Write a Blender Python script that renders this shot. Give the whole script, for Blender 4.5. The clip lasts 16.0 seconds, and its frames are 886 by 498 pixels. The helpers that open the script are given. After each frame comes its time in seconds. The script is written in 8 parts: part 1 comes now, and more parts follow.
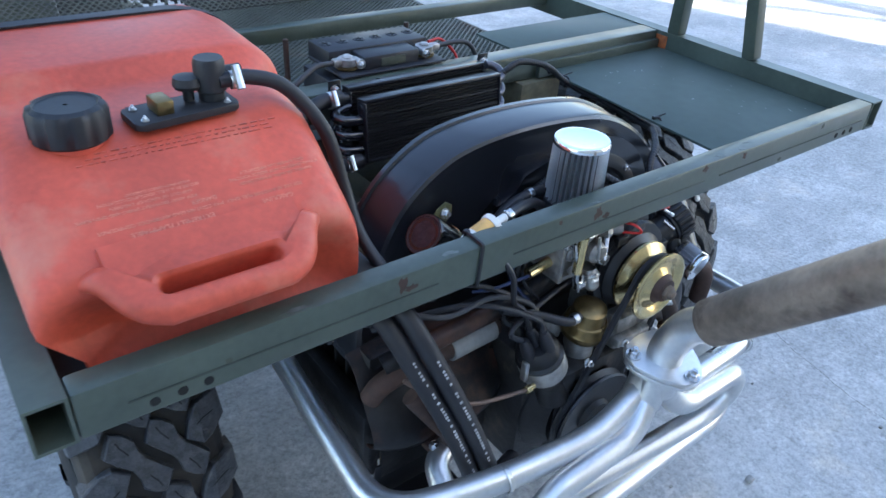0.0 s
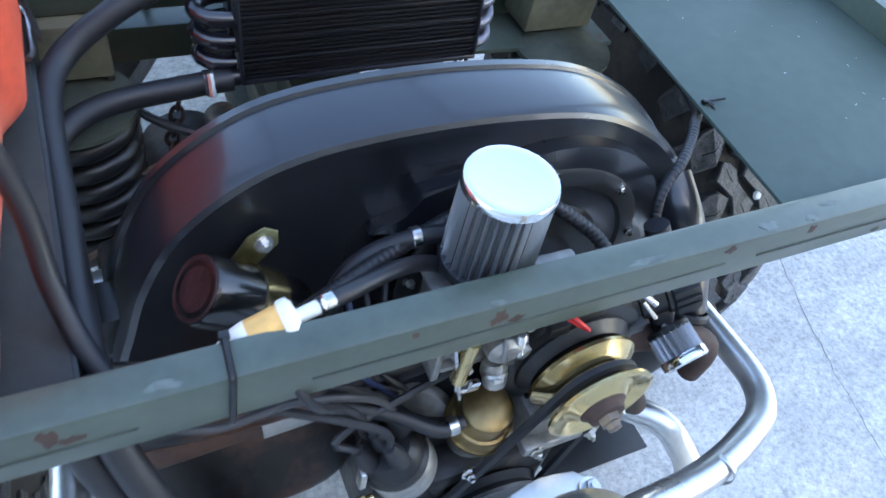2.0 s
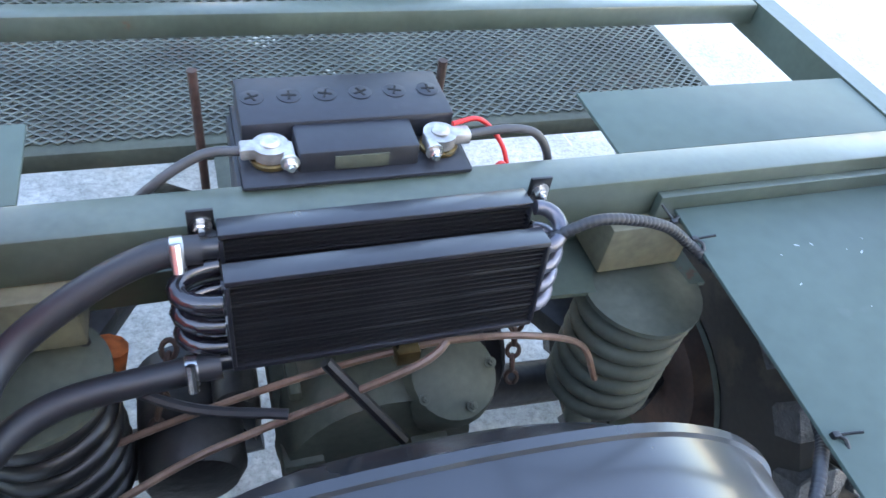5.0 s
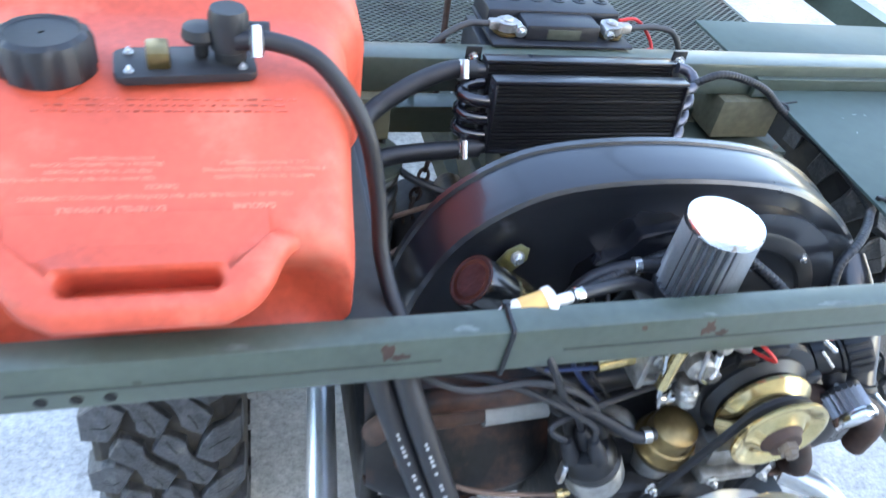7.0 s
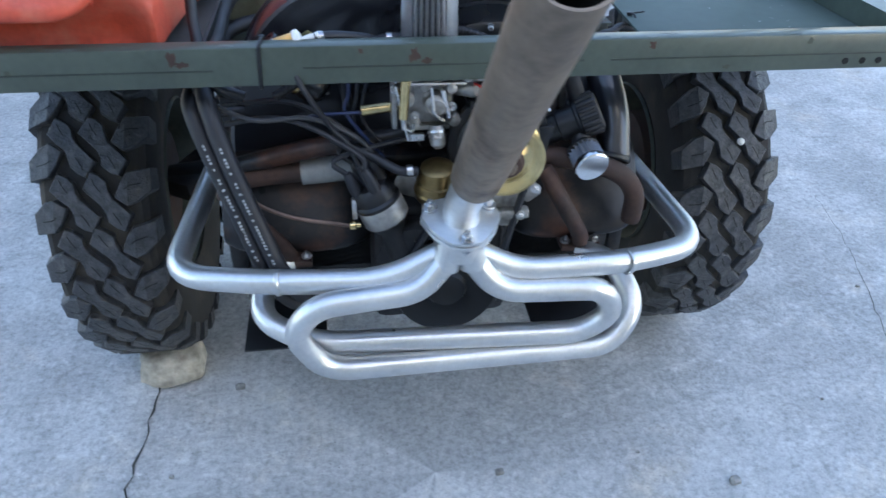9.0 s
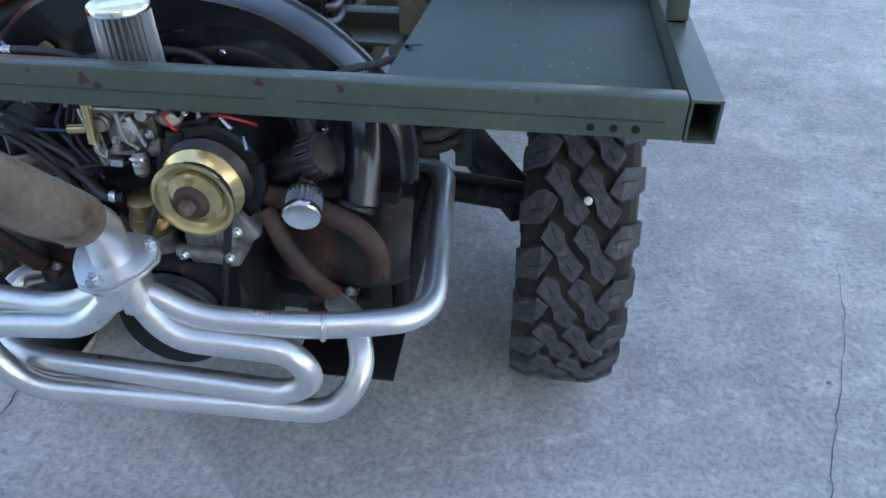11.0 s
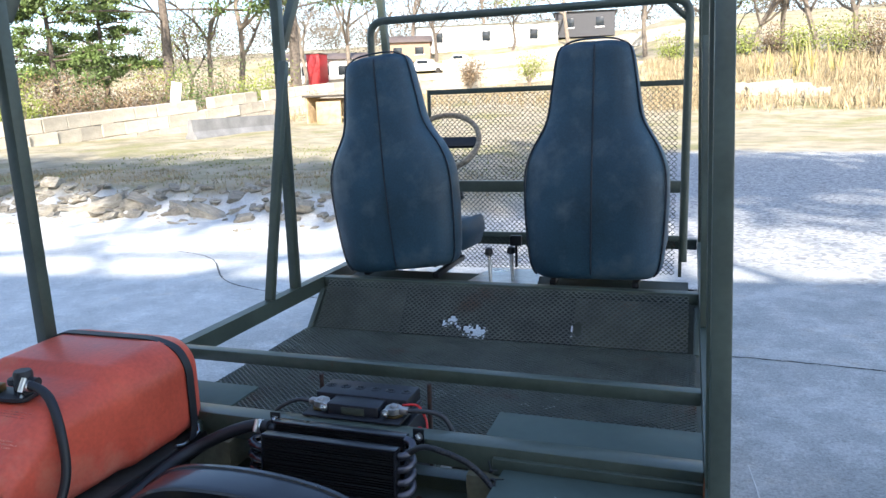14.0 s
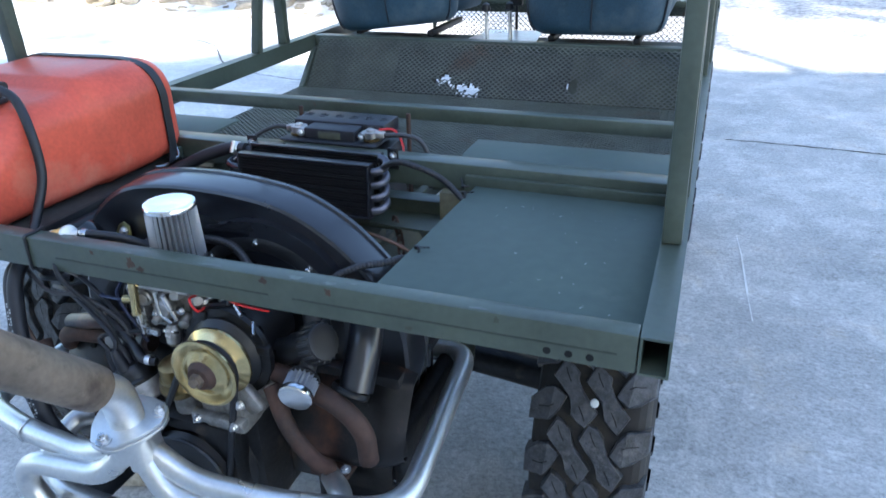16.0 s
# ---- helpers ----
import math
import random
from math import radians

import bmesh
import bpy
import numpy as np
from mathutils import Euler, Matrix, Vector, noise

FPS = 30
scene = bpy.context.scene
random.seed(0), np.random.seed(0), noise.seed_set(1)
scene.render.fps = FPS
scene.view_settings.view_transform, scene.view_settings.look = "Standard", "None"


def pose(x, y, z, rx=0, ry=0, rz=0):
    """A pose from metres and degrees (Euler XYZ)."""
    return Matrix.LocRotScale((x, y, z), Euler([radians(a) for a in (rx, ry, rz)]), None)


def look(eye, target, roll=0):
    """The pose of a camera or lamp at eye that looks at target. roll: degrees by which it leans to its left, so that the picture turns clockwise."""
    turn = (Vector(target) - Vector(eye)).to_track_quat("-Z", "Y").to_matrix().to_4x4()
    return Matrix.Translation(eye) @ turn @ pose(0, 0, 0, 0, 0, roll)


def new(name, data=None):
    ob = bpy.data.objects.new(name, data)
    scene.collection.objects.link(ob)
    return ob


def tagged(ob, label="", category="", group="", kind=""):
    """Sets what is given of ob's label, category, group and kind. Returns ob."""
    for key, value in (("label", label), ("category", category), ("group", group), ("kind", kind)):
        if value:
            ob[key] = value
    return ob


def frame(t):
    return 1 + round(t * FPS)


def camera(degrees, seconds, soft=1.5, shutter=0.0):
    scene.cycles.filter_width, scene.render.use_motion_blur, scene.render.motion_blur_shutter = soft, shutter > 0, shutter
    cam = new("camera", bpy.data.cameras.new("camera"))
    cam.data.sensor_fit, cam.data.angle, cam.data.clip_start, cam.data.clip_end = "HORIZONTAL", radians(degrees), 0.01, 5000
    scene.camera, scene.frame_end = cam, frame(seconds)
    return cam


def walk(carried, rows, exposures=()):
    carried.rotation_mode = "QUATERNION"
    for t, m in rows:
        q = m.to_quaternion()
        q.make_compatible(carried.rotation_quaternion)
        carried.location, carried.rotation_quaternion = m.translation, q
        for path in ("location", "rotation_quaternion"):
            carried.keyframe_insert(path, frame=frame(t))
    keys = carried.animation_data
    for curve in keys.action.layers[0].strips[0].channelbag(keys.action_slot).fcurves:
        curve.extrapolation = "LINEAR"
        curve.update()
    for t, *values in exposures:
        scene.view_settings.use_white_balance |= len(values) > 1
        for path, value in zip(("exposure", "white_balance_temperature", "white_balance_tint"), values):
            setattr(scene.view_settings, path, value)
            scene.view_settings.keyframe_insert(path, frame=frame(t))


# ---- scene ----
cam = camera(62.9, 16.0, shutter=0.3)
PATH = [
    (0, (-0.761, -0.547, 1.408), (0.297, 0.756, 0.321), 4.3),
    (0.5, (-0.641, -0.427, 1.413), (0.393, 0.806, 0.226), 9.1),
    (1, (-0.482, -0.362, 1.405), (0.385, 0.89, 0.109), 10.4),
    (1.5, (-0.372, -0.346, 1.382), (0.359, 0.869, -0.029), 14.2),
    (2, (-0.293, -0.257, 1.381), (0.457, 0.832, -0.119), 14.6),
    (2.5, (-0.244, -0.176, 1.417), (0.534, 0.879, -0.093), 13.3),
    (3, (-0.205, -0.083, 1.437), (0.627, 0.92, -0.08), 15.2),
    (3.5, (-0.155, -0.02, 1.432), (0.731, 1.001, -0.042), 14.7),
    (4, (-0.135, 0.043, 1.435), (0.712, 1.066, -0.06), 16.3),
    (4.2, (-0.127, 0.056, 1.423), (0.644, 1.144, -0.068), 14.6),
    (6.5, (-0.364, -0.242, 1.415), (0.145, 1.156, 0.078), 10.3),
    (7, (-0.479, -0.409, 1.415), (0.016, 1.023, 0.109), 10.1),
    (7.5, (-0.554, -0.591, 1.367), (0.013, 0.858, 0.11), 7.4),
    (8, (-0.489, -0.717, 1.361), (0.067, 0.797, 0.179), 4.6),
    (8.5, (-0.302, -0.933, 1.321), (0.056, 0.692, 0.212), 1.5),
    (9, (-0.146, -0.97, 1.285), (0.1, 0.639, 0.123), 1.7),
    (9.5, (0.101, -0.941, 1.289), (0.242, 0.658, 0.095), 1.2),
    (9.7, (0.159, -0.919, 1.288), (0.279, 0.656, 0.06), 0.8),
    (11.8, (0.706, -0.806, 1.354), (0.269, 0.823, 0.28), 0.3),
    (12, (0.725, -0.821, 1.394), (0.249, 0.851, 0.406), 0.3),
    (12.5, (0.74, -0.81, 1.491), (0.215, 0.949, 0.698), -2.5),
    (13, (0.7, -0.772, 1.563), (0.153, 1.049, 0.943), -1.5),
    (13.5, (0.686, -0.753, 1.581), (0.083, 1.083, 1.065), -1.8),
    (14, (0.684, -0.763, 1.604), (0.044, 1.092, 1.216), -2.0),
    (14.5, (0.707, -0.766, 1.586), (0.055, 1.06, 1.096), -1.3),
    (15, (0.734, -0.757, 1.53), (0.112, 1.021, 0.858), -0.4),
    (15.5, (0.757, -0.765, 1.488), (0.129, 0.954, 0.682), -1.4),
    (16, (0.765, -0.77, 1.422), (0.131, 0.909, 0.54), -1.7),
]
EXPOSURES = ((0, 2.65, 6250, 10), (1, 2.97, 6200, 10), (1.5, 3.26, 6350, 10), (2, 3.36, 6450, 10), (2.5, 3.42, 6600, 11), (3, 3.44, 6700, 12), (3.5, 3.6, 6750, 12), (4.0, 3.87, 6800, 13), (4.2, 3.92, 6800, 13),
             (6.3, 4.13, 6800, 10), (6.6, 4.08, 6800, 10), (7, 3.82, 6800, 10), (7.5, 3.55, 6700, 10), (8, 3.2, 6500, 10), (8.5, 3.0, 6450, 10), (9, 2.72, 6450, 10), (9.7, 2.52, 6450, 10), (12, 2.22, 6350, 10), (12.5, 2.16, 6150, 10),
             (13, 2.20, 6050, 10), (14, 1.84, 6050, 10), (14.5, 1.80, 6050, 10), (15, 1.95, 6050, 10), (15.5, 2.2, 6050, 9), (16, 2.6, 6050, 9))
walk(cam, [(t, look(eye, target, roll)) for t, eye, target, roll in PATH], EXPOSURES)

# ---- light ----
world = bpy.data.worlds.new("world")
scene.world = world
world.use_nodes = True
SUN_EL, SUN_AZ = radians(32), radians(160)   # the sun stands behind the camera, a little to its right
wn = world.node_tree.nodes
sky = wn.new("ShaderNodeTexSky")
sky.sky_type, sky.sun_disc = "NISHITA", False
sky.sun_elevation, sky.sun_rotation = SUN_EL, SUN_AZ
sky.air_density, sky.dust_density = 1.0, 1.2
wn["Background"].inputs["Strength"].default_value = 0.11
world.node_tree.links.new(sky.outputs[0], wn["Background"].inputs["Color"])
sun_data = bpy.data.lights.new("sun", "SUN")
sun_data.energy, sun_data.angle, sun_data.color = 4.0, radians(0.5), (1.0, 0.9, 0.76)
sun = new("sun", sun_data)
sun_way = Vector((math.sin(SUN_AZ) * math.cos(SUN_EL), math.cos(SUN_AZ) * math.cos(SUN_EL), math.sin(SUN_EL)))
sun.matrix_world = look((0, 0, 30), Vector((0, 0, 30)) - sun_way)


# ---- materials ----
def mat(name, base, rough=0.5, metal=0.0, var=0.12, scale=9.0, fine=90.0, bump=0.15, depth=0.002,
        stain=None, stain_at=0.62, stain_scale=4.0, stain_width=0.08, coat=0.0, specular=0.5, each=0.0):
    """A painted, metal or rubber surface: the colour varies at two scales, with stains or wear and a fine relief."""
    m = bpy.data.materials.new(name)
    m.use_nodes = True
    n, l = m.node_tree.nodes, m.node_tree.links
    b = n["Principled BSDF"]
    tc = n.new("ShaderNodeTexCoord")
    big, small = n.new("ShaderNodeTexNoise"), n.new("ShaderNodeTexNoise")
    big.inputs["Scale"].default_value, big.inputs["Detail"].default_value = scale, 5
    small.inputs["Scale"].default_value, small.inputs["Detail"].default_value = fine, 4
    l.new(tc.outputs["Object"], big.inputs["Vector"])
    l.new(tc.outputs["Object"], small.inputs["Vector"])
    mixed = n.new("ShaderNodeMath")
    mixed.operation = "MULTIPLY_ADD"
    l.new(small.outputs["Fac"], mixed.inputs[0])
    mixed.inputs[1].default_value = 0.45
    l.new(big.outputs["Fac"], mixed.inputs[2])
    ramp = n.new("ShaderNodeValToRGB")
    lo = [max(0, c * (1 - 2.2 * var)) for c in base]
    hi = [min(1, c * (1 + 2.2 * var)) for c in base]
    ramp.color_ramp.elements[0].position, ramp.color_ramp.elements[0].color = 0.45, (*lo, 1)
    ramp.color_ramp.elements[1].position, ramp.color_ramp.elements[1].color = 1.0, (*hi, 1)
    l.new(mixed.outputs[0], ramp.inputs["Fac"])
    colour = ramp.outputs["Color"]
    if stain:
        spots = n.new("ShaderNodeTexNoise")
        spots.inputs["Scale"].default_value, spots.inputs["Detail"].default_value = stain_scale, 8
        spots.inputs["Roughness"].default_value = 0.62
        l.new(tc.outputs["Object"], spots.inputs["Vector"])
        edge = n.new("ShaderNodeMapRange")
        edge.inputs["From Min"].default_value, edge.inputs["From Max"].default_value = stain_at, stain_at + stain_width
        l.new(spots.outputs["Fac"], edge.inputs["Value"])
        mx = n.new("ShaderNodeMix")
        mx.data_type = "RGBA"
        l.new(edge.outputs[0], mx.inputs["Factor"])
        l.new(colour, mx.inputs["A"])
        mx.inputs["B"].default_value = (*stain, 1)
        colour = mx.outputs["Result"]
    if each:
        info = n.new("ShaderNodeObjectInfo")
        rr = n.new("ShaderNodeMapRange")
        rr.inputs["To Min"].default_value, rr.inputs["To Max"].default_value = 1 - each, 1 + each
        l.new(info.outputs["Random"], rr.inputs["Value"])
        hsv = n.new("ShaderNodeHueSaturation")
        l.new(rr.outputs[0], hsv.inputs["Value"])
        l.new(colour, hsv.inputs["Color"])
        colour = hsv.outputs["Color"]
    l.new(colour, b.inputs["Base Color"])
    rmap = n.new("ShaderNodeMapRange")
    rmap.inputs["From Min"].default_value, rmap.inputs["From Max"].default_value = 0.3, 0.75
    rmap.inputs["To Min"].default_value, rmap.inputs["To Max"].default_value = max(0.03, rough - 0.1), min(1, rough + 0.1)
    l.new(big.outputs["Fac"], rmap.inputs["Value"])
    l.new(rmap.outputs[0], b.inputs["Roughness"])
    b.inputs["Metallic"].default_value = metal
    b.inputs["Coat Weight"].default_value = coat
    b.inputs["Coat Roughness"].default_value = 0.12
    b.inputs["Specular IOR Level"].default_value = specular
    if bump:
        bp = n.new("ShaderNodeBump")
        bp.inputs["Strength"].default_value, bp.inputs["Distance"].default_value = bump, depth
        l.new(mixed.outputs[0], bp.inputs["Height"])
        l.new(bp.outputs[0], b.inputs["Normal"])
    return m


OLIVE = mat("olive_paint", (0.062, 0.078, 0.060), 0.42, var=0.12, bump=0.12, depth=0.001, stain=(0.10, 0.045, 0.025), stain_at=0.685, stain_scale=11, stain_width=0.04, coat=0.1)
PLATE = mat("plate_paint", (0.066, 0.090, 0.076), 0.55, var=0.09, scale=2.5, fine=40, bump=0.03, depth=0.001, stain=(0.115, 0.135, 0.125), stain_at=0.66, stain_scale=4.5, stain_width=0.12, coat=0.0, specular=0.3)
OLIVE_DULL = mat("olive_dusty", (0.055, 0.062, 0.045), 0.7, var=0.2, stain=(0.12, 0.10, 0.075), stain_at=0.58, stain_scale=7, stain_width=0.2)
DUSTYOLIVE = mat("dusty_khaki_paint", (0.135, 0.125, 0.078), 0.7, var=0.2, stain=(0.085, 0.085, 0.06), stain_at=0.55, stain_scale=9, stain_width=0.2)
MESHMAT = mat("mesh_paint", (0.082, 0.092, 0.077), 0.6, var=0.2, bump=0.1, stain=(0.085, 0.05, 0.032), stain_at=0.6, stain_scale=5, stain_width=0.15)
RUST = mat("rusty_steel", (0.056, 0.030, 0.022), 0.75, metal=0.1, var=0.3, scale=14, stain=(0.05, 0.038, 0.034), stain_at=0.5, stain_scale=9, stain_width=0.25, bump=0.4)
RUST_ORANGE = mat("orange_rust", (0.33, 0.09, 0.025), 0.8, var=0.35, scale=40, bump=0.4)
TIN = mat("sooty_tin", (0.013, 0.012, 0.013), 0.42, metal=0.25, var=0.35, stain=(0.105, 0.046, 0.028), stain_at=0.50, stain_scale=8, stain_width=0.16, bump=0.4)
SHROUDMAT = mat("black_enamel", (0.011, 0.012, 0.016), 0.32, var=0.15, scale=3, fine=30, bump=0.06, depth=0.003, coat=0.5, stain=(0.05, 0.014, 0.016), stain_at=0.72, stain_scale=2.4, stain_width=0.1)
BLACK = mat("black_satin", (0.007, 0.007, 0.008), 0.42, var=0.2, bump=0.1)
COOLERMAT = mat("cooler_black", (0.014, 0.014, 0.018), 0.36, var=0.12, bump=0.08, coat=0.15)
FIN = mat("cooler_fin", (0.005, 0.005, 0.006), 0.55, var=0.2, bump=0)
PLASTIC = mat("black_plastic", (0.014, 0.014, 0.016), 0.5, var=0.15, bump=0.2, depth=0.0008, fine=220)
BATMAT = mat("battery_plastic", (0.013, 0.014, 0.019), 0.5, var=0.2, bump=0.15, stain=(0.055, 0.054, 0.052), stain_at=0.62, stain_scale=12, stain_width=0.25)
RUBBER = mat("hose_rubber", (0.013, 0.013, 0.016), 0.52, var=0.15, bump=0.15)
LUGMAT = mat("lug_rubber", (0.050, 0.051, 0.054), 0.5, var=0.3, scale=60, fine=260, bump=0.9, depth=0.004, stain=(0.12, 0.115, 0.105), stain_at=0.56, stain_scale=40, stain_width=0.2)
TYREMAT = mat("tyre_rubber", (0.026, 0.023, 0.020), 0.85, var=0.2, scale=12, bump=0.4, stain=(0.085, 0.068, 0.048), stain_at=0.50, stain_scale=10, stain_width=0.25)
ENGINE = mat("oily_engine", (0.013, 0.012, 0.012), 0.5, metal=0.2, var=0.35, scale=25, bump=0.5, depth=0.004, stain=(0.10, 0.07, 0.05), stain_at=0.6, stain_scale=14, stain_width=0.2)
CASTMAT = mat("cast_alloy", (0.34, 0.33, 0.31), 0.5, metal=0.75, var=0.2, scale=30, bump=0.35, stain=(0.07, 0.06, 0.05), stain_at=0.55, stain_scale=20, stain_width=0.2)
EXHAUST = mat("aluminised_tube", (0.66, 0.66, 0.65), 0.36, metal=0.9, var=0.07, scale=8, fine=140, bump=0.1, depth=0.001, stain=(0.30, 0.29, 0.28), stain_at=0.62, stain_scale=7, stain_width=0.3)
STINGER = mat("heat_stained_steel", (0.265, 0.205, 0.155), 0.5, metal=0.7, var=0.2, scale=12, bump=0.2, stain=(0.105, 0.072, 0.056), stain_at=0.54, stain_scale=9, stain_width=0.12)
SOOT = mat("soot", (0.008, 0.008, 0.008), 0.9, var=0.2)
CHROME = mat("chrome", (0.82, 0.83, 0.84), 0.15, metal=1.0, var=0.02, bump=0.02)
PLEAT = mat("filter_gauze", (0.60, 0.61, 0.63), 0.36, metal=0.85, var=0.1, fine=400, bump=0.25)
PLEATDARK = mat("dusty_filter_gauze", (0.30, 0.31, 0.33), 0.45, metal=0.7, var=0.15, fine=300, bump=0.2)
# near-black for the strips that stand for shade between the filter pleats
VALLEYSHADE = mat("valley_shade", (0.05, 0.05, 0.055), 0.7, var=0.2, fine=300, bump=0.2)
STEEL = mat("zinc_bolt", (0.55, 0.55, 0.55), 0.3, metal=1.0, var=0.15, bump=0.1)
GOLD = mat("yellow_zinc", (0.60, 0.47, 0.235), 0.22, metal=0.97, var=0.14, scale=16, bump=0.05, stain=(0.46, 0.33, 0.17), stain_at=0.54, stain_scale=14, stain_width=0.2)
BRASS = mat("old_brass", (0.20, 0.140, 0.060), 0.34, metal=0.85, var=0.2, scale=20, bump=0.15, stain=(0.10, 0.08, 0.05), stain_at=0.6, stain_scale=16, stain_width=0.2)
TANKMAT = mat("red_polyethylene", (0.57, 0.088, 0.048), 0.46, var=0.13, scale=6, fine=120, bump=0.08, depth=0.001, stain=(0.62, 0.205, 0.13), stain_at=0.54, stain_scale=7, stain_width=0.2, specular=0.4)
TANKTEXT = mat("red_polyethylene_worn", (0.70, 0.25, 0.155), 0.5, var=0.15, scale=60)
TANKDIRT = mat("dark_print", (0.50, 0.095, 0.060), 0.5, var=0.2, scale=60)
SEATMAT = mat("blue_vinyl", (0.020, 0.056, 0.088), 0.52, var=0.2, scale=5, fine=160, bump=0.3, depth=0.001, stain=(0.088, 0.125, 0.150), stain_at=0.50, stain_scale=7, stain_width=0.26)
PIPING = mat("dark_piping", (0.010, 0.018, 0.030), 0.5, var=0.1)
WHITE = mat("white_plastic", (0.78, 0.76, 0.70), 0.4, var=0.05)
AMBER = mat("fuel_filter_paper", (0.75, 0.42, 0.12), 0.45, var=0.12, scale=40)
RED = mat("red_wire", (0.55, 0.02, 0.02), 0.4, var=0.1)
BLUE = mat("blue_wire", (0.018, 0.03, 0.085), 0.4, var=0.1)
GREYWIRE = mat("grey_cable", (0.045, 0.044, 0.046), 0.55, var=0.15)
COPPER = mat("brown_line", (0.15, 0.095, 0.07), 0.5, metal=0.3, var=0.25, scale=20)
LEAD = mat("battery_lead", (0.42, 0.40, 0.38), 0.5, metal=0.8, var=0.25, scale=40, bump=0.3)
TAR = mat("coil_cap", (0.030, 0.010, 0.010), 0.45, var=0.3, scale=80, bump=0.6, depth=0.003)
GREYPAINT = mat("grey_tube", (0.25, 0.25, 0.24), 0.55, var=0.15, stain=(0.10, 0.07, 0.05), stain_at=0.6, stain_scale=10, stain_width=0.2)
PRINT = mat("white_print", (0.42, 0.42, 0.42), 0.6, var=0.2, scale=60)
HOLE = mat("dark_opening", (0.006, 0.006, 0.006), 0.9, var=0.1)
ROPE = mat("wheel_cord", (0.30, 0.24, 0.17), 0.8, var=0.25, scale=60, bump=0.5)
CHECKER = mat("bright_plate", (0.62, 0.62, 0.61), 0.35, metal=0.85, var=0.15, scale=14, bump=0.2)


# ---- shapes ----
def part(name, bm, material, parent=None, label="", smooth=38):
    """Links a bmesh in world places as one mesh object, under a thing or a part."""
    me = bpy.data.meshes.new(name)
    if parent:
        bmesh.ops.translate(bm, vec=-place_of(parent), verts=bm.verts)
    bm.normal_update()
    bm.to_mesh(me)
    bm.free()
    me.materials.append(material)
    if smooth:
        me.shade_smooth()
        me.set_sharp_from_angle(angle=radians(smooth))
    ob = new(name, me)
    if parent:
        ob.parent = parent
    if label:
        ob["label"] = label
    return ob


def place_of(o):
    p = Vector((0, 0, 0))
    while o:
        p += o.location
        o = o.parent
    return p


def thing(name, at, label, category, group="", kind=""):
    """An empty at the base of a thing, which its parts hang on."""
    ob = new(name)
    ob.location = at
    ob.empty_display_size = 0.05
    return tagged(ob, label, category, group, kind)


def box(lo, hi, bevel=0.0, bm=None, turn=None, segments=2):
    bm = bm or bmesh.new()
    made = bmesh.ops.create_cube(bm, size=1)["verts"]
    size = [b - a for a, b in zip(lo, hi)]
    mid = Vector([(a + b) / 2 for a, b in zip(lo, hi)])
    for v in made:
        v.co = Vector((v.co[0] * size[0], v.co[1] * size[1], v.co[2] * size[2]))
    if bevel:
        edges = {e for v in made for e in v.link_edges}
        made = [v for f in bmesh.ops.bevel(bm, geom=list(edges), offset=bevel, segments=segments, affect="EDGES", profile=0.5)["faces"] for v in f.verts] + [v for v in made if v.is_valid]
        made = list(set(made))
        seen = set(made)
        grown = list(made)
        while grown:
            v = grown.pop()
            for e in v.link_edges:
                w = e.other_vert(v)
                if w not in seen:
                    seen.add(w)
                    grown.append(w)
        made = list(seen)
    m = Matrix.Translation(mid) @ (turn or Matrix.Identity(4))
    bmesh.ops.transform(bm, matrix=m, verts=made)
    return bm


def smooth_path(points, n=8):
    """Catmull-Rom through the points."""
    p = [Vector(q) for q in points]
    p = [2 * p[0] - p[1]] + p + [2 * p[-1] - p[-2]]
    out = []
    for i in range(1, len(p) - 2):
        a, b, c, d = p[i - 1:i + 3]
        for k in range(n):
            t = k / n
            out.append(0.5 * ((2 * b) + (c - a) * t + (2 * a - 5 * b + 4 * c - d) * t * t + (3 * b - a - 3 * c + d) * t ** 3))
    return out + [p[-2]]


def fillet(points, rad, n=7):
    """The polyline with its corners rounded."""
    p = [Vector(q) for q in points]
    out = [p[0]]
    for a, b, c in zip(p, p[1:], p[2:]):
        u, v = (a - b), (c - b)
        r = min(rad, 0.48 * u.length, 0.48 * v.length)
        s, e = b + u.normalized() * r, b + v.normalized() * r
        for k in range(n + 1):
            t = k / n
            out.append((1 - t) ** 2 * s + 2 * t * (1 - t) * b + t * t * e)
    return out + [p[-1]]


def tube(path, r, seg=12, bm=None, caps=True, radius=None, square=0.0):
    """A tube of radius r along the path; radius(i) gives its own radius at each point."""
    bm = bm or bmesh.new()
    p = [Vector(q) for q in path]
    t = (p[1] - p[0]).normalized()
    up = Vector((0, 0, 1)) if abs(t.z) < 0.9 else Vector((1, 0, 0))
    side = t.cross(up).normalized()
    rings = []
    for i, q in enumerate(p):
        d = (p[min(i + 1, len(p) - 1)] - p[max(i - 1, 0)]).normalized()
        side = (side - d * side.dot(d)).normalized()
        nor = side.cross(d)
        ri = radius(i) if radius else r
        rings.append([bm.verts.new(q + ri * (math.cos(a) * side + math.sin(a) * nor)) for a in [2 * math.pi * k / seg for k in range(seg)]])
    for a, b in zip(rings, rings[1:]):
        for k in range(seg):
            bm.faces.new((a[k], a[(k + 1) % seg], b[(k + 1) % seg], b[k]))
    if caps:
        bm.faces.new(rings[0][::-1])
        bm.faces.new(rings[-1])
    return bm


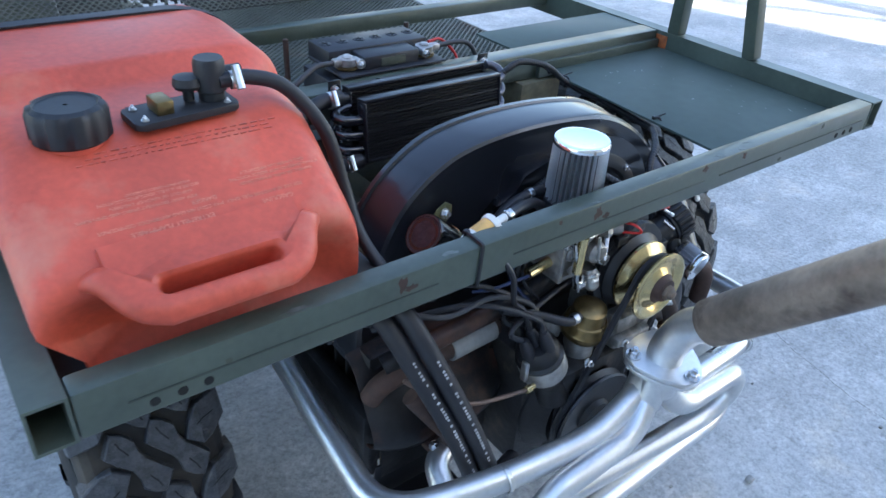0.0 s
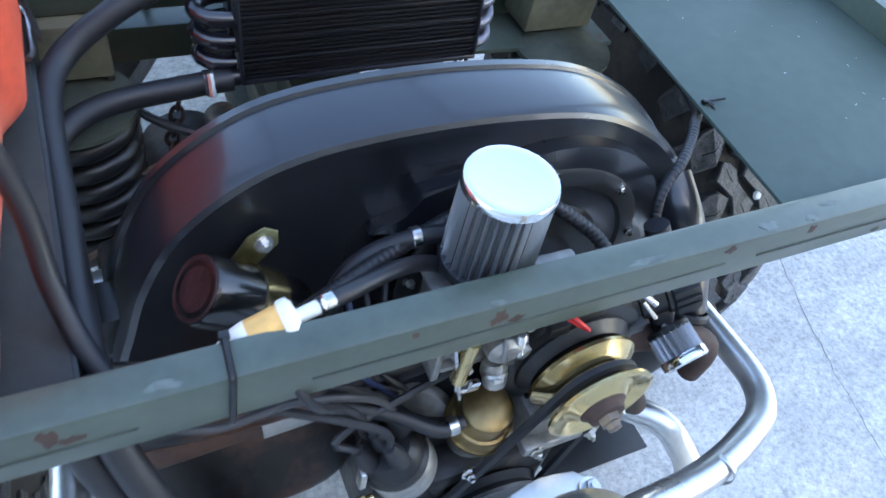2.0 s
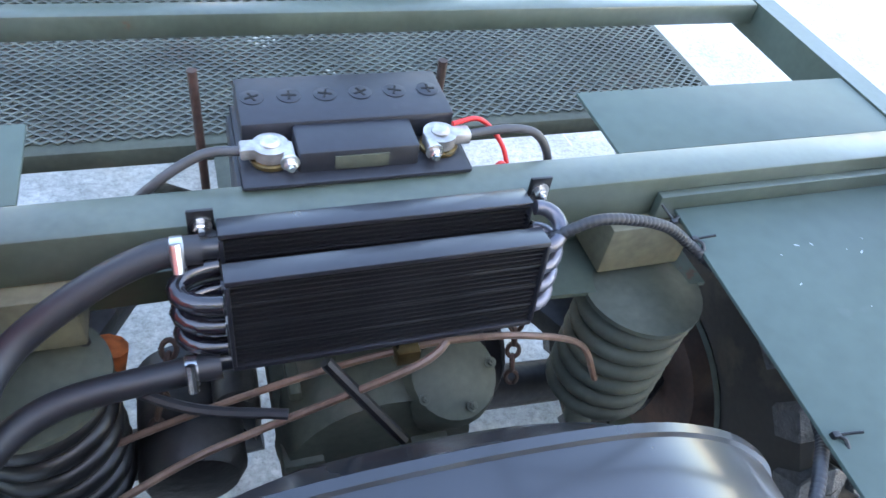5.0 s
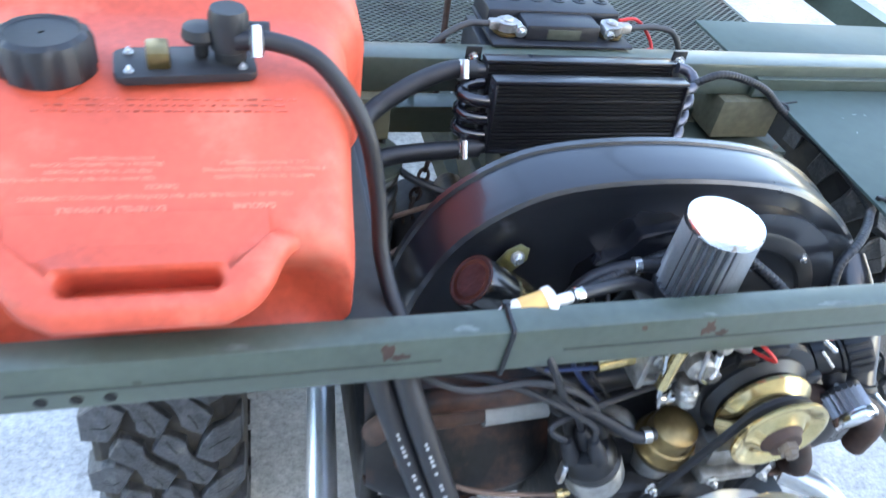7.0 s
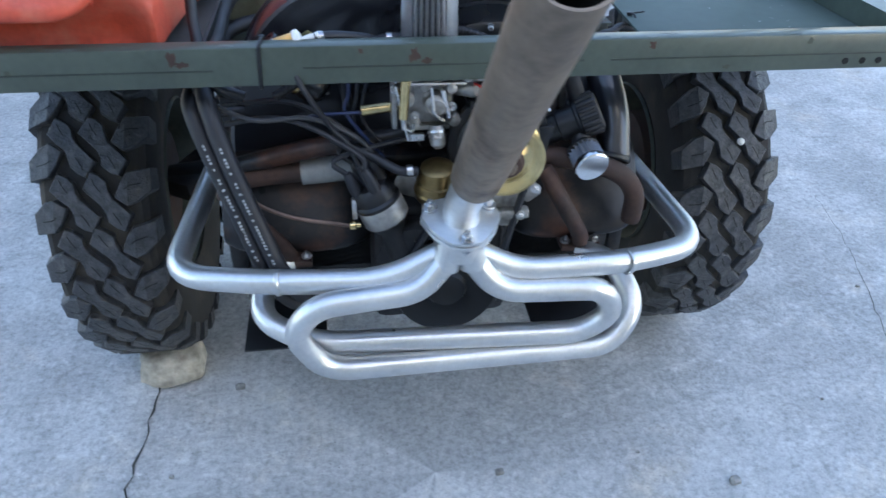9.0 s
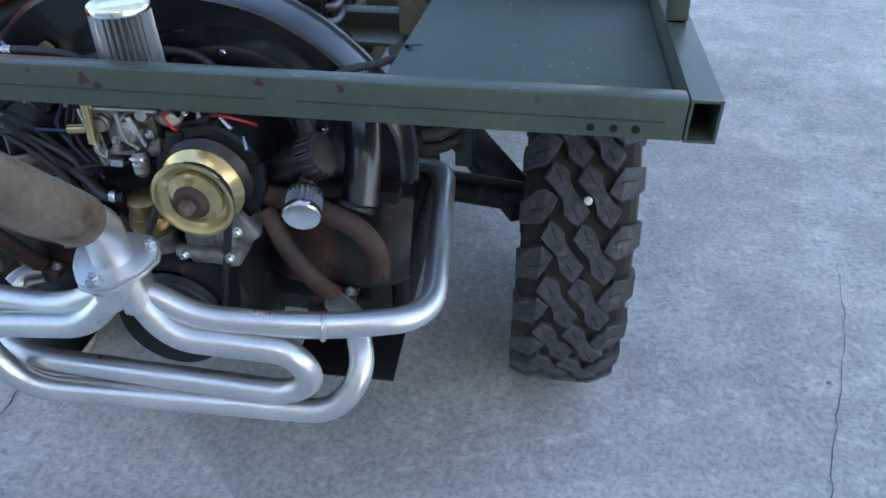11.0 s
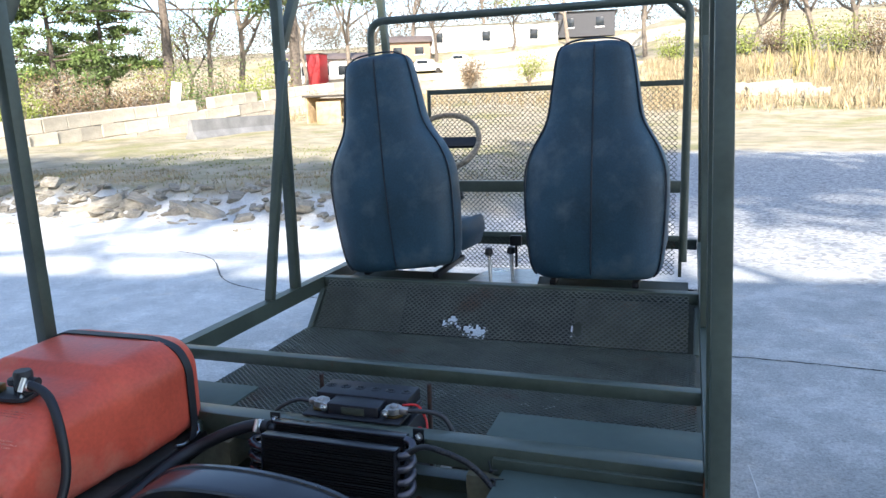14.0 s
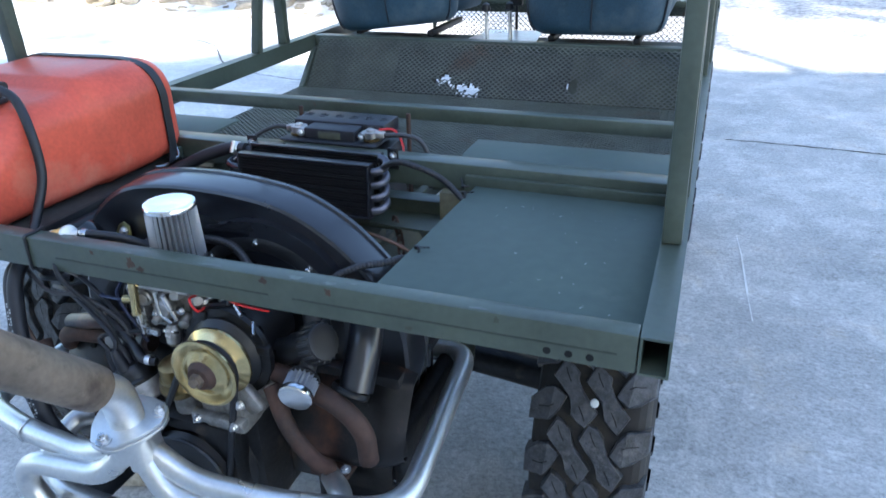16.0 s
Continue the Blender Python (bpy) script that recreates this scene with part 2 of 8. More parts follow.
def lathe(profile, at, axis=(0, 0, 1), seg=28, bm=None, caps=True):
    """Turns a profile of (radius, height) round an axis."""
    bm = bm or bmesh.new()
    m = Matrix.Translation(at) @ Vector(axis).to_track_quat("Z", "Y").to_matrix().to_4x4()
    rings = [[bm.verts.new(m @ Vector((r * math.cos(2 * math.pi * k / seg), r * math.sin(2 * math.pi * k / seg), h))) for k in range(seg)] for r, h in profile]
    for a, b in zip(rings, rings[1:]):
        for k in range(seg):
            bm.faces.new((a[k], a[(k + 1) % seg], b[(k + 1) % seg], b[k]))
    if caps:
        bm.faces.new(rings[0][::-1])
        bm.faces.new(rings[-1])
    return bm


def bolt(at, axis, size, bm=None, washer=True):
    """A hexagon head with its washer."""
    bm = bm or bmesh.new()
    if washer:
        lathe([(size * 0.9, 0), (size * 0.9, size * 0.22)], at, axis, 14, bm)
    base = Vector(at) + Vector(axis).normalized() * size * 0.2
    lathe([(size * 0.62, 0), (size * 0.62, size * 0.5), (size * 0.5, size * 0.62)], base, axis, 6, bm)
    lathe([(size * 0.3, 0), (size * 0.3, size * 1.0)], base, axis, 8, bm)
    return bm


def extrude(outline, depth, m, bm=None, bevel=0.0):
    """A plate: the outline in its own x and y, depth thick along z, laid at the pose m."""
    bm = bm or bmesh.new()
    a = [bm.verts.new(Vector((x, y, 0))) for x, y in outline]
    b = [bm.verts.new(Vector((x, y, depth))) for x, y in outline]
    n = len(a)
    faces = [bm.faces.new(a[::-1]), bm.faces.new(b)] + [bm.faces.new((a[i], a[(i + 1) % n], b[(i + 1) % n], b[i])) for i in range(n)]
    allv = a + b
    if bevel:
        edges = list({e for f in faces[:2] for e in f.edges})
        res = bmesh.ops.bevel(bm, geom=edges, offset=bevel, segments=2, affect="EDGES", profile=0.5)
        allv = list({v for v in allv if v.is_valid} | {v for f in res["faces"] for v in f.verts})
    bmesh.ops.transform(bm, matrix=m, verts=allv)
    return bm


def ridged(path, r, seg=10, bm=None, pitch=0.006, depth=0.12):
    """A corrugated sleeve."""
    p = resample(path, pitch / 3)
    return tube(p, r, seg, bm, True, lambda i: r * (1 - depth * (i % 3 == 0)))


def resample(path, step):
    p = [Vector(q) for q in path]
    out, left = [p[0]], step
    for a, b in zip(p, p[1:]):
        d, done = (b - a).length, 0.0
        while d - done >= left:
            done += left
            out.append(a.lerp(b, done / d))
            left = step
        left -= d - done
    return out + [p[-1]]


def expanded_metal(to_world, width, height, lwd=0.0205, swd=0.0088, wire=0.0021, thick=0.0028, keep=None):
    """A sheet of expanded metal: zigzag strands that meet at their knuckles. to_world takes (u, v, w)."""
    nu, nv = int(width / lwd) * 2, int(height / swd)
    verts, faces = [], []
    for j in range(nv + 1):
        last = None
        for i in range(nu + 1):
            u = i * lwd / 2
            v = j * swd + (swd / 2 - wire * 0.6) * (1 if (i + j) % 2 else -1)
            if v < -0.001 or v > height + 0.001 or (keep and not keep(u, v)):
                last = None
                continue
            k = len(verts)
            verts += [to_world(u, v - wire, 0), to_world(u, v + wire, 0), to_world(u, v + wire, thick), to_world(u, v - wire, thick)]
            if last is not None:
                for a in range(4):
                    b = (a + 1) % 4
                    faces.append((last + a, last + b, k + b, k + a))
            last = k
    bm = bmesh.new()
    me = bpy.data.meshes.new("strands")
    me.from_pydata([tuple(v) for v in verts], [], faces)
    bm.from_mesh(me)
    bpy.data.meshes.remove(me)
    return bm


def plank_tube(a, b, w, h, bm=None, bevel=0.004, up=(0, 0, 1)):
    """A square tube from a to b, w across and h high, with rounded edges."""
    bm = bm or bmesh.new()
    a, b = Vector(a), Vector(b)
    d = (b - a)
    z = Vector(up)
    x = d.normalized().cross(z).normalized()
    z = x.cross(d.normalized())
    m = Matrix((( x.x, d.normalized().x, z.x, 0), (x.y, d.normalized().y, z.y, 0), (x.z, d.normalized().z, z.z, 0), (0, 0, 0, 1)))
    mid = (a + b) / 2
    half = Vector((w / 2, d.length / 2, h / 2))
    return box(mid - half, mid + half, bevel, bm, m)


# ---- ground ----
def ground_height(x, y):
    """Flat concrete near the buggy, a broken ledge to the left ahead, and a bank far ahead."""
    z = 0.0
    edge = y - (8.6 + 0.10 * (x + 7) ** 2 * (0.12 if x < -7 else 0.06) + 0.35 * noise.noise((x * 0.5, 3.1, 0)))
    if x < -1.5:
        fade = min(1, (-1.5 - x) / 2.0)
        z += fade * 0.42 * min(1, max(0, edge / 0.9)) * (1 + 0.25 * noise.noise((x * 1.3, y * 1.3, 0)))
    far = max(0.0, y - 14)
    z += 0.016 * min(far, 40)
    z += 0.07 * min(max(0.0, y - 35), 60)
    z += 0.16 * min(max(0.0, y - 75), 45)
    if x > -8:
        z += min(1.6, 0.14 * max(0.0, y - 44)) * min(1, (x + 8) / 6)
    if far > 0:
        z += 0.12 * noise.noise((x * 0.25, y * 0.25, 5)) * min(1, far / 8)
    return z


def ground_material():
    m = bpy.data.materials.new("ground")
    m.use_nodes = True
    n, l = m.node_tree.nodes, m.node_tree.links
    b = n["Principled BSDF"]
    geo = n.new("ShaderNodeNewGeometry")
    pos = geo.outputs["Position"]

    def noisy(scale, detail=6, rough=0.6):
        t = n.new("ShaderNodeTexNoise")
        t.inputs["Scale"].default_value, t.inputs["Detail"].default_value, t.inputs["Roughness"].default_value = scale, detail, rough
        l.new(pos, t.inputs["Vector"])
        return t.outputs["Fac"]

    def ramp(src, stops):
        r = n.new("ShaderNodeValToRGB")
        while len(r.color_ramp.elements) < len(stops):
            r.color_ramp.elements.new(0.5)
        for e, (p, c) in zip(r.color_ramp.elements, stops):
            e.position, e.color = p, (*c, 1)
        l.new(src, r.inputs["Fac"])
        return r.outputs["Color"]

    def mix(f, a, c, how="MIX"):
        x = n.new("ShaderNodeMix")
        x.data_type, x.blend_type = "RGBA", how
        if isinstance(f, float):
            x.inputs["Factor"].default_value = f
        else:
            l.new(f, x.inputs["Factor"])
        l.new(a, x.inputs["A"])
        l.new(c, x.inputs["B"])
        return x.outputs["Result"]

    def math_(op, a, c):
        x = n.new("ShaderNodeMath")
        x.operation = op
        for s, v in zip(x.inputs, (a, c)):
            if isinstance(v, (int, float)):
                s.default_value = v
            else:
                l.new(v, s)
        return x.outputs[0]

    def step(v, lo, hi):
        x = n.new("ShaderNodeMapRange")
        x.interpolation_type = "SMOOTHSTEP"
        x.inputs["From Min"].default_value, x.inputs["From Max"].default_value = lo, hi
        l.new(v, x.inputs["Value"])
        return x.outputs[0]

    sep = n.new("ShaderNodeSeparateXYZ")
    l.new(pos, sep.inputs[0])
    X, Y = sep.outputs[0], sep.outputs[1]
    wob = math_("MULTIPLY", math_("SUBTRACT", noisy(0.6, 6), 0.5), 3.0)
    # worn concrete: pale, blotched, with exposed aggregate and scuffs
    blotch = ramp(noisy(1.6, 8, 0.65), [(0.3, (0.305, 0.31, 0.30)), (0.52, (0.395, 0.392, 0.378)), (0.72, (0.485, 0.478, 0.46))])
    speck = ramp(noisy(70, 4, 0.7), [(0.36, (0.22, 0.22, 0.22)), (0.5, (0.5, 0.5, 0.5)), (0.68, (0.74, 0.74, 0.73))])
    concrete = mix(0.42, blotch, speck, "OVERLAY")
    pale = ramp(noisy(6.5, 9, 0.75), [(0.50, (0, 0, 0)), (0.68, (0.085, 0.085, 0.08))])
    concrete = mix(1.0, concrete, pale, "ADD")
    chips = ramp(noisy(26, 9, 0.85), [(0.50, (0, 0, 0)), (0.60, (0.10, 0.10, 0.095)), (0.72, (0.26, 0.26, 0.255))])
    concrete = mix(0.55, concrete, chips, "ADD")
    scuffs = ramp(noisy(11, 10, 0.8), [(0.32, (0.52, 0.50, 0.47)), (0.46, (1, 1, 1))])
    concrete = mix(0.6, concrete, scuffs, "MULTIPLY")
    # spalled skin: ragged patches where the trowelled face has gone
    spall = ramp(math_("ADD", math_("MULTIPLY", noisy(2.3, 7, 0.7), 0.62), math_("MULTIPLY", noisy(48, 6, 0.8), 0.38)), [(0.50, (0, 0, 0)), (0.56, (0.14, 0.14, 0.137)), (0.63, (0.03, 0.03, 0.03))])
    concrete = mix(0.8, concrete, spall, "ADD")
    tan = ramp(noisy(3.2, 6, 0.7), [(0.56, (1, 1, 1)), (0.72, (0.95, 0.86, 0.74))])
    concrete = mix(0.8, concrete, tan, "MULTIPLY")
    pits = ramp(noisy(160, 2, 0.5), [(0.24, (0.35, 0.35, 0.35)), (0.34, (1, 1, 1))])
    concrete = mix(0.7, concrete, pits, "MULTIPLY")
    # the concrete turns paler towards the driver's side
    paler_here = math_("SUBTRACT", 1.0, step(math_("ADD", X, math_("MULTIPLY", wob, 0.5)), -3.0, -1.5))
    lighter = ramp(noisy(0.9, 7, 0.7), [(0.35, (0.10, 0.10, 0.095)), (0.62, (0.26, 0.255, 0.245))])
    concrete = mix(math_("MULTIPLY", paler_here, 0.9), concrete, mix(1.0, concrete, lighter, "ADD"))
    # gravel
    vor = n.new("ShaderNodeTexVoronoi")
    vor.inputs["Scale"].default_value = 22
    l.new(pos, vor.inputs["Vector"])
    gravel = ramp(vor.outputs["Color"], [(0.1, (0.20, 0.20, 0.205)), (0.6, (0.37, 0.37, 0.365)), (1.0, (0.55, 0.54, 0.52))])
    # bare earth with dry grass
    earth = ramp(noisy(0.9, 8, 0.7), [(0.35, (0.20, 0.175, 0.11)), (0.5, (0.33, 0.28, 0.19)), (0.68, (0.42, 0.37, 0.27))])
    green = ramp(noisy(0.35, 5), [(0.50, (0, 0, 0)), (0.62, (1, 1, 1))])
    grass = ramp(noisy(9, 6, 0.7), [(0.3, (0.15, 0.145, 0.06)), (0.7, (0.31, 0.275, 0.13))])
    earth = mix(green, earth, grass)
    gravel_here = step(math_("ADD", Y, wob), 5.8, 6.6)
    not_left = step(X, -2.5, -1.0)
    gravel_here = math_("MULTIPLY", gravel_here, not_left)
    col = mix(gravel_here, concrete, gravel)
    far_r = step(math_("ADD", Y, wob), 19.5, 21.5)
    far_l = math_("MULTIPLY", step(math_("ADD", Y, math_("MULTIPLY", wob, 0.35)), 8.9, 9.6), math_("SUBTRACT", 1.0, not_left))
    far = math_("MAXIMUM", far_r, far_l)
    col = mix(far, col, earth)
    l.new(col, b.inputs["Base Color"])
    b.inputs["Roughness"].default_value = 0.82
    b.inputs["Specular IOR Level"].default_value = 0.35
    h = math_("ADD", math_("MULTIPLY", noisy(70, 4, 0.7), 0.6), noisy(6.5, 9, 0.75))
    bp = n.new("ShaderNodeBump")
    bp.inputs["Strength"].default_value, bp.inputs["Distance"].default_value = 0.5, 0.01
    l.new(h, bp.inputs["Height"])
    l.new(bp.outputs[0], b.inputs["Normal"])
    return m


def spaced(lo, hi, near_lo, near_hi, fine, coarse):
    out, v = [], lo
    while v < hi:
        out.append(v)
        gap = max(near_lo - v, v - near_hi, 0)
        v += fine + gap * coarse
    return out + [hi]


def build_ground():
    xs = spaced(-1500, 1500, -14, 8, 0.35, 0.09)
    ys = spaced(-1500, 1500, -4, 12, 0.35, 0.09)
    verts = [(x, y, ground_height(x, y)) for y in ys for x in xs]
    w = len(xs)
    faces = [(j * w + i, j * w + i + 1, (j + 1) * w + i + 1, (j + 1) * w + i) for j in range(len(ys) - 1) for i in range(w - 1)]
    me = bpy.data.meshes.new("ground")
    me.from_pydata(verts, [], faces)
    me.shade_smooth()
    me.materials.append(ground_material())
    tagged(new("ground", me), "pale worn concrete yard with gravel and dry grass beyond", "ground", kind="structure")


build_ground()
CRACK = mat("crack_dark", (0.05, 0.05, 0.045), 0.9, var=0.3, scale=30)


def crack(points, width, seed):
    """A thin dark crack, a ribbon that wanders a little, 2 mm above the concrete."""
    rnd = random.Random(seed)
    path = resample(smooth_path([(x, y, 0.002) for x, y in points], 6), 0.03)
    bm = bmesh.new()
    rows = []
    for i, p in enumerate(path):
        d = (path[min(i + 1, len(path) - 1)] - path[max(i - 1, 0)]).normalized()
        s = Vector((-d.y, d.x, 0))
        q = p + s * rnd.uniform(-0.006, 0.006)
        k = width * rnd.uniform(0.3, 1.0)
        rows.append((bm.verts.new(q - s * k), bm.verts.new(q + s * k)))
    for a, b in zip(rows, rows[1:]):
        bm.faces.new((a[0], b[0], b[1], a[1]))
    ob = part("crack", bm, CRACK, None, "", 0)
    tagged(ob, "thin dark crack in the pale concrete yard", "crack", kind="structure")


crack([(-0.62, 0.33), (-0.625, 0.15), (-0.635, 0.02), (-0.62, -0.3), (-0.64, -0.9)], 0.0035, 1)
crack([(1.46, 1.0), (1.40, 0.72), (1.37, 0.62), (1.27, 0.35), (1.215, 0.18), (1.15, -0.08), (1.12, -0.5)], 0.0011, 2)
crack([(0.9, 3.9), (1.6, 3.85), (2.4, 3.75), (3.6, 3.7), (5.0, 3.55)], 0.010, 3)
crack([(-2.2, 4.6), (-3.5, 5.0), (-4.6, 6.1), (-6.4, 6.5)], 0.012, 4)
SCRATCHMAT = mat("scraped_concrete", (0.72, 0.72, 0.70), 0.8, var=0.1)
bm = bmesh.new()
for (x0, y0, x1, y1, w) in ((0.965, 2.45, 0.985, 2.25, 0.003), (0.985, 2.25, 1.005, 1.9, 0.0045), (1.005, 1.9, 1.02, 1.70, 0.002)):
    bm.faces.new([bm.verts.new((x0 - w * 0.6, y0, 0.0025)), bm.verts.new((x1 - w, y1, 0.0025)), bm.verts.new((x1 + w, y1, 0.0025)), bm.verts.new((x0 + w * 0.6, y0, 0.0025))])
tagged(part("scratch", bm, SCRATCHMAT, None, "", 0), "long pale scrape mark on the concrete", "scratch", kind="structure")


def stone(name, at, size, seed, material, label, flat=0.7):
    bm = bmesh.new()
    bmesh.ops.create_icosphere(bm, subdivisions=3, radius=1)
    for v in bm.verts:
        c = v.co.copy()
        k = 1 + 0.22 * noise.noise(c * 1.6 + Vector((seed, 0, 0))) + 0.10 * noise.noise(c * 4 + Vector((0, seed, 0)))
        c = Vector([math.copysign(abs(t) ** 0.6, t) for t in c]) * k
        v.co = Vector((c.x * size[0] / 2, c.y * size[1] / 2, max(-0.48, c.z * 0.5) * size[2]))
    bmesh.ops.translate(bm, vec=Vector(at) + Vector((0, 0, size[2] * 0.48)), verts=bm.verts)
    return tagged(part(name, bm, material, None, "", 50), label, "stone")


ROCK = mat("limestone", (0.40, 0.36, 0.29), 0.85, var=0.2, scale=30, bump=0.6, depth=0.006, stain=(0.22, 0.18, 0.14), stain_at=0.55, stain_scale=14, stain_width=0.2)
stone("rock", (-0.595, 0.372, 0), (0.155, 0.13, 0.085), 3, ROCK, "tan broken rock chocking the rear tyre on the concrete")
PEBBLE = mat("pebble", (0.30, 0.29, 0.27), 0.8, var=0.2, scale=60, each=0.3)
rnd = random.Random(4)
for x, y, s in ((0.135, -0.02, 0.018), (0.63, -0.10, 0.022), (-0.43, 0.29, 0.022), (0.45, 0.0, 0.008), (-0.2, -0.35, 0.009), (0.5, -0.3, 0.01), (0.95, 0.1, 0.008), (1.3, 0.5, 0.012), (-0.55, 0.05, 0.01), (1.1, -0.2, 0.01)):
    stone("pebble", (x, y, 0), (s, s * rnd.uniform(0.6, 1), s * 0.7), rnd.random() * 9, PEBBLE, "small grey pebble lying on the concrete")

# ---- the buggy: frame, trays, cage, floor ----
Z1, Z0, HW = 0.935, 0.879, 0.7635      # top and bottom of the rails, half width
buggy = thing("off_road_buggy", (0, 0.9, 0), "home-built off-road buggy with olive green square-tube frame", "vehicle")


def rail(name, a, b, w=0.051, h=0.056, label=""):
    return part(name, plank_tube(a, b, w, h), OLIVE, buggy, label)


ZM = (Z1 + Z0) / 2
# rear rail with its seam, butted between the side rails
rear = rail("rear_rail", (-HW + 0.039, 0.016, ZM), (HW - 0.039, 0.016, ZM), 0.032, 0.056, "olive rear frame rail with scratched paint")
WORN = mat("worn_paint", (0.088, 0.102, 0.090), 0.5, var=0.3, scale=60)
SEAM = mat("seam_shadow", (0.035, 0.042, 0.033), 0.6, var=0.15)
for x0, x1, z in ((-0.68, -0.32, 0.9035), (-0.20, 0.20, 0.9045), (0.24, 0.70, 0.9045)):
    part("weld_seam", box((x0, -0.0012, z - 0.0011), (x1, 0.003, z + 0.0011), 0.0005), SEAM, rear)
# rust blooms and chips in the rail's paint
chip_rnd = random.Random(17)


def chip(at, w, h, normal, material, owner):
    """A thin ragged patch on a flat face."""
    n0 = Vector(normal)
    u0 = Vector((1, 0, 0))
    v0 = n0.cross(u0)
    q = Matrix(((u0.x, v0.x, n0.x, 0), (u0.y, v0.y, n0.y, 0), (u0.z, v0.z, n0.z, 0), (0, 0, 0, 1)))
    ragged = [(0.5 * w * r * math.cos(a), 0.5 * h * r * math.sin(a)) for a, r in [(2 * math.pi * k / 14, chip_rnd.uniform(0.45, 1.1)) for k in range(14)]]
    part("rust_patch", extrude(ragged, 0.0004, Matrix.Translation(at) @ q), material, owner)


for x, z, w, h in ((-0.372, 0.920, 0.016, 0.026), (-0.360, 0.913, 0.020, 0.010), (-0.045, 0.918, 0.018, 0.024), (-0.028, 0.910, 0.016, 0.012), (0.195, 0.926, 0.016, 0.014), (0.30, 0.925, 0.012, 0.014), (-0.58, 0.908, 0.010, 0.012), (0.42, 0.889, 0.014, 0.010), (-0.12, 0.926, 0.008, 0.010), (0.545, 0.925, 0.010, 0.012)):
    chip((x, 0.0001, z), w, h, (0, -1, 0), RUST if abs(x) < 0.4 else OLIVE_DULL, rear)
for x, y, w, h in ((-0.30, 0.012, 0.03, 0.010), (0.10, 0.010, 0.05, 0.008), (0.245, 0.012, 0.03, 0.016), (0.30, 0.010, 0.022, 0.012), (0.33, 0.025, 0.03, 0.008), (-0.05, 0.006, 0.02, 0.006), (0.52, 0.008, 0.03, 0.008), (-0.50, 0.010, 0.04, 0.008)):
    chip((x, y * 0.7, Z1 - 0.0001), w, h, (0, 0, 1), WORN, rear)
for x in (-0.656, -0.629, -0.603, 0.612, 0.640, 0.667):
    part("drilled_hole", lathe([(0.0052, -0.002), (0.0052, 0.0007)], (x, 0.0, 0.8925), (0, -1, 0), 14), HOLE, rear)
for side in (-1, 1):
    xs = side * (HW - 0.019)
    # the side rail is an open tube at its rear end
    bm = bmesh.new()
    o, i, y0, y1 = (0.019, 0.028), (0.0155, 0.0245), 0.0, 2.9
    ring = lambda s, y: [bm.verts.new((xs + sx * s[0], y, ZM + sz * s[1])) for sx, sz in ((-1, -1), (1, -1), (1, 1), (-1, 1))]
    ro, ri, rb, ro2 = ring(o, y0), ring(i, y0), ring(i, 0.35), ring(o, y1)
    for k in range(4):
        j = (k + 1) % 4
        bm.faces.new((ro[k], ro[j], ri[j], ri[k]))
        bm.faces.new((ri[k], ri[j], rb[j], rb[k]))
        bm.faces.new((ro[j], ro[k], ro2[k], ro2[j]))
    bm.faces.new(rb)
    bm.faces.new(ro2)
    bmesh.ops.recalc_face_normals(bm, faces=bm.faces)
    part("side_rail", bm, OLIVE, buggy)
    part("rust_patch", box((xs - side * 0.0197 - 0.0006, 0.495, 0.893), (xs - side * 0.0197 + 0.0006, 0.528, 0.926), 0.0004), RUST_ORANGE, buggy, "orange rust at the welded joint")
cross = rail("cross_rail", (-HW + 0.039, 0.553, ZM), (HW - 0.039, 0.553, ZM), 0.050, 0.056, "olive cross rail that carries the oil cooler")
part("cross_rail_lip", plank_tube((0.33, 0.522, 0.8985), (HW - 0.040, 0.522, 0.8985), 0.012, 0.035, None, 0.002), OLIVE, buggy)
part("cross_rail_lip", plank_tube((-HW + 0.040, 0.522, 0.8985), (-0.36, 0.522, 0.8985), 0.012, 0.035, None, 0.002), OLIVE, buggy)
rail("cross_rail", (-HW + 0.039, 0.925, 0.918), (HW - 0.039, 0.925, 0.918), 0.034, 0.034)
rail("seat_rail", (-HW + 0.039, 1.835, 0.914), (HW - 0.039, 1.835, 0.914), 0.045, 0.040)
rail("front_rail", (-HW + 0.039, 2.875, 0.907), (HW - 0.039, 2.875, 0.907), 0.045, 0.050)
# behind the torn panel this sheet's darkness stands in for shade
DARKSHEET = mat("dusty_dark_sheet", (0.022, 0.023, 0.021), 0.7, var=0.25, stain=(0.06, 0.052, 0.042), stain_at=0.6, stain_scale=8, stain_width=0.2)
# trays: the right one is empty, the tank stands on the darker left one
tray = part("tray_plate", extrude([(0.328, 0.033), (HW - 0.0395, 0.033), (HW - 0.0395, 0.515), (0.353, 0.515)], 0.005, Matrix.Translation((0, 0, 0.892)), None, 0.001), PLATE, buggy, "bare grey-green steel tray plate")
# chipped paint on the tray: pale flecks, thicker towards the outer side
CHIP = mat("chipped_paint", (0.34, 0.36, 0.36), 0.7, var=0.2, scale=80)
rnd_chip = random.Random(41)
bm = bmesh.new()
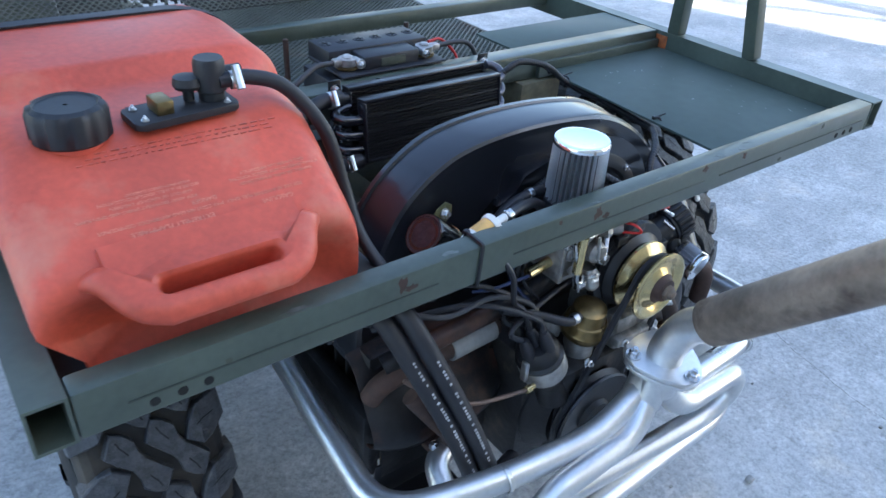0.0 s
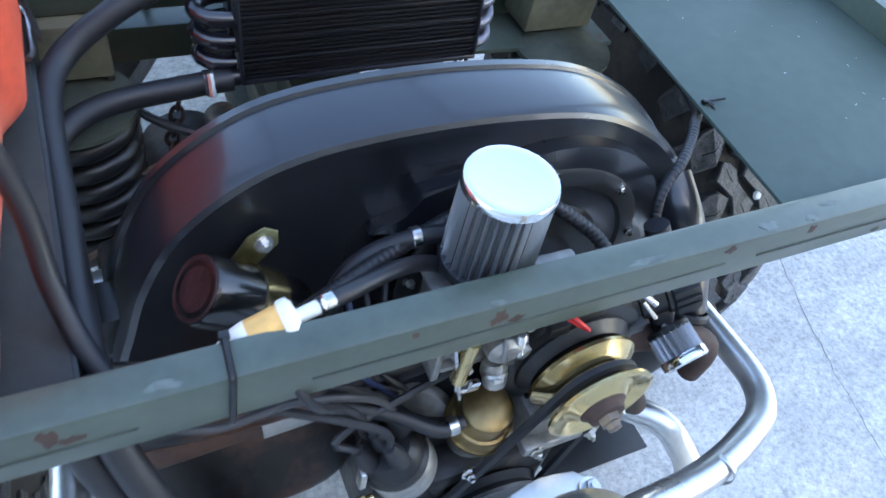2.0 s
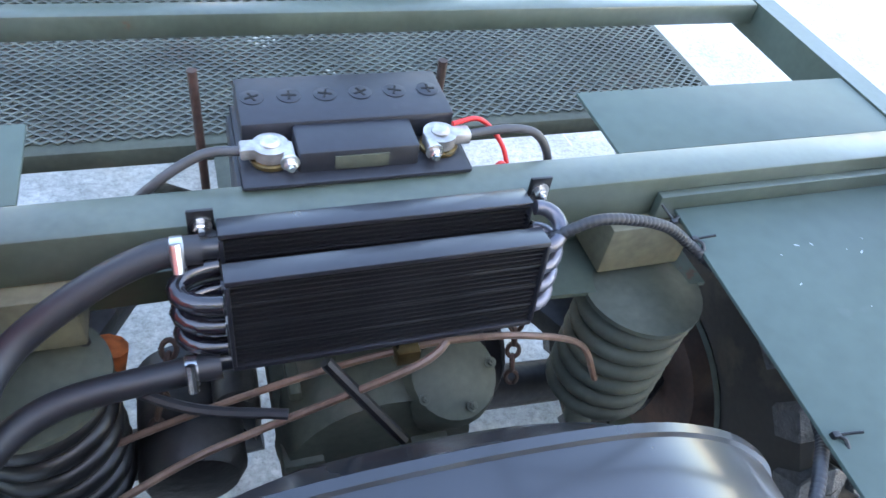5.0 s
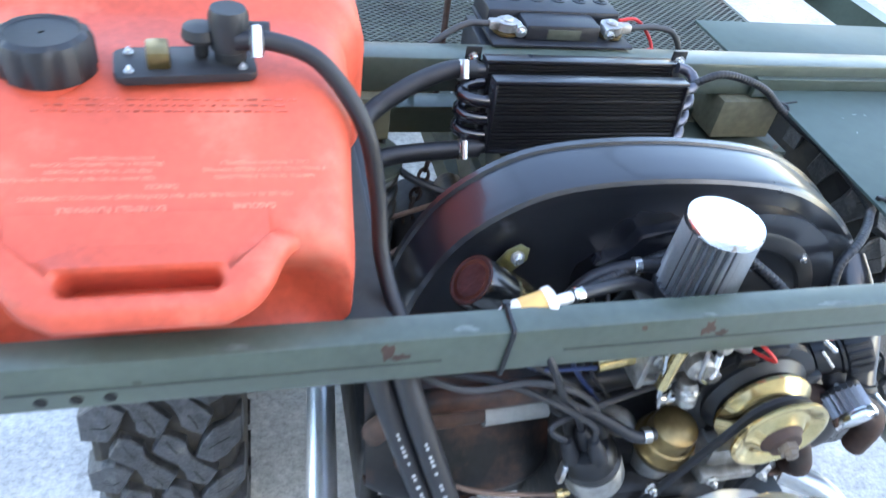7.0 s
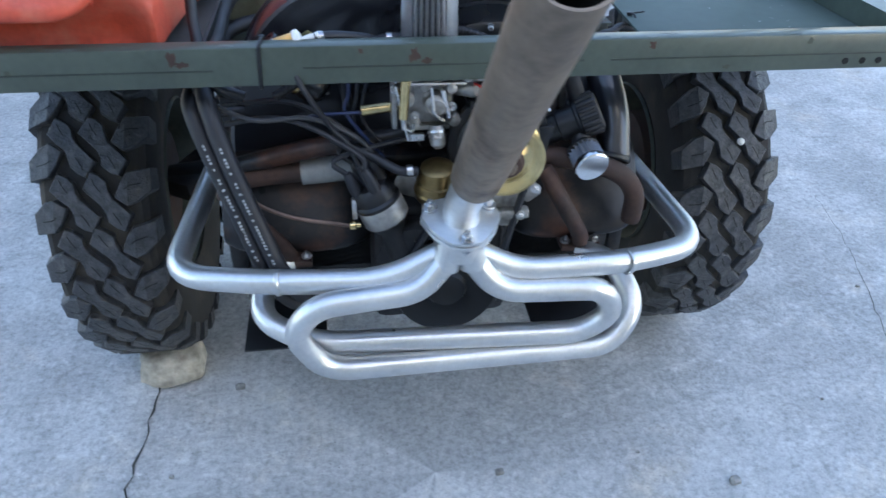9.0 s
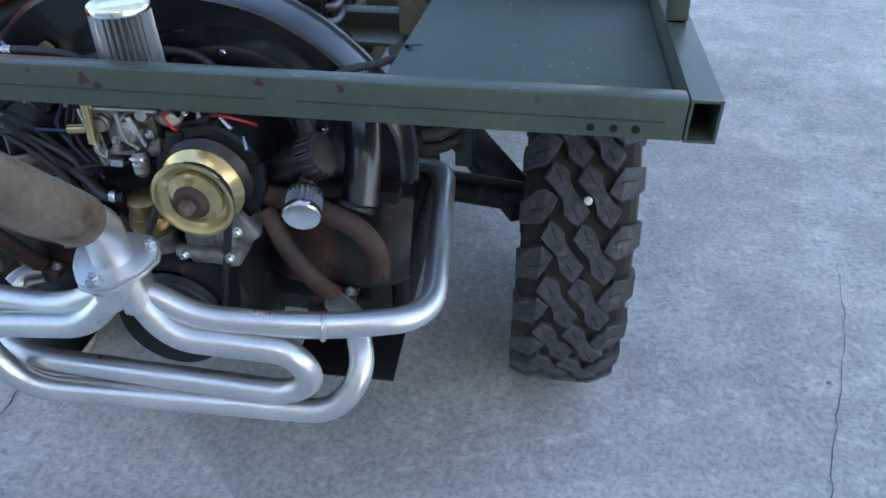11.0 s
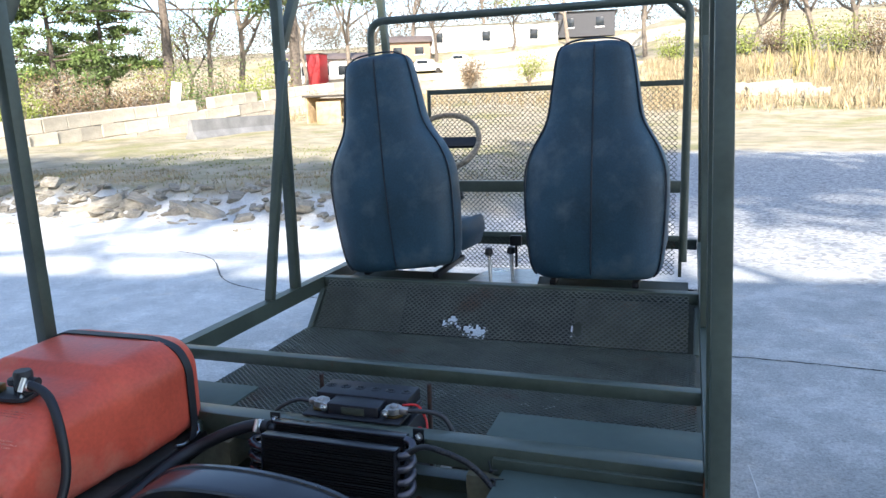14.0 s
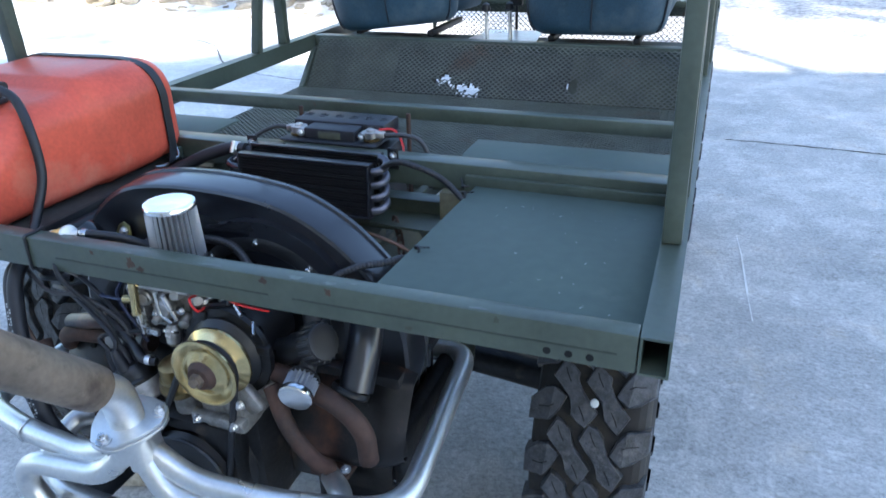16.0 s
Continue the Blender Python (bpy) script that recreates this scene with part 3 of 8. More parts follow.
for k in range(26):
    cx, cy = rnd_chip.triangular(0.39, HW - 0.07, HW - 0.12), rnd_chip.uniform(0.08, 0.48)
    turn, length, width = rnd_chip.uniform(0, 3.1), rnd_chip.uniform(0.001, 0.0038), rnd_chip.uniform(0.0005, 0.0012)
    ring = []
    for q in range(6):
        a = q * math.pi / 3
        r = rnd_chip.uniform(0.7, 1.2)
        px, py = r * length * math.cos(a), r * width * math.sin(a)
        ring.append(bm.verts.new((cx + px * math.cos(turn) - py * math.sin(turn), cy + px * math.sin(turn) + py * math.cos(turn), 0.8975)))
    bm.faces.new(ring)
tagged(part("paint_chip", bm, CHIP, tray, "pale paint chips", 0), "pale chips in the paint of the tray plate", kind="stuff")
part("tray_plate", box((-HW + 0.0395, 0.033, 0.886), (-0.356, 0.515, 0.891), 0.001), DARKSHEET, buggy, "dark tray plate under the tank")
part("tray_edge", box((-0.362, 0.048, 0.845), (-0.352, 0.54, 0.8895), 0.002), BLACK, buggy)
part("front_tray_plate", box((0.300, 0.5785, 0.928), (HW - 0.0395, 0.700, 0.933), 0.001), PLATE, buggy)
part("front_tray_plate", box((-HW + 0.0395, 0.5785, 0.928), (-0.318, 0.700, 0.933), 0.001), PLATE, buggy)

# expanded metal floor, the sloping panel under the seats and the front guard
FLOOR_Z = 0.760
part("floor_mesh", expanded_metal(lambda u, v, w: (-0.735 + u, 0.885 + v, FLOOR_Z + w), 1.47, 0.790), MESHMAT, buggy, "rusty dark green expanded metal floor")
slope_a, slope_b = Vector((-0.70, 1.675, FLOOR_Z)), Vector((-0.69, 1.815, 0.925))
sl = (slope_b - slope_a)
sl.x = 0
hole_at = [(0.522, 0.060, 0.016, 0.014), (0.553, 0.076, 0.022, 0.015), (0.578, 0.050, 0.008, 0.010), (0.612, 0.040, 0.016, 0.022), (0.655, 0.034, 0.032, 0.024), (1.016, 0.066, 0.020, 0.032)]
part("sloping_mesh", expanded_metal(lambda u, v, w: slope_a + Vector((u, 0, 0)) + sl.normalized() * v + Vector((0, -0.75, 0.6)) * w, 1.40, sl.length, keep=lambda u, v: not any(((u - a) / c) ** 2 + ((v - b) / d) ** 2 < 0.55 for a, b, c, d in hole_at)), MESHMAT, buggy, "torn sloping expanded metal panel")
FLOOR_HOLES = [(-0.035, 1.200, 0.030, 0.050), (0.045, 1.215, 0.016, 0.045), (0.328, 1.265, 0.010, 0.022), (0.319, 1.181, 0.020, 0.018), (0.250, 1.188, 0.022, 0.012), (-0.043, 1.563, 0.030, 0.012), (0.313, 1.585, 0.016, 0.018), (0.053, 1.069, 0.026, 0.016)]
# sheets behind the panel: olive sides; the torn dark middle stands in for shade
def torn_sheet(name, origin, along, up, width, height, cell, holes, material, label):
    """A thin sheet with ragged holes: (place along, place up, half width, half height)."""
    bm = bmesh.new()
    cols, lines = round(width / cell), round(height / cell)
    grid = [[bm.verts.new(origin + along * (u * cell) + up * (v * cell)) for u in range(cols + 1)] for v in range(lines + 1)]
    for v in range(lines):
        for u in range(cols):
            cu, cv = (u + 0.5) * cell, (v + 0.5) * cell
            if not any(((cu - a) / c) ** 2 + ((cv - b) / d) ** 2 < 1.0 + 0.5 * math.sin(u * 2.3 + v * 1.7) for a, b, c, d in holes):
                bm.faces.new((grid[v][u], grid[v][u + 1], grid[v + 1][u + 1], grid[v + 1][u]))
    bmesh.ops.delete(bm, geom=[v for v in bm.verts if not v.link_faces], context="VERTS")
    bmesh.ops.solidify(bm, geom=bm.faces[:], thickness=0.003)
    return part(name, bm, material, buggy, label)


right, rise = Vector((1, 0, 0)), sl.normalized()
back_at = slope_a + Vector((0, 0.016, -0.012))
torn_sheet("panel_backing", back_at + right * 0.34, right, rise, 0.665, sl.length, 0.0095, [(a - 0.34, b, c, d) for a, b, c, d in hole_at], DARKSHEET, "dark torn sheet added for the shade behind the panel")
torn_sheet("panel_backing", back_at - right * 0.025, right, rise, 0.363, sl.length, 0.0363, [], OLIVE_DULL, "olive sheet behind the panel")
torn_sheet("panel_backing", back_at + right * 1.002, right, rise, 0.425, sl.length, 0.0425, [], OLIVE_DULL, "olive sheet behind the panel")
FLOORSHEET = mat("dirty_floor_sheet", (0.085, 0.080, 0.064), 0.8, var=0.3, scale=5, stain=(0.115, 0.072, 0.050), stain_at=0.5, stain_scale=5, stain_width=0.2)
torn_sheet("floor_sheet", Vector((-0.72, 0.90, 0.743)), right, Vector((0, 1, 0)), 1.44, 0.76, 0.012, [(a + 0.72, b - 0.90, c, d) for a, b, c, d in FLOOR_HOLES], FLOORSHEET, "dirty brown sheet under the mesh floor, torn in places")
part("floor_beam", box((-0.735, 1.655, 0.735), (0.735, 1.685, 0.7595), 0.002), OLIVE_DULL, buggy)
part("floor_beam", box((-0.735, 0.870, 0.730), (0.735, 0.895, 0.7595), 0.002), OLIVE_DULL, buggy)
part("battery_shelf", box((-0.150, 0.585, 0.740), (0.135, 0.735, 0.7595), 0.003), OLIVE_DULL, buggy)
for x in (-0.14, 0.11):
    part("shelf_bar", box((x, 0.7355, 0.742), (x + 0.02, 0.8695, 0.7575), 0.002), OLIVE_DULL, buggy)
part("floor_beam", box((-0.735, 1.28, 0.730), (0.735, 1.31, 0.7595), 0.002), OLIVE_DULL, buggy)
for side in (-1, 1):
    part("floor_beam", box((min(side * 0.735, side * 0.71), 0.631, 0.735), (max(side * 0.735, side * 0.71), 1.655, 0.7595), 0.002), OLIVE_DULL, buggy)
    part("hanger", plank_tube((side * 0.722, 1.668, 0.757), (side * 0.722, 1.80, 0.885), 0.020, 0.020), OLIVE, buggy)
    part("hanger", plank_tube((side * 0.722, 0.615, 0.757), (side * 0.722, 0.615, 0.885), 0.020, 0.020, up=(0, 1, 0)), OLIVE, buggy)
# floor under the seats and the engine cradle below
part("seat_floor", box((-0.53, 2.48, 0.700), (0.53, 2.82, 0.704)), OLIVE_DULL, buggy)
part("seat_support", box((-0.69, 1.822, 0.880), (0.69, 2.12, 0.900), 0.003), OLIVE_DULL, buggy, "olive sheet shelf that carries the seats")
part("tunnel_plate", extrude([(-0.16, 1.88), (0.14, 1.88), (0.10, 2.20), (-0.12, 2.20)], 0.004, Matrix.Translation((0, 0, 0.905))), CHECKER, buggy, "scuffed bright metal plate between the seats")
for x, y in ((-0.05, 1.93), (0.03, 1.97)):
    lever = part("shift_lever", tube([(x, y, 0.91), (x - 0.01, y + 0.02, 1.02)], 0.007), STEEL, buggy)
    part("knob", lathe([(0.008, 0), (0.018, 0.008), (0.014, 0.028), (0.006, 0.034)], (x - 0.011, y + 0.022, 1.015), (0, 0, 1), 14), BLACK, lever)

# roll cage: legs in pairs, hoops and the front bar
CAGE = 2.35


def leg(a, b, w=0.038):
    part("cage_leg", plank_tube(a, b, w, w, None, 0.003, up=(0, 1, 0)), OLIVE, buggy)


for side in (-1, 1):
    x, xt = side * 0.745, side * (0.705 if side > 0 else 0.748)
    leg((x - side * 0.004, 0.485, Z1), (xt, 0.475, CAGE), 0.032)
    leg((side * 0.741, 0.282, Z1), ((x + xt) / 2, 0.455, 1.80), 0.030)
    leg((x, 1.62, Z1), (xt, 1.64, CAGE), 0.034)
    leg((side * 0.740, 1.43, Z1), (side * 0.722, 1.615, 1.78), 0.030)
    leg(((x + xt) / 2, 1.645, 1.83), (xt, 1.98, CAGE), 0.032)
    leg(((x + xt) / 2, 0.49, 1.82), (xt, 0.80, CAGE), 0.032)
    leg((x, 2.80, Z1), (xt, 2.55, CAGE), 0.034)
    part("cage_rail", plank_tube((xt, 0.455, CAGE + 0.018), (xt, 2.58, CAGE + 0.018), 0.036, 0.036, None, 0.003), OLIVE, buggy)
hoop = fillet([(-0.705, 2.36, 0.93), (-0.705, 2.36, 1.985), (0.665, 2.36, 1.985), (0.665, 2.36, 0.93)], 0.07)
part("front_hoop", tube(hoop, 0.017, 14), OLIVE, buggy)
part("hoop_brace", tube([(0.585, 2.36, 1.975), (0.665, 2.36, 1.90)], 0.012, 10), OLIVE, buggy)
part("front_guard_mesh", expanded_metal(lambda u, v, w: (-0.60 + u, 2.845 - w, 0.75 + v), 1.245, 0.915, 0.0255, 0.0125, 0.0018, 0.0025), MESHMAT, buggy, "expanded metal guard across the front")
for z, r in ((1.672, 0.013), (1.19, 0.028), (0.94, 0.013)):
    part("guard_bar", plank_tube((-0.60, 2.835, z), (0.645, 2.835, z), r * 1.4, r * 2, None, 0.002), OLIVE, buggy)
for x in (-0.605, 0.650):
    part("guard_post", plank_tube((x, 2.835, 0.75), (x, 2.835, 1.685), 0.016, 0.016, None, 0.002, up=(0, 1, 0)), OLIVE, buggy)

# wheels
WR, WY = 0.400, 0.600


def tyre_mesh(seed):
    """A mud tyre: rounded carcass and three rows of chunky staggered lugs."""
    rnd = random.Random(seed)
    bm = bmesh.new()
    prof = [(r, w * 0.94) for r, w in [(0.195, -0.085), (0.225, -0.100), (0.290, -0.110), (0.345, -0.110), (0.370, -0.102), (0.379, -0.090), (0.386, -0.04), (0.386, 0.04), (0.379, 0.090),
            (0.370, 0.102), (0.345, 0.110), (0.290, 0.110), (0.225, 0.100), (0.195, 0.085)]]
    lathe(prof, (0, 0, 0), (0, 0, 1), 72, bm, False)
    lugs = bmesh.new()

    def on_tyre(target, ang, u, v, r):
        drop = max(0, abs(v) - 0.075) * 0.45
        return target.verts.new(((r - drop) * math.cos(ang - u / WR), (r - drop) * math.sin(ang - u / WR), v * 0.94))

    def lug(ang, pts, r0, r1, tops):
        """pts: (up along the arc, across) in metres; tops: the corners of each face on the crown."""
        cu, cv = sum(p[0] for p in pts) / len(pts), sum(p[1] for p in pts) / len(pts)
        rings = []
        for r, grow in ((r0, 0.0035), (r1 - 0.0022, 0.0006), (r1, -0.0018)):
            ring = []
            for u, v in pts:
                far = max(0.01, math.hypot(u - cu, v - cv))
                ring.append(on_tyre(lugs, ang, u + (u - cu) / far * grow, v + (v - cv) / far * grow, r))
            rings.append(ring)
        n = len(pts)
        for lo, hi in zip(rings, rings[1:]):
            for k in range(n):
                lugs.faces.new((lo[k], lo[(k + 1) % n], hi[(k + 1) % n], hi[k]))
        for f in tops:
            lugs.faces.new([rings[-1][k] for k in f])

    n = 24
    # centre lug like a slanted bone: two diamond blocks joined at a waist
    half = [(0.057, -0.027), (0.050, -0.012), (0.038, 0.002), (0.022, 0.004), (0.007, 0.0105), (-0.010, 0.028), (-0.026, 0.0435)]
    bone = half + [(-u, -v) for u, v in half]
    block = [(0.008, 0.0455), (0.034, 0.058), (0.054, 0.073), (0.062, 0.1135), (0.020, 0.1135), (-0.002, 0.088), (-0.008, 0.069)]
    slits = bmesh.new()

    def slit(ang, pts):
        """A narrow bent sipe cut into a lug."""
        for (u0, v0), (u1, v1) in zip(pts, pts[1:]):
            d = Vector((v0 - v1, u1 - u0)).normalized() * 0.0009
            slits.faces.new([on_tyre(slits, ang, u, v, WR + 0.0004) for u, v in ((u0 - d.x, v0 - d.y), (u1 - d.x, v1 - d.y), (u1 + d.x, v1 + d.y), (u0 + d.x, v0 + d.y))])

    for k in range(n):
        a = 2 * math.pi * k / n
        j = lambda: rnd.uniform(-0.0014, 0.0014)
        for s in (-1, 1):
            lug(a, [(u + j(), s * 0.030 + v + j()) for u, v in bone], 0.374, WR - rnd.uniform(0, 0.001), ((13, 0, 1, 2), (12, 13, 2, 3), (11, 12, 3, 4), (4, 5, 10, 11), (5, 6, 9, 10), (6, 7, 8, 9)))
            for e in (-1, 1):
                slit(a, [(e * u, s * 0.030 + e * v) for u, v in ((0.044, -0.023), (0.034, -0.019), (0.020, -0.010))])
            lug(a, [(s * u + j(), s * v) for u, v in block], 0.358, WR - 0.001, ((0, 1, 2, 6), (2, 3, 4, 5, 6)))
            slit(a, [(s * u, s * v) for u, v in ((0.024, 0.066), (0.030, 0.076), (0.033, 0.096))])
    bmesh.ops.recalc_face_normals(bm, faces=bm.faces)
    bmesh.ops.recalc_face_normals(lugs, faces=lugs.faces)
    return bm, lugs, slits


def wheel(x, y, seed):
    """Axis along x; rim and tyre under one hub."""
    face = 1 if x > 0 else -1
    turn = Matrix.Translation((x, y, WR - 0.004)) @ Matrix.Rotation(radians(90), 4, 'Y') @ Matrix.Rotation(seed * 0.7, 4, 'Z')
    bm = lathe([(0.06, -0.05), (0.06, 0.03), (0.05, 0.045)], (0, 0, 0), (0, 0, 1), 20)
    bmesh.ops.transform(bm, matrix=turn, verts=bm.verts)
    hub = part("wheel", bm, BLACK, buggy)
    bm, lugs, slits = tyre_mesh(seed)
    bmesh.ops.transform(slits, matrix=turn, verts=slits.verts)
    bmesh.ops.transform(bm, matrix=turn, verts=bm.verts)
    bmesh.ops.transform(lugs, matrix=turn, verts=lugs.verts)
    part("tread", lugs, LUGMAT, hub, "chunky staggered mud tread", 0)
    part("tyre", bm, TYREMAT, hub, "dusty brown-black mud tyre carcass", 30)
    tagged(part("tread_sipe", slits, HOLE, hub, "", 0), "fine dark slits cut into the tread", kind="stuff")
    bm = lathe([(0.196, -0.092), (0.200, -0.085), (0.185, -0.070), (0.175, -0.02), (0.175, 0.03), (0.185, 0.07), (0.200, 0.085), (0.196, 0.092)], (0, 0, 0), (0, 0, 1), 48, None, False)
    # steel disc with ventilation slots near its edge
    ring = [[bm.verts.new((r * math.cos(2 * math.pi * k / 64), r * math.sin(2 * math.pi * k / 64), z * face)) for k in range(64)] for r, z in ((0.177, 0.030), (0.168, 0.033), (0.136, 0.042), (0.12, 0.045), (0.06, 0.035))]
    for row in range(4):
        for k in range(64):
            if row == 1 and k % 8 < 3:
                continue
            bm.faces.new((ring[row][k], ring[row][(k + 1) % 64], ring[row + 1][(k + 1) % 64], ring[row + 1][k]))
    bmesh.ops.transform(bm, matrix=turn, verts=bm.verts)
    part("rim", bm, OLIVE_DULL, hub)
    bm = lathe([(0.130, -0.05), (0.130, 0.02), (0.06, 0.025)], (0, 0, 0), (0, 0, 1), 32)
    bmesh.ops.transform(bm, matrix=Matrix.Translation((-face * 0.03, 0, 0)) @ turn, verts=bm.verts)
    part("brake_drum", bm, RUST, hub)


wheel(0.640, WY, 1)
wheel(-0.620, WY, 2)
wheel(0.66, 2.38, 3)
wheel(-0.66, 2.38, 4)
stone_in = lathe([(0.0, 0), (0.008, 0.002), (0.006, 0.007), (0.0, 0.008)], (0.648, 0.262, 0.620), (0, -1, 0.8), 10)
part("stuck_pebble", stone_in, WHITE, buggy, "pale pebble wedged in the tread")

# suspension, transaxle and lines between the engine and the cross rail
for side in (-1, 1):
    x = side * 0.335
    bm = bmesh.new()
    coil = [(x + 0.060 * math.cos(a), 0.488 + 0.060 * math.sin(a), 0.585 + 0.190 * a / (2 * math.pi * 6)) for a in [2 * math.pi * 6 * k / 150 for k in range(151)]]
    part("coil_spring", tube(coil, 0.0128, 10), OLIVE_DULL if side > 0 else BLACK, buggy, "dusty olive coil spring" if side > 0 else "black coil spring")
    part("spring_seat", lathe([(0.060, 0), (0.075, 0.003), (0.075, 0.010), (0.050, 0.012), (0.04, 0.018)], (x, 0.488, 0.785), (0, 0, 1), 28), OLIVE_DULL, buggy)
    part("spring_bracket", box((x - 0.058, 0.508, 0.808), (x + 0.055, 0.600, 0.8785), 0.003), DUSTYOLIVE, buggy, "dusty yellowish spring bracket")
    part("shock_absorber", tube([(x, 0.488, 0.50), (x, 0.488, 0.80)], 0.022, 16), OLIVE_DULL, buggy)
    part("swing_arm", plank_tube((side * 0.55, 0.55, 0.40), (side * 0.20, 1.10, 0.47), 0.09, 0.05, None, 0.01), ENGINE, buggy)
    part("axle_tube", tube([(side * 0.58, WY, WR), (side * 0.12, 0.60, 0.45)], 0.036, 16), ENGINE, buggy)
    part("frame_upright", plank_tube((side * 0.40, 0.575, 0.50), (side * 0.40, 0.575, 0.878), 0.04, 0.04, None, 0.004, up=(0, 1, 0)), OLIVE, buggy)
part("front_axle_beam", tube([(-0.60, 2.38, 0.40), (0.60, 2.38, 0.40)], 0.035, 16), OLIVE_DULL, buggy)
part("lower_cross_tube", plank_tube((-0.42, 0.60, 0.800), (0.40, 0.60, 0.800), 0.045, 0.050), OLIVE, buggy)
part("gusset", extrude([(0.12, 0.50), (0.42, 0.48), (0.42, 0.62), (0.10, 0.62)], 0.006, Matrix.Translation((0, 0, 0.79))), OLIVE, buggy)
part("chassis_rail", plank_tube((-0.08, 0.45, 0.56), (-0.08, 2.80, 0.50), 0.05, 0.06), OLIVE_DULL, buggy)
part("chassis_rail", plank_tube((0.08, 0.45, 0.56), (0.08, 2.80, 0.50), 0.05, 0.06), OLIVE_DULL, buggy)
bm = lathe([(0.05, -0.26), (0.09, -0.22), (0.105, -0.10), (0.095, 0.0), (0.115, 0.05), (0.13, 0.12), (0.12, 0.16)], (0.02, 0.62, 0.56), (0, -1, 0), 32)
case = part("transaxle", bm, OLIVE_DULL, buggy, "dusty olive transaxle case")
for k in range(4):
    part("case_rib", box((-0.09 + 0.05 * k, 0.50, 0.655), (-0.075 + 0.05 * k, 0.72, 0.672), 0.003), OLIVE_DULL, case)
part("gearbox_dome", lathe([(0.062, -0.02), (0.062, 0.035), (0.055, 0.052), (0.030, 0.062)], (0.10, 0.50, 0.645), (0.1, -0.45, 0.9), 24), OLIVE_DULL, case)
for a in range(5):
    part("case_bolt", bolt((0.10 + 0.05 * math.cos(a * 1.26), 0.478 + 0.05 * math.sin(a * 1.26) * 0.9, 0.702 + 0.022 * math.sin(a * 1.26)), (0.1, -0.45, 0.9), 0.008), OLIVE_DULL, case)
part("case_cover", box((-0.05, 0.56, 0.63), (0.07, 0.70, 0.70), 0.02), OLIVE_DULL, case)
part("axle_boot", lathe([(0.05, 0), (0.075, 0.01), (0.055, 0.025), (0.075, 0.04), (0.055, 0.055), (0.072, 0.07), (0.05, 0.085)], (0.14, 0.60, 0.56), (1, 0, 0), 24), RUBBER, buggy)
part("axle_boot", lathe([(0.05, 0), (0.075, 0.01), (0.055, 0.025), (0.075, 0.04), (0.055, 0.055), (0.072, 0.07), (0.05, 0.085)], (-0.12, 0.60, 0.56), (-1, 0, 0), 24), RUBBER, buggy)
part("brake_line", tube(smooth_path([(-0.36, 0.40, 0.62), (-0.22, 0.43, 0.68), (-0.134, 0.441, 0.705), (-0.05, 0.435, 0.75), (0.023, 0.423, 0.803), (0.050, 0.427, 0.818), (0.062, 0.435, 0.824)]), 0.0046, 8), COPPER, buggy)
part("brake_line", tube(smooth_path([(-0.36, 0.46, 0.66), (-0.22, 0.47, 0.705), (-0.08, 0.47, 0.75), (0.02, 0.46, 0.785), (0.08, 0.455, 0.795), (0.16, 0.45, 0.79), (0.24, 0.445, 0.76), (0.278, 0.436, 0.69)]), 0.0042, 8), COPPER, buggy)
part("brake_hose", tube(smooth_path([(-0.30, 0.55, 0.83), (-0.27, 0.50, 0.77), (-0.20, 0.46, 0.745), (-0.10, 0.44, 0.73)]), 0.006, 8), RUBBER, buggy)
starter = part("starter_motor", lathe([(0.030, -0.02), (0.052, -0.005), (0.060, 0.0), (0.060, 0.14), (0.050, 0.155), (0.02, 0.16)], (-0.205, 0.60, 0.610), (0, -1, 0), 28), ENGINE, buggy, "oily black starter motor")
part("solenoid", lathe([(0.024, 0), (0.026, 0.004), (0.026, 0.08), (0.018, 0.088)], (-0.150, 0.585, 0.665), (0, -1, 0), 20), ENGINE, starter)
part("brake_tee", box((0.015, 0.445, 0.775), (0.042, 0.470, 0.798), 0.004), BRASS, buggy)
part("shift_rod", tube([(-0.06, 0.45, 0.80), (0.02, 0.40, 0.70)], 0.007, 8), BLACK, buggy)
part("limit_strap", tube([(-0.272, 0.545, 0.755), (-0.284, 0.535, 0.71), (-0.302, 0.53, 0.63)], 0.021, 10), RUST_ORANGE, buggy, "orange-rusted bracket")


def chain(points, n, r=0.011):
    bm = bmesh.new()
    path = smooth_path(points, 10)
    step = (len(path) - 1) / n
    for k in range(n):
        a, b = path[int(k * step)], path[min(len(path) - 1, int((k + 1) * step) )]
        d = (b - a).normalized()
        side = d.cross(Vector((0.3, 1, 0.2))).normalized()
        if k % 2:
            side = d.cross(side)
        mid = (a + b) / 2
        loop = [mid + d * (r * 1.15 * math.cos(t)) + side * (r * 0.7 * math.sin(t)) for t in [2 * math.pi * q / 12 for q in range(13)]]
        tube(loop, r * 0.28, 6, bm, False)
    return bm


part("limit_chain", chain([(0.17, 0.52, 0.80), (0.185, 0.51, 0.76), (0.19, 0.50, 0.70), (0.20, 0.49, 0.62)], 9), RUST, buggy, "rusty limit chain")
part("limit_chain", chain([(-0.208, 0.51, 0.79), (-0.220, 0.50, 0.740), (-0.232, 0.50, 0.69), (-0.245, 0.48, 0.62)], 8), RUST, buggy, "rusty limit chain")

# ---- engine ----
engine = thing("engine", (0, 0.2, 0.40), "air-cooled flat four engine with a black fan shroud", "engine")
FANX, FANZ = 0.089, 0.766
XZ = lambda y: Matrix(((1, 0, 0, 0), (0, 0, -1, y), (0, 1, 0, 0), (0, 0, 0, 1)))   # outline x, y -> world x, z; depth towards the rear


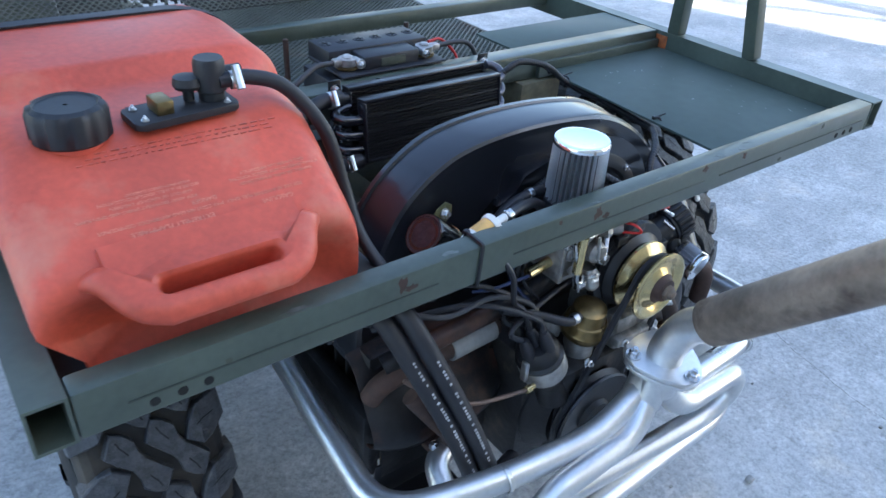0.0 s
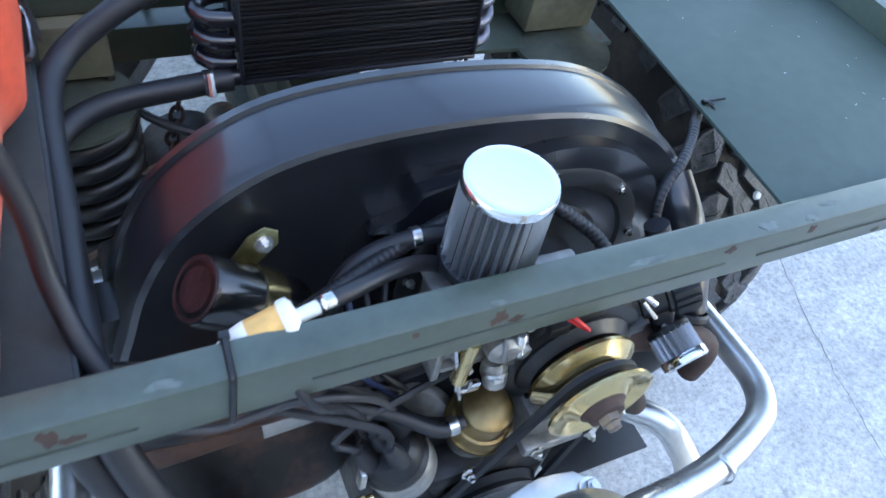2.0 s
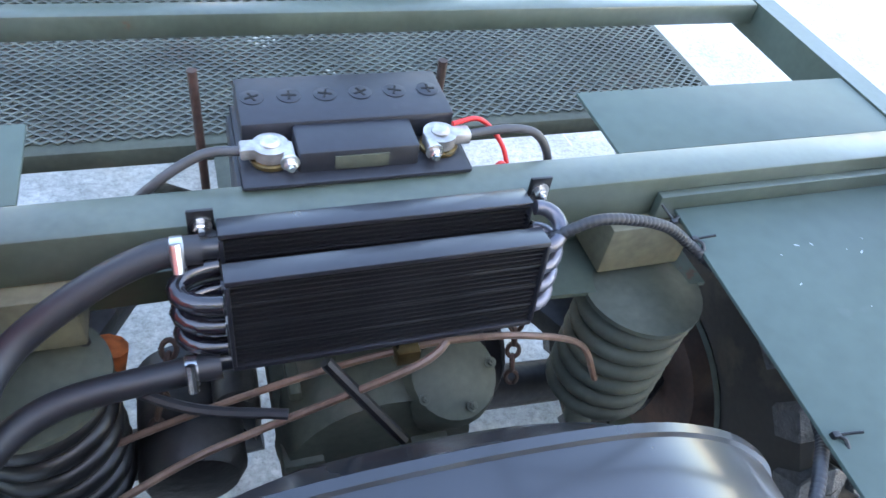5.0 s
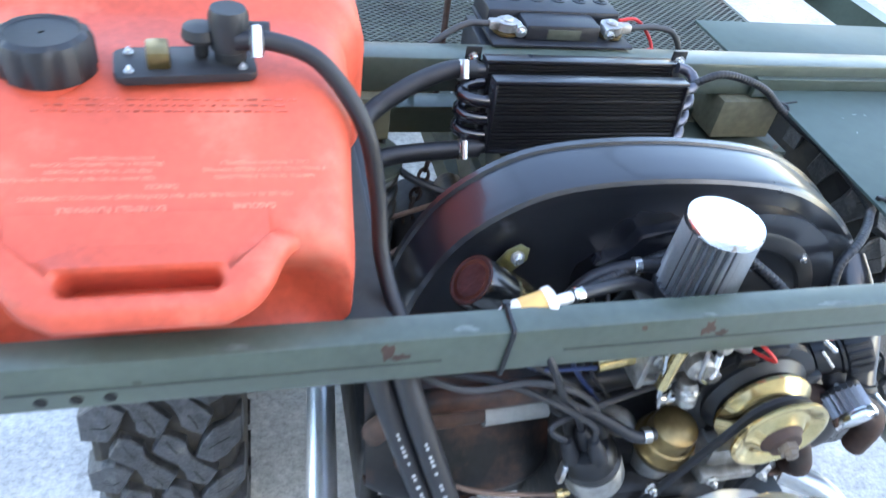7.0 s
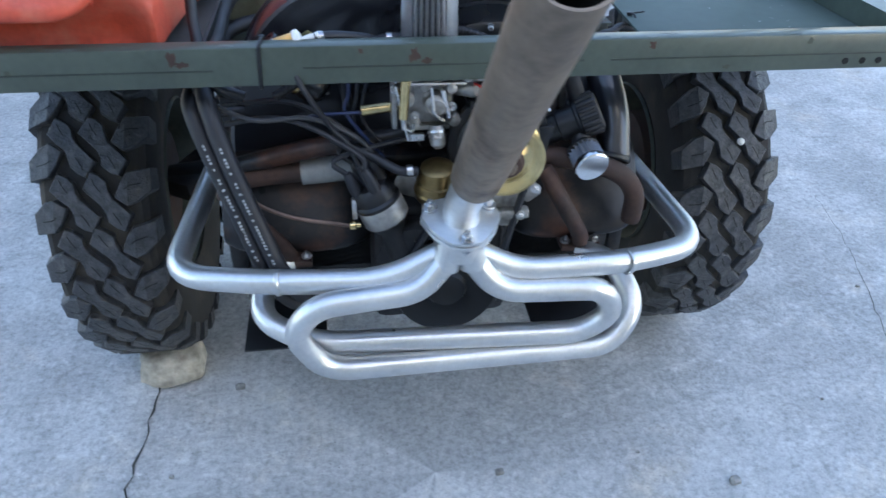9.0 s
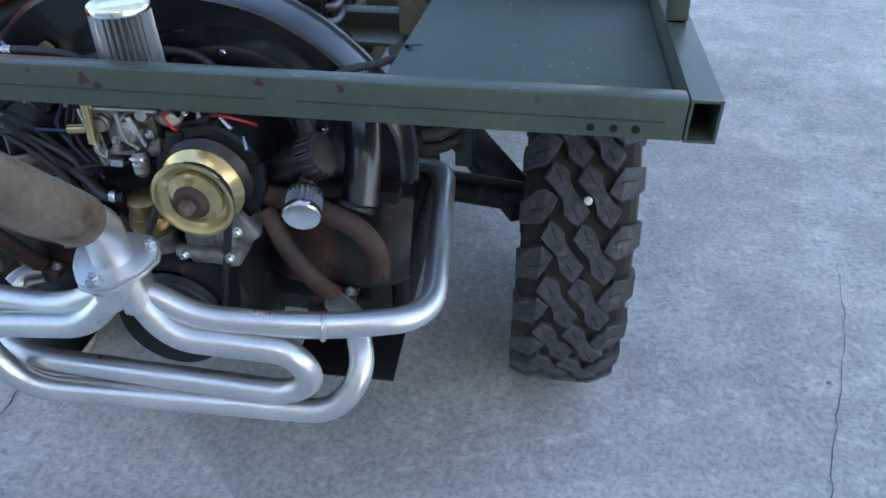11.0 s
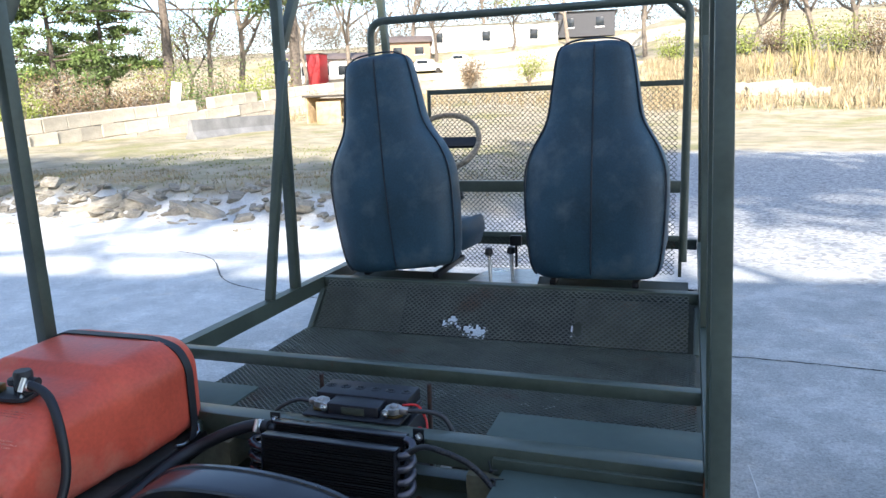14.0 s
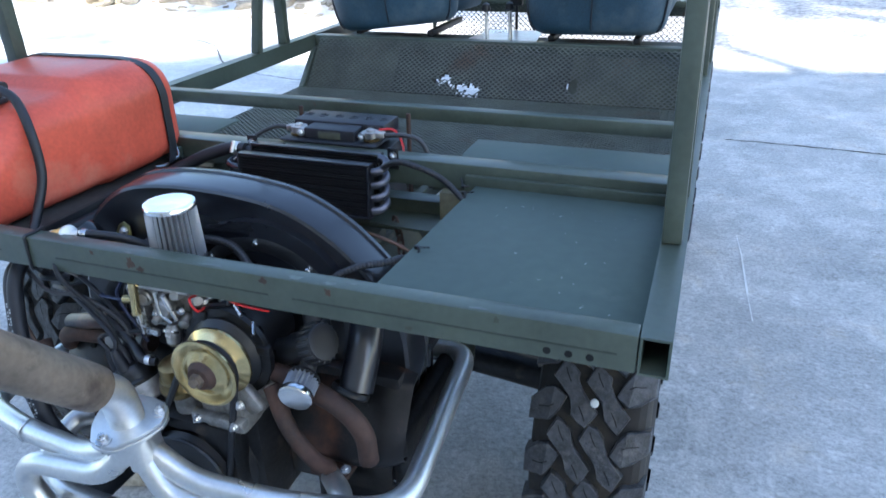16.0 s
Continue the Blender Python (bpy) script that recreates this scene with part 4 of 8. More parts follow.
def arch(shrink=0.0):
    pts = [(-0.345, 0.66), (-0.340, 0.735), (-0.326, 0.785), (-0.306, 0.848), (-0.270, 0.912), (-0.212, 0.959), (-0.150, 0.981), (-0.055, 0.989), (0.045, 0.985),
           (0.137, 0.969), (0.212, 0.932), (0.268, 0.886), (0.312, 0.835), (0.345, 0.770), (0.352, 0.70), (0.352, 0.66)]
    cx, cz = 0.0, 0.75
    dense = [(p.x, p.y) for p in smooth_path([(x, z, 0) for x, z in pts], 4)]
    return [(cx + (x - cx) * (1 - shrink), cz + (z - cz) * (1 - shrink)) for x, z in dense]


# shroud: rear pressing with a rolled lip, front pressing a little smaller
bm = bmesh.new()
loops = []
for shrink, y in ((0.10, 0.160), (0.060, 0.157), (0.030, 0.155), (0.012, 0.158), (0.0, 0.168), (0.0, 0.222), (-0.014, 0.224), (-0.014, 0.232), (0.045, 0.234), (0.11, 0.245), (0.22, 0.270), (0.32, 0.285)):
    loops.append([bm.verts.new((x, y, z)) for x, z in arch(shrink)])
for a, b in zip(loops, loops[1:]):
    for k in range(len(a) - 1):
        bm.faces.new((a[k], b[k], b[k + 1], a[k + 1]))
bm.faces.new(loops[0])
bm.faces.new(loops[-1][::-1])
bmesh.ops.recalc_face_normals(bm, faces=bm.faces)
shroud = part("fan_shroud", bm, SHROUDMAT, engine, "glossy black pressed steel fan shroud", 30)
bulge = [(FANX + 0.178 * math.cos(a), FANZ + 0.178 * math.sin(a)) for a in [radians(d) for d in range(-10, 122, 6)]]
bulge = [(max(x, -0.012), z) for x, z in bulge] + [(-0.055, 0.918), (-0.062, 0.888), (-0.095, 0.882), (-0.10, 0.872), (-0.03, 0.862), (-0.03, 0.70), (0.25, 0.70)]
part("shroud_bulge", extrude(bulge, 0.018, XZ(0.161), None, 0.005), SHROUDMAT, shroud)
part("fan_plate", lathe([(0.150, 0.0), (0.152, 0.004), (0.146, 0.009), (0.128, 0.010), (0.122, 0.004), (0.10, 0.003), (0.094, 0.012), (0.06, 0.016)], (FANX, 0.149, FANZ), (0, -1, 0), 56), BLACK, shroud)
for a in (132, 48, 90, 10, 170):
    part("shroud_bolt", bolt((FANX + 0.141 * math.cos(radians(a)), 0.142, FANZ + 0.141 * math.sin(radians(a))), (0, -1, 0), 0.0085), STEEL, shroud)
part("shroud_tag", box((-0.088, 0.1535, 0.842), (-0.074, 0.158, 0.850), 0.001), BLACK, shroud)
for x0, y0, z0 in ((-0.115, 0.154, 0.80), (-0.03, 0.154, 0.79)):
    part("shroud_screw", bolt((x0, y0, z0), (0, -1, 0), 0.006), BLACK, shroud)
duct = part("warm_air_duct", tube(smooth_path([(0.288, 0.170, 0.835), (0.290, 0.135, 0.812), (0.297, 0.098, 0.770), (0.296, 0.060, 0.712)]), 0.028, 20, None, True), SHROUDMAT, engine)
part("duct_lip", lathe([(0.0295, 0), (0.032, 0.003), (0.032, 0.008), (0.0295, 0.011)], (0.291, 0.057, 0.718), (-0.25, -0.5, -0.8), 24, None, False), BLACK, duct)
part("junction_box", box((-0.350, 0.175, 0.735), (-0.318, 0.225, 0.790), 0.004), BLACK, engine)

# crankcase and cylinder covers
bm = box((-0.115, 0.02, 0.42), (0.125, 0.42, 0.66), 0.02)
box((-0.07, -0.02, 0.46), (0.10, 0.04, 0.64), 0.015, bm)
lathe([(0.11, 0), (0.11, 0.10), (0.08, 0.13)], (0.0, 0.12, 0.53), (0, -1, 0), 30, bm)
box((-0.30, 0.10, 0.47), (0.31, 0.38, 0.62), 0.02, bm)
part("crankcase", bm, ENGINE, engine, "oily dark crankcase and finned cylinders")
for k in range(7):
    part("cylinder_fin", box((-0.328, 0.10 + 0.035 * k, 0.458), (0.328, 0.107 + 0.035 * k, 0.64), 0.002), ENGINE, engine)
bm = box((-0.34, 0.12, 0.655), (0.345, 0.36, 0.70), 0.01)
part("cooling_tin", bm, TIN, engine)
for side in (-1, 1):
    x0, x1 = (0.135, 0.365) if side > 0 else (-0.36, -0.115)
    prof = [(0.155, 0.702), (0.128, 0.690), (0.108, 0.668), (0.088, 0.640), (0.066, 0.610), (0.050, 0.585), (0.046, 0.566), (0.060, 0.552), (0.075, 0.548)]
    prof = [(p.x, p.y) for p in smooth_path([(a, b, 0) for a, b in prof], 4)]
    bm = bmesh.new()
    rows = []
    for f in [k / 12 for k in range(13)]:
        x = x0 + (x1 - x0) * f
        squeeze = 1 - 0.25 * abs(2 * f - 1) ** 4
        rows.append([bm.verts.new((x, 0.155 - (0.155 - y) * squeeze, 0.64 + (z - 0.64) * (1 - 0.12 * abs(2 * f - 1) ** 4))) for y, z in prof])
    for a, b in zip(rows, rows[1:]):
        for k in range(len(a) - 1):
            bm.faces.new((a[k], a[k + 1], b[k + 1], b[k]))
    bmesh.ops.recalc_face_normals(bm, faces=bm.faces)
    bmesh.ops.solidify(bm, geom=bm.faces[:], thickness=0.004)
    tin = part("cylinder_cover", bm, TIN, engine, "rust-stained sheet metal cylinder cover")
    part("cover_hole", lathe([(0.006, 0), (0.006, 0.003)], (side * 0.29, 0.0985, 0.655), (0, -1, 0.6), 12), HOLE, tin)
    # valve cover side and heat exchanger flange
    part("cylinder_head", box((min(side * 0.33, side * 0.362), 0.10, 0.47), (max(side * 0.33, side * 0.362), 0.36, 0.61), 0.012), ENGINE, engine)
    flange = part("port_flange", box((side * 0.25 - 0.035, 0.02, 0.548), (side * 0.25 + 0.035, 0.060, 0.560), 0.003), RUST, engine)
    for dx in (-0.026, 0.026):
        part("flange_bolt", bolt((side * 0.25 + dx, 0.035, 0.561), (0, -0.2, 1), 0.010), STEEL, flange)
part("heat_riser", tube(smooth_path([(-0.350, 0.100, 0.648), (-0.337, 0.090, 0.676), (-0.285, 0.086, 0.690), (-0.13, 0.088, 0.699)]), 0.0165, 16), RUST, engine)
part("riser_sleeve", tube([(-0.222, 0.0875, 0.6935), (-0.140, 0.088, 0.6985)], 0.0215, 18), GREYPAINT, engine)
for lo, hi in (((0.170, 0.000, 0.403), (0.345, 0.110, 0.407)), ((-0.340, -0.030, 0.413), (-0.200, 0.100, 0.417))):
    tin = part("deflector_tin", box(lo, hi, 0.001), BLACK, engine, "black deflector tin under the cylinders")
    part("tin_lip", box((lo[0], hi[1] + 0.0005, lo[2]), (hi[0], hi[1] + 0.0045, lo[2] + 0.075), 0.001), BLACK, tin)
part("heat_riser", tube(smooth_path([(0.14, 0.045, 0.735), (0.22, 0.03, 0.725), (0.29, 0.02, 0.705), (0.325, 0.018, 0.665), (0.33, 0.02, 0.61)]), 0.0165, 16), RUST, engine)
part("heat_riser", tube(smooth_path([(0.165, 0.02, 0.72), (0.20, 0.0, 0.66), (0.235, 0.005, 0.60), (0.25, 0.03, 0.562)]), 0.014, 14), RUST, engine)
part("heat_riser", tube(smooth_path([(-0.33, 0.03, 0.70), (-0.30, 0.01, 0.655), (-0.265, 0.02, 0.60), (-0.25, 0.035, 0.562)]), 0.014, 14), RUST, engine)

# generator, its strap and the yellow-zinc pulley
bm = lathe([(0.050, -0.10), (0.060, -0.09), (0.060, 0.02), (0.066, 0.025), (0.066, 0.075), (0.055, 0.085)], (FANX, 0.092, FANZ), (0, -1, 0), 40)
for k in range(10):
    a = 2 * math.pi * k / 10
    box((-0.007, -0.001, -0.010), (0.007, 0.003, 0.010), 0, bm, Matrix.Translation((FANX + 0.0655 * math.cos(a), 0.042, FANZ + 0.0655 * math.sin(a))) @ Euler((0, -a + math.pi / 2, 0)).to_matrix().to_4x4())
generator = part("generator", bm, BLACK, engine, "black generator body")
bm = box((-0.034, 0.020, 0.058), (0.036, 0.088, 0.076), 0.006)
box((-0.012, 0.030, 0.074), (0.030, 0.075, 0.086), 0.004, bm)
bmesh.ops.transform(bm, matrix=Matrix.Translation((FANX, 0.0, FANZ)) @ Matrix.Rotation(radians(-14), 4, 'Y'), verts=bm.verts)
part("terminal_housing", bm, BLACK, generator)
for dx, dy in ((-0.004, 0.034), (0.014, 0.040), (0.026, 0.050), (0.004, 0.060)):
    part("terminal_stud", bolt((FANX + dx - 0.02, dy, FANZ + 0.088 - 0.25 * (dx - 0.01)), (-0.24, 0, 1), 0.007), STEEL, generator)
part("backing_ring", lathe([(0.060, 0), (0.080, 0.0), (0.082, 0.004), (0.080, 0.012), (0.062, 0.014)], (FANX, 0.034, FANZ), (0, -1, 0), 48), BLACK, generator)
for a in (120, 15, 250):
    part("ring_clamp", box((-0.012, 0, -0.008), (0.012, 0.012, 0.008), 0.002, None, Matrix.Translation((FANX + 0.075 * math.cos(radians(a)), 0.016, FANZ + 0.075 * math.sin(radians(a))))), BLACK, generator)
pulley = part("pulley", lathe([(0.020, -0.012), (0.054, -0.014), (0.0600, -0.010), (0.0600, -0.006), (0.040, 0.008), (0.036, 0.014), (0.040, 0.018), (0.0585, 0.028), (0.0585, 0.031),
                               (0.054, 0.0325), (0.047, 0.030), (0.040, 0.026), (0.034, 0.027), (0.026, 0.034), (0.019, 0.036)], (FANX, -0.010, FANZ), (0, -1, 0), 56), GOLD, engine, "yellow zinc plated pulley")
part("pulley_centre", lathe([(0.027, -0.006), (0.0255, 0.001), (0.021, 0.004), (0.019, 0.010), (0.0125, 0.011)], (FANX, -0.044, FANZ), (0, -1, 0), 28), RUST, pulley, "rusty brown pulley centre")
part("pulley_nut", lathe([(0.0125, 0.008), (0.0120, 0.018), (0.0085, 0.0185), (0.0080, 0.024), (0.004, 0.0255)], (FANX, -0.044, FANZ), (0, -1, 0), 6), STINGER, pulley, "heat-stained hexagonal nut")
CR = (0.004, -0.024, 0.530)
part("crank_pulley", lathe([(0.03, -0.010), (0.080, -0.008), (0.086, -0.002), (0.078, 0.006), (0.086, 0.014), (0.084, 0.018), (0.070, 0.016), (0.035, 0.012), (0.03, 0.02), (0.015, 0.022)], CR, (0, -1, 0), 48), BLACK, engine, "black crank pulley with a rusty rim")
# belt round both pulleys
a, b = Vector((FANX, -0.025, FANZ)), Vector((CR[0], -0.029, CR[2]))
d = (b - a).normalized()
s = Vector((d.z, 0, -d.x))
loop = []
for c, r, base in ((a, 0.046, 0), (b, 0.079, 180)):
    for k in range(13):
        ang = radians(-90 + 180 * k / 12 + base)
        loop.append(c - d * r * math.cos(ang) - s * r * math.sin(ang))
part("drive_belt", tube(loop + loop[:1], 0.0058, 6, None, False), RUBBER, engine)
# pedestal
bm = box((0.045, -0.015, 0.63), (0.125, 0.10, 0.70), 0.01)
box((0.035, -0.03, 0.655), (0.135, -0.012, 0.672), 0.004, bm)
box((0.118, -0.006, 0.672), (0.150, 0.014, 0.720), 0.006, bm, Euler((0, radians(-38), 0)).to_matrix().to_4x4())
pedestal = part("generator_stand", bm, CASTMAT, engine)
for x, z in ((0.05, 0.664), (0.12, 0.664), (0.140, 0.712)):
    part("stand_bolt", bolt((x, -0.03, z), (0, -1, 0), 0.009), STEEL, pedestal)
# oil filler with a ribbed cap and the small chrome breather
ofa = Vector((0.85, -0.15, 0.45)).normalized()
OF = Vector((0.238, 0.053, 0.794)) - ofa * 0.050
m = Matrix.Translation(OF) @ ofa.to_track_quat("Z", "Y").to_matrix().to_4x4()
filler = part("oil_filler", lathe([(0.022, -0.09), (0.023, 0.0), (0.026, 0.002), (0.026, 0.030), (0.029, 0.032), (0.029, 0.036)], OF, ofa, 28), BLACK, engine, "black oil filler neck")
cap = part("filler_cap", lathe([(0.028, 0.036), (0.0310, 0.038), (0.0310, 0.064), (0.0295, 0.068), (0.026, 0.0695), (0.012, 0.069)], OF, ofa, 36), PLASTIC, filler, "black ribbed oil filler cap")
for k in range(18):
    a = 2 * math.pi * k / 18
    edge_at = Vector((0.0315 * math.cos(a), 0.0315 * math.sin(a), 0))
    part("rib", tube([m @ (edge_at + Vector((0, 0, z))) for z in (0.038, 0.040, 0.063, 0.066)], 0.0034, 6, None, True, lambda i: (0.002, 0.0036, 0.0036, 0.002)[i]), PLASTIC, cap)


def pleated(r0, r1, h, n, at, axis, depth=0.10):
    """A pleated sleeve: radius r0 at the base, r1 at the top."""
    bm = bmesh.new()
    m = Matrix.Translation(at) @ Vector(axis).to_track_quat("Z", "Y").to_matrix().to_4x4()
    rings = []
    for f in (0, 0.5, 1):
        r = r0 + (r1 - r0) * f
        rings.append([bm.verts.new(m @ Vector((r * (1 - depth * (0.5 - 0.5 * math.cos(math.pi * k / 1.0 * 0.5))) * math.cos(2 * math.pi * k / (4 * n)), r * (1 - depth * (0.5 - 0.5 * math.cos(math.pi * k * 0.5))) * math.sin(2 * math.pi * k / (4 * n)), f * h))) for k in range(4 * n)])
    for a, b in zip(rings, rings[1:]):
        for k in range(4 * n):
            bm.faces.new((a[k], a[(k + 1) % (4 * n)], b[(k + 1) % (4 * n)], b[k]))
    return bm


BR = Vector((0.2270, 0.023, 0.747))
bax = Vector((0.12, -0.95, -0.24))
breather = part("breather_filter", pleated(0.0262, 0.0262, 0.032, 20, BR, bax, 0.22), PLEATDARK, engine, "small chrome crankcase breather filter")
part("breather_cap", lathe([(0.0265, 0), (0.0275, 0.002), (0.0275, 0.010), (0.0255, 0.012)], BR + bax.normalized() * 0.031, bax, 28), CHROME, breather)
part("breather_rim", lathe([(0.012, -0.016), (0.012, -0.004), (0.0255, -0.002), (0.0265, 0.003), (0.024, 0.005)], BR, bax, 28), BLACK, breather)
part("breather_screw", bolt(BR - bax.normalized() * 0.016 + Vector((-0.004, -0.016, 0.004)), (0, -0.6, 0.8), 0.007), STEEL, breather)
part("breather_hose", tube(smooth_path([BR - bax.normalized() * 0.012, BR + Vector((0.0, 0.035, 0.04)), BR + Vector((-0.005, 0.05, 0.07)), BR + Vector((-0.02, 0.07, 0.11))]), 0.014, 14), RUBBER, engine)

# carburettor with the chrome cone filter
FX, FY = -0.022, 0.068
bm = box((FX - 0.042, FY - 0.032, 0.795), (FX + 0.040, FY + 0.035, 0.872), 0.010)
box((FX - 0.052, FY - 0.040, 0.835), (FX - 0.020, FY + 0.0, 0.868), 0.006, bm)
lathe([(0.032, 0), (0.034, 0.006), (0.030, 0.014), (0.030, 0.03)], (FX, FY, 0.862), (0, 0, 1), 24, bm)
lathe([(0.018, 0), (0.018, 0.022), (0.012, 0.028)], (FX + 0.010, FY - 0.034, 0.835), (0, -1, 0), 16, bm)
lathe([(0.012, 0), (0.012, 0.03), (0.008, 0.036)], (FX + 0.045, FY - 0.022, 0.850), (0.7, -0.6, 0.1), 14, bm)
lathe([(0.010, 0), (0.014, 0.010), (0.012, 0.030), (0.006, 0.036)], (FX + 0.012, FY - 0.045, 0.800), (0.1, -0.3, -1), 14, bm)
box((FX - 0.055, FY - 0.046, 0.795), (FX - 0.047, FY - 0.010, 0.86), 0.002, bm)
box((FX + 0.05, FY - 0.03, 0.86), (FX + 0.10, FY + 0.005, 0.885), 0.004, bm)
for dx, dy, z, rr, h, ax_ in ((-0.034, -0.036, 0.842, 0.013, 0.016, (0, -1, 0)), (0.030, -0.036, 0.858, 0.010, 0.018, (0.2, -1, 0.2)), (-0.006, -0.036, 0.862, 0.009, 0.014, (0, -1, 0.1)),
                              (0.034, -0.034, 0.812, 0.011, 0.020, (0.3, -1, -0.2)), (-0.020, -0.036, 0.806, 0.008, 0.016, (0, -1, -0.3)), (0.058, -0.020, 0.845, 0.010, 0.024, (0.8, -0.6, 0))):
    lathe([(rr, 0), (rr, h * 0.6), (rr * 0.8, h * 0.75), (rr * 0.8, h), (rr * 0.4, h * 1.1)], (FX + dx, FY + dy, z), ax_, 12, bm)
box((FX - 0.046, FY - 0.040, 0.866), (FX + 0.046, FY + 0.038, 0.873), 0.002, bm)
box((FX - 0.040, FY - 0.037, 0.788), (FX + 0.040, FY + 0.036, 0.796), 0.002, bm)
box((FX + 0.012, FY - 0.052, 0.822), (FX + 0.030, FY - 0.030, 0.836), 0.003, bm)
carb = part("carburettor", bm, CASTMAT, engine, "grey cast carburettor with linkage")
part("pump_lever", tube([(FX - 0.036, FY - 0.062, 0.880), (FX - 0.040, FY - 0.064, 0.822)], 0.0075, 12), GOLD, carb, "yellow zinc pump lever")
part("lever_clip", tube(fillet([(FX - 0.040, FY - 0.064, 0.822), (FX - 0.040, FY - 0.066, 0.806), (FX - 0.026, FY - 0.066, 0.800), (FX - 0.024, FY - 0.064, 0.812)], 0.004, 3), 0.0022, 6), STEEL, carb)
part("linkage_rod", tube([(FX - 0.030, FY - 0.058, 0.872), (FX + 0.055, FY - 0.046, 0.866)], 0.0030, 8), STEEL, carb)
part("linkage_rod", tube(fillet([(FX + 0.002, FY - 0.060, 0.866), (FX + 0.006, FY - 0.062, 0.826), (FX + 0.022, FY - 0.058, 0.812)], 0.008, 3), 0.0026, 8), STEEL, carb)
part("return_spring", ridged([(FX + 0.018, FY - 0.060, 0.862), (FX + 0.030, FY - 0.054, 0.816)], 0.0042, 8, None, 0.003, 0.3), STEEL, carb)
part("float_bowl_drain", bolt((FX + 0.012, FY - 0.050, 0.792), (0, -0.5, -0.8), 0.016), STEEL, carb)
for dx, dy, z in ((-0.05, -0.045, 0.86), (0.03, -0.034, 0.865), (0.0, -0.04, 0.845), (-0.02, -0.042, 0.815), (0.06, -0.035, 0.87), (0.035, -0.045, 0.83), (0.078, -0.035, 0.872)):
    part("carburettor_screw", bolt((FX + dx, FY + dy, z), (0, -1, 0.2), 0.0075), STEEL, carb)
part("cut_off_valve", tube([(FX - 0.045, FY - 0.02, 0.822), (FX - 0.10, FY - 0.025, 0.818)], 0.0085, 14), GOLD, carb)
part("throttle_arm", plank_tube((FX - 0.048, FY - 0.055, 0.872), (FX - 0.030, FY - 0.062, 0.785), 0.016, 0.005), STEEL, carb)
part("throttle_arm", box((FX - 0.030, FY - 0.062, 0.782), (FX - 0.008, FY - 0.054, 0.794), 0.002), STEEL, carb)
part("intake_manifold", tube(smooth_path([(-0.33, 0.10, 0.70), (-0.20, 0.07, 0.745), (-0.07, 0.065, 0.765), (FX, 0.065, 0.80)]), 0.016, 14), TIN, engine)
filt = part("air_filter", pleated(0.0430, 0.0402, 0.095, 28, (FX + 0.006, FY + 0.008, 0.895), (0, 0, 1), 0.30), PLEAT, engine, "cone air filter with silver pleats and chrome cap")
# dark strips deep in the valleys: shade between pleats put in as colour
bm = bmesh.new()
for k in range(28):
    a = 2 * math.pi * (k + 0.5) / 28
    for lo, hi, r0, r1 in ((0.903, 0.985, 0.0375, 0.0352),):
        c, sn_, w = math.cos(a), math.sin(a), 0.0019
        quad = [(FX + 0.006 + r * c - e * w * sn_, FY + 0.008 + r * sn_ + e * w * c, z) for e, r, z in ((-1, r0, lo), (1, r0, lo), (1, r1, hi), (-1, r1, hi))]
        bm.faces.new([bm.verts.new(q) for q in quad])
tagged(part("pleat_shade_strip", bm, VALLEYSHADE, filt, "", 0), "dark strips for the shade between the filter's pleats", kind="stuff")
part("filter_cap", lathe([(0.0402, -0.004), (0.0412, -0.003), (0.0412, 0.0025), (0.0397, 0.0048), (0.0370, 0.0052), (0.033, 0.0046), (0.001, 0.0048)], (FX + 0.006, FY + 0.008, 0.9895), (0, 0, 1), 48), CHROME, filt, "mirror chrome end cap")
part("filter_base", lathe([(0.030, -0.004), (0.044, -0.003), (0.045, 0.003), (0.0435, 0.008), (0.040, 0.009)], (FX + 0.006, FY + 0.008, 0.893), (0, 0, 1), 48), RUBBER, filt)

# fuel pump
PX, PY = -0.008, 0.010
pump = part("fuel_pump", lathe([(0.026, -0.034), (0.031, -0.030), (0.036, -0.026), (0.038, -0.020), (0.038, -0.013), (0.0355, -0.010), (0.0345, -0.001), (0.0325, 0.003), (0.0295, 0.004), (0.0285, 0.006), (0.0282, 0.021), (0.0265, 0.027), (0.022, 0.030), (0.008, 0.032), (0.001, 0.032)], (PX, PY, 0.710), (-0.05, -0.15, 1), 36), BRASS, engine, "brass coloured domed fuel pump")
bm = lathe([(0.030, -0.10), (0.026, -0.06), (0.022, -0.028)], (PX, PY, 0.710), (-0.05, -0.15, 1), 24)
box((PX - 0.045, PY - 0.03, 0.60), (PX + 0.045, PY + 0.03, 0.625), 0.006, bm)
part("pump_body", bm, CASTMAT, pump)
part("pump_bolt", bolt((PX - 0.02, PY - 0.034, 0.655), (0, -1, 0.2), 0.010), STEEL, pump)
part("pump_hose", tube(smooth_path([(PX - 0.033, PY - 0.01, 0.735), (PX - 0.06, PY - 0.012, 0.738), (PX - 0.10, PY + 0.01, 0.752), (PX - 0.16, PY + 0.03, 0.775)]), 0.0075, 10), RUBBER, engine)
part("hose_clip", lathe([(0.0085, 0), (0.0095, 0.001), (0.0095, 0.009), (0.0085, 0.010)], (PX - 0.05, PY - 0.012, 0.737), (1, 0, 0.05), 14, None, False), STEEL, engine)

# distributor with its leads
DB, DA = Vector((-0.083, 0.008, 0.634)), Vector((-0.40, 0.06, 0.91)).normalized()
dist = part("distributor", lathe([(0.034, 0.012), (0.038, 0.016), (0.038, 0.044), (0.035, 0.048)], DB, DA, 32), CASTMAT, engine, "grey alloy distributor body")
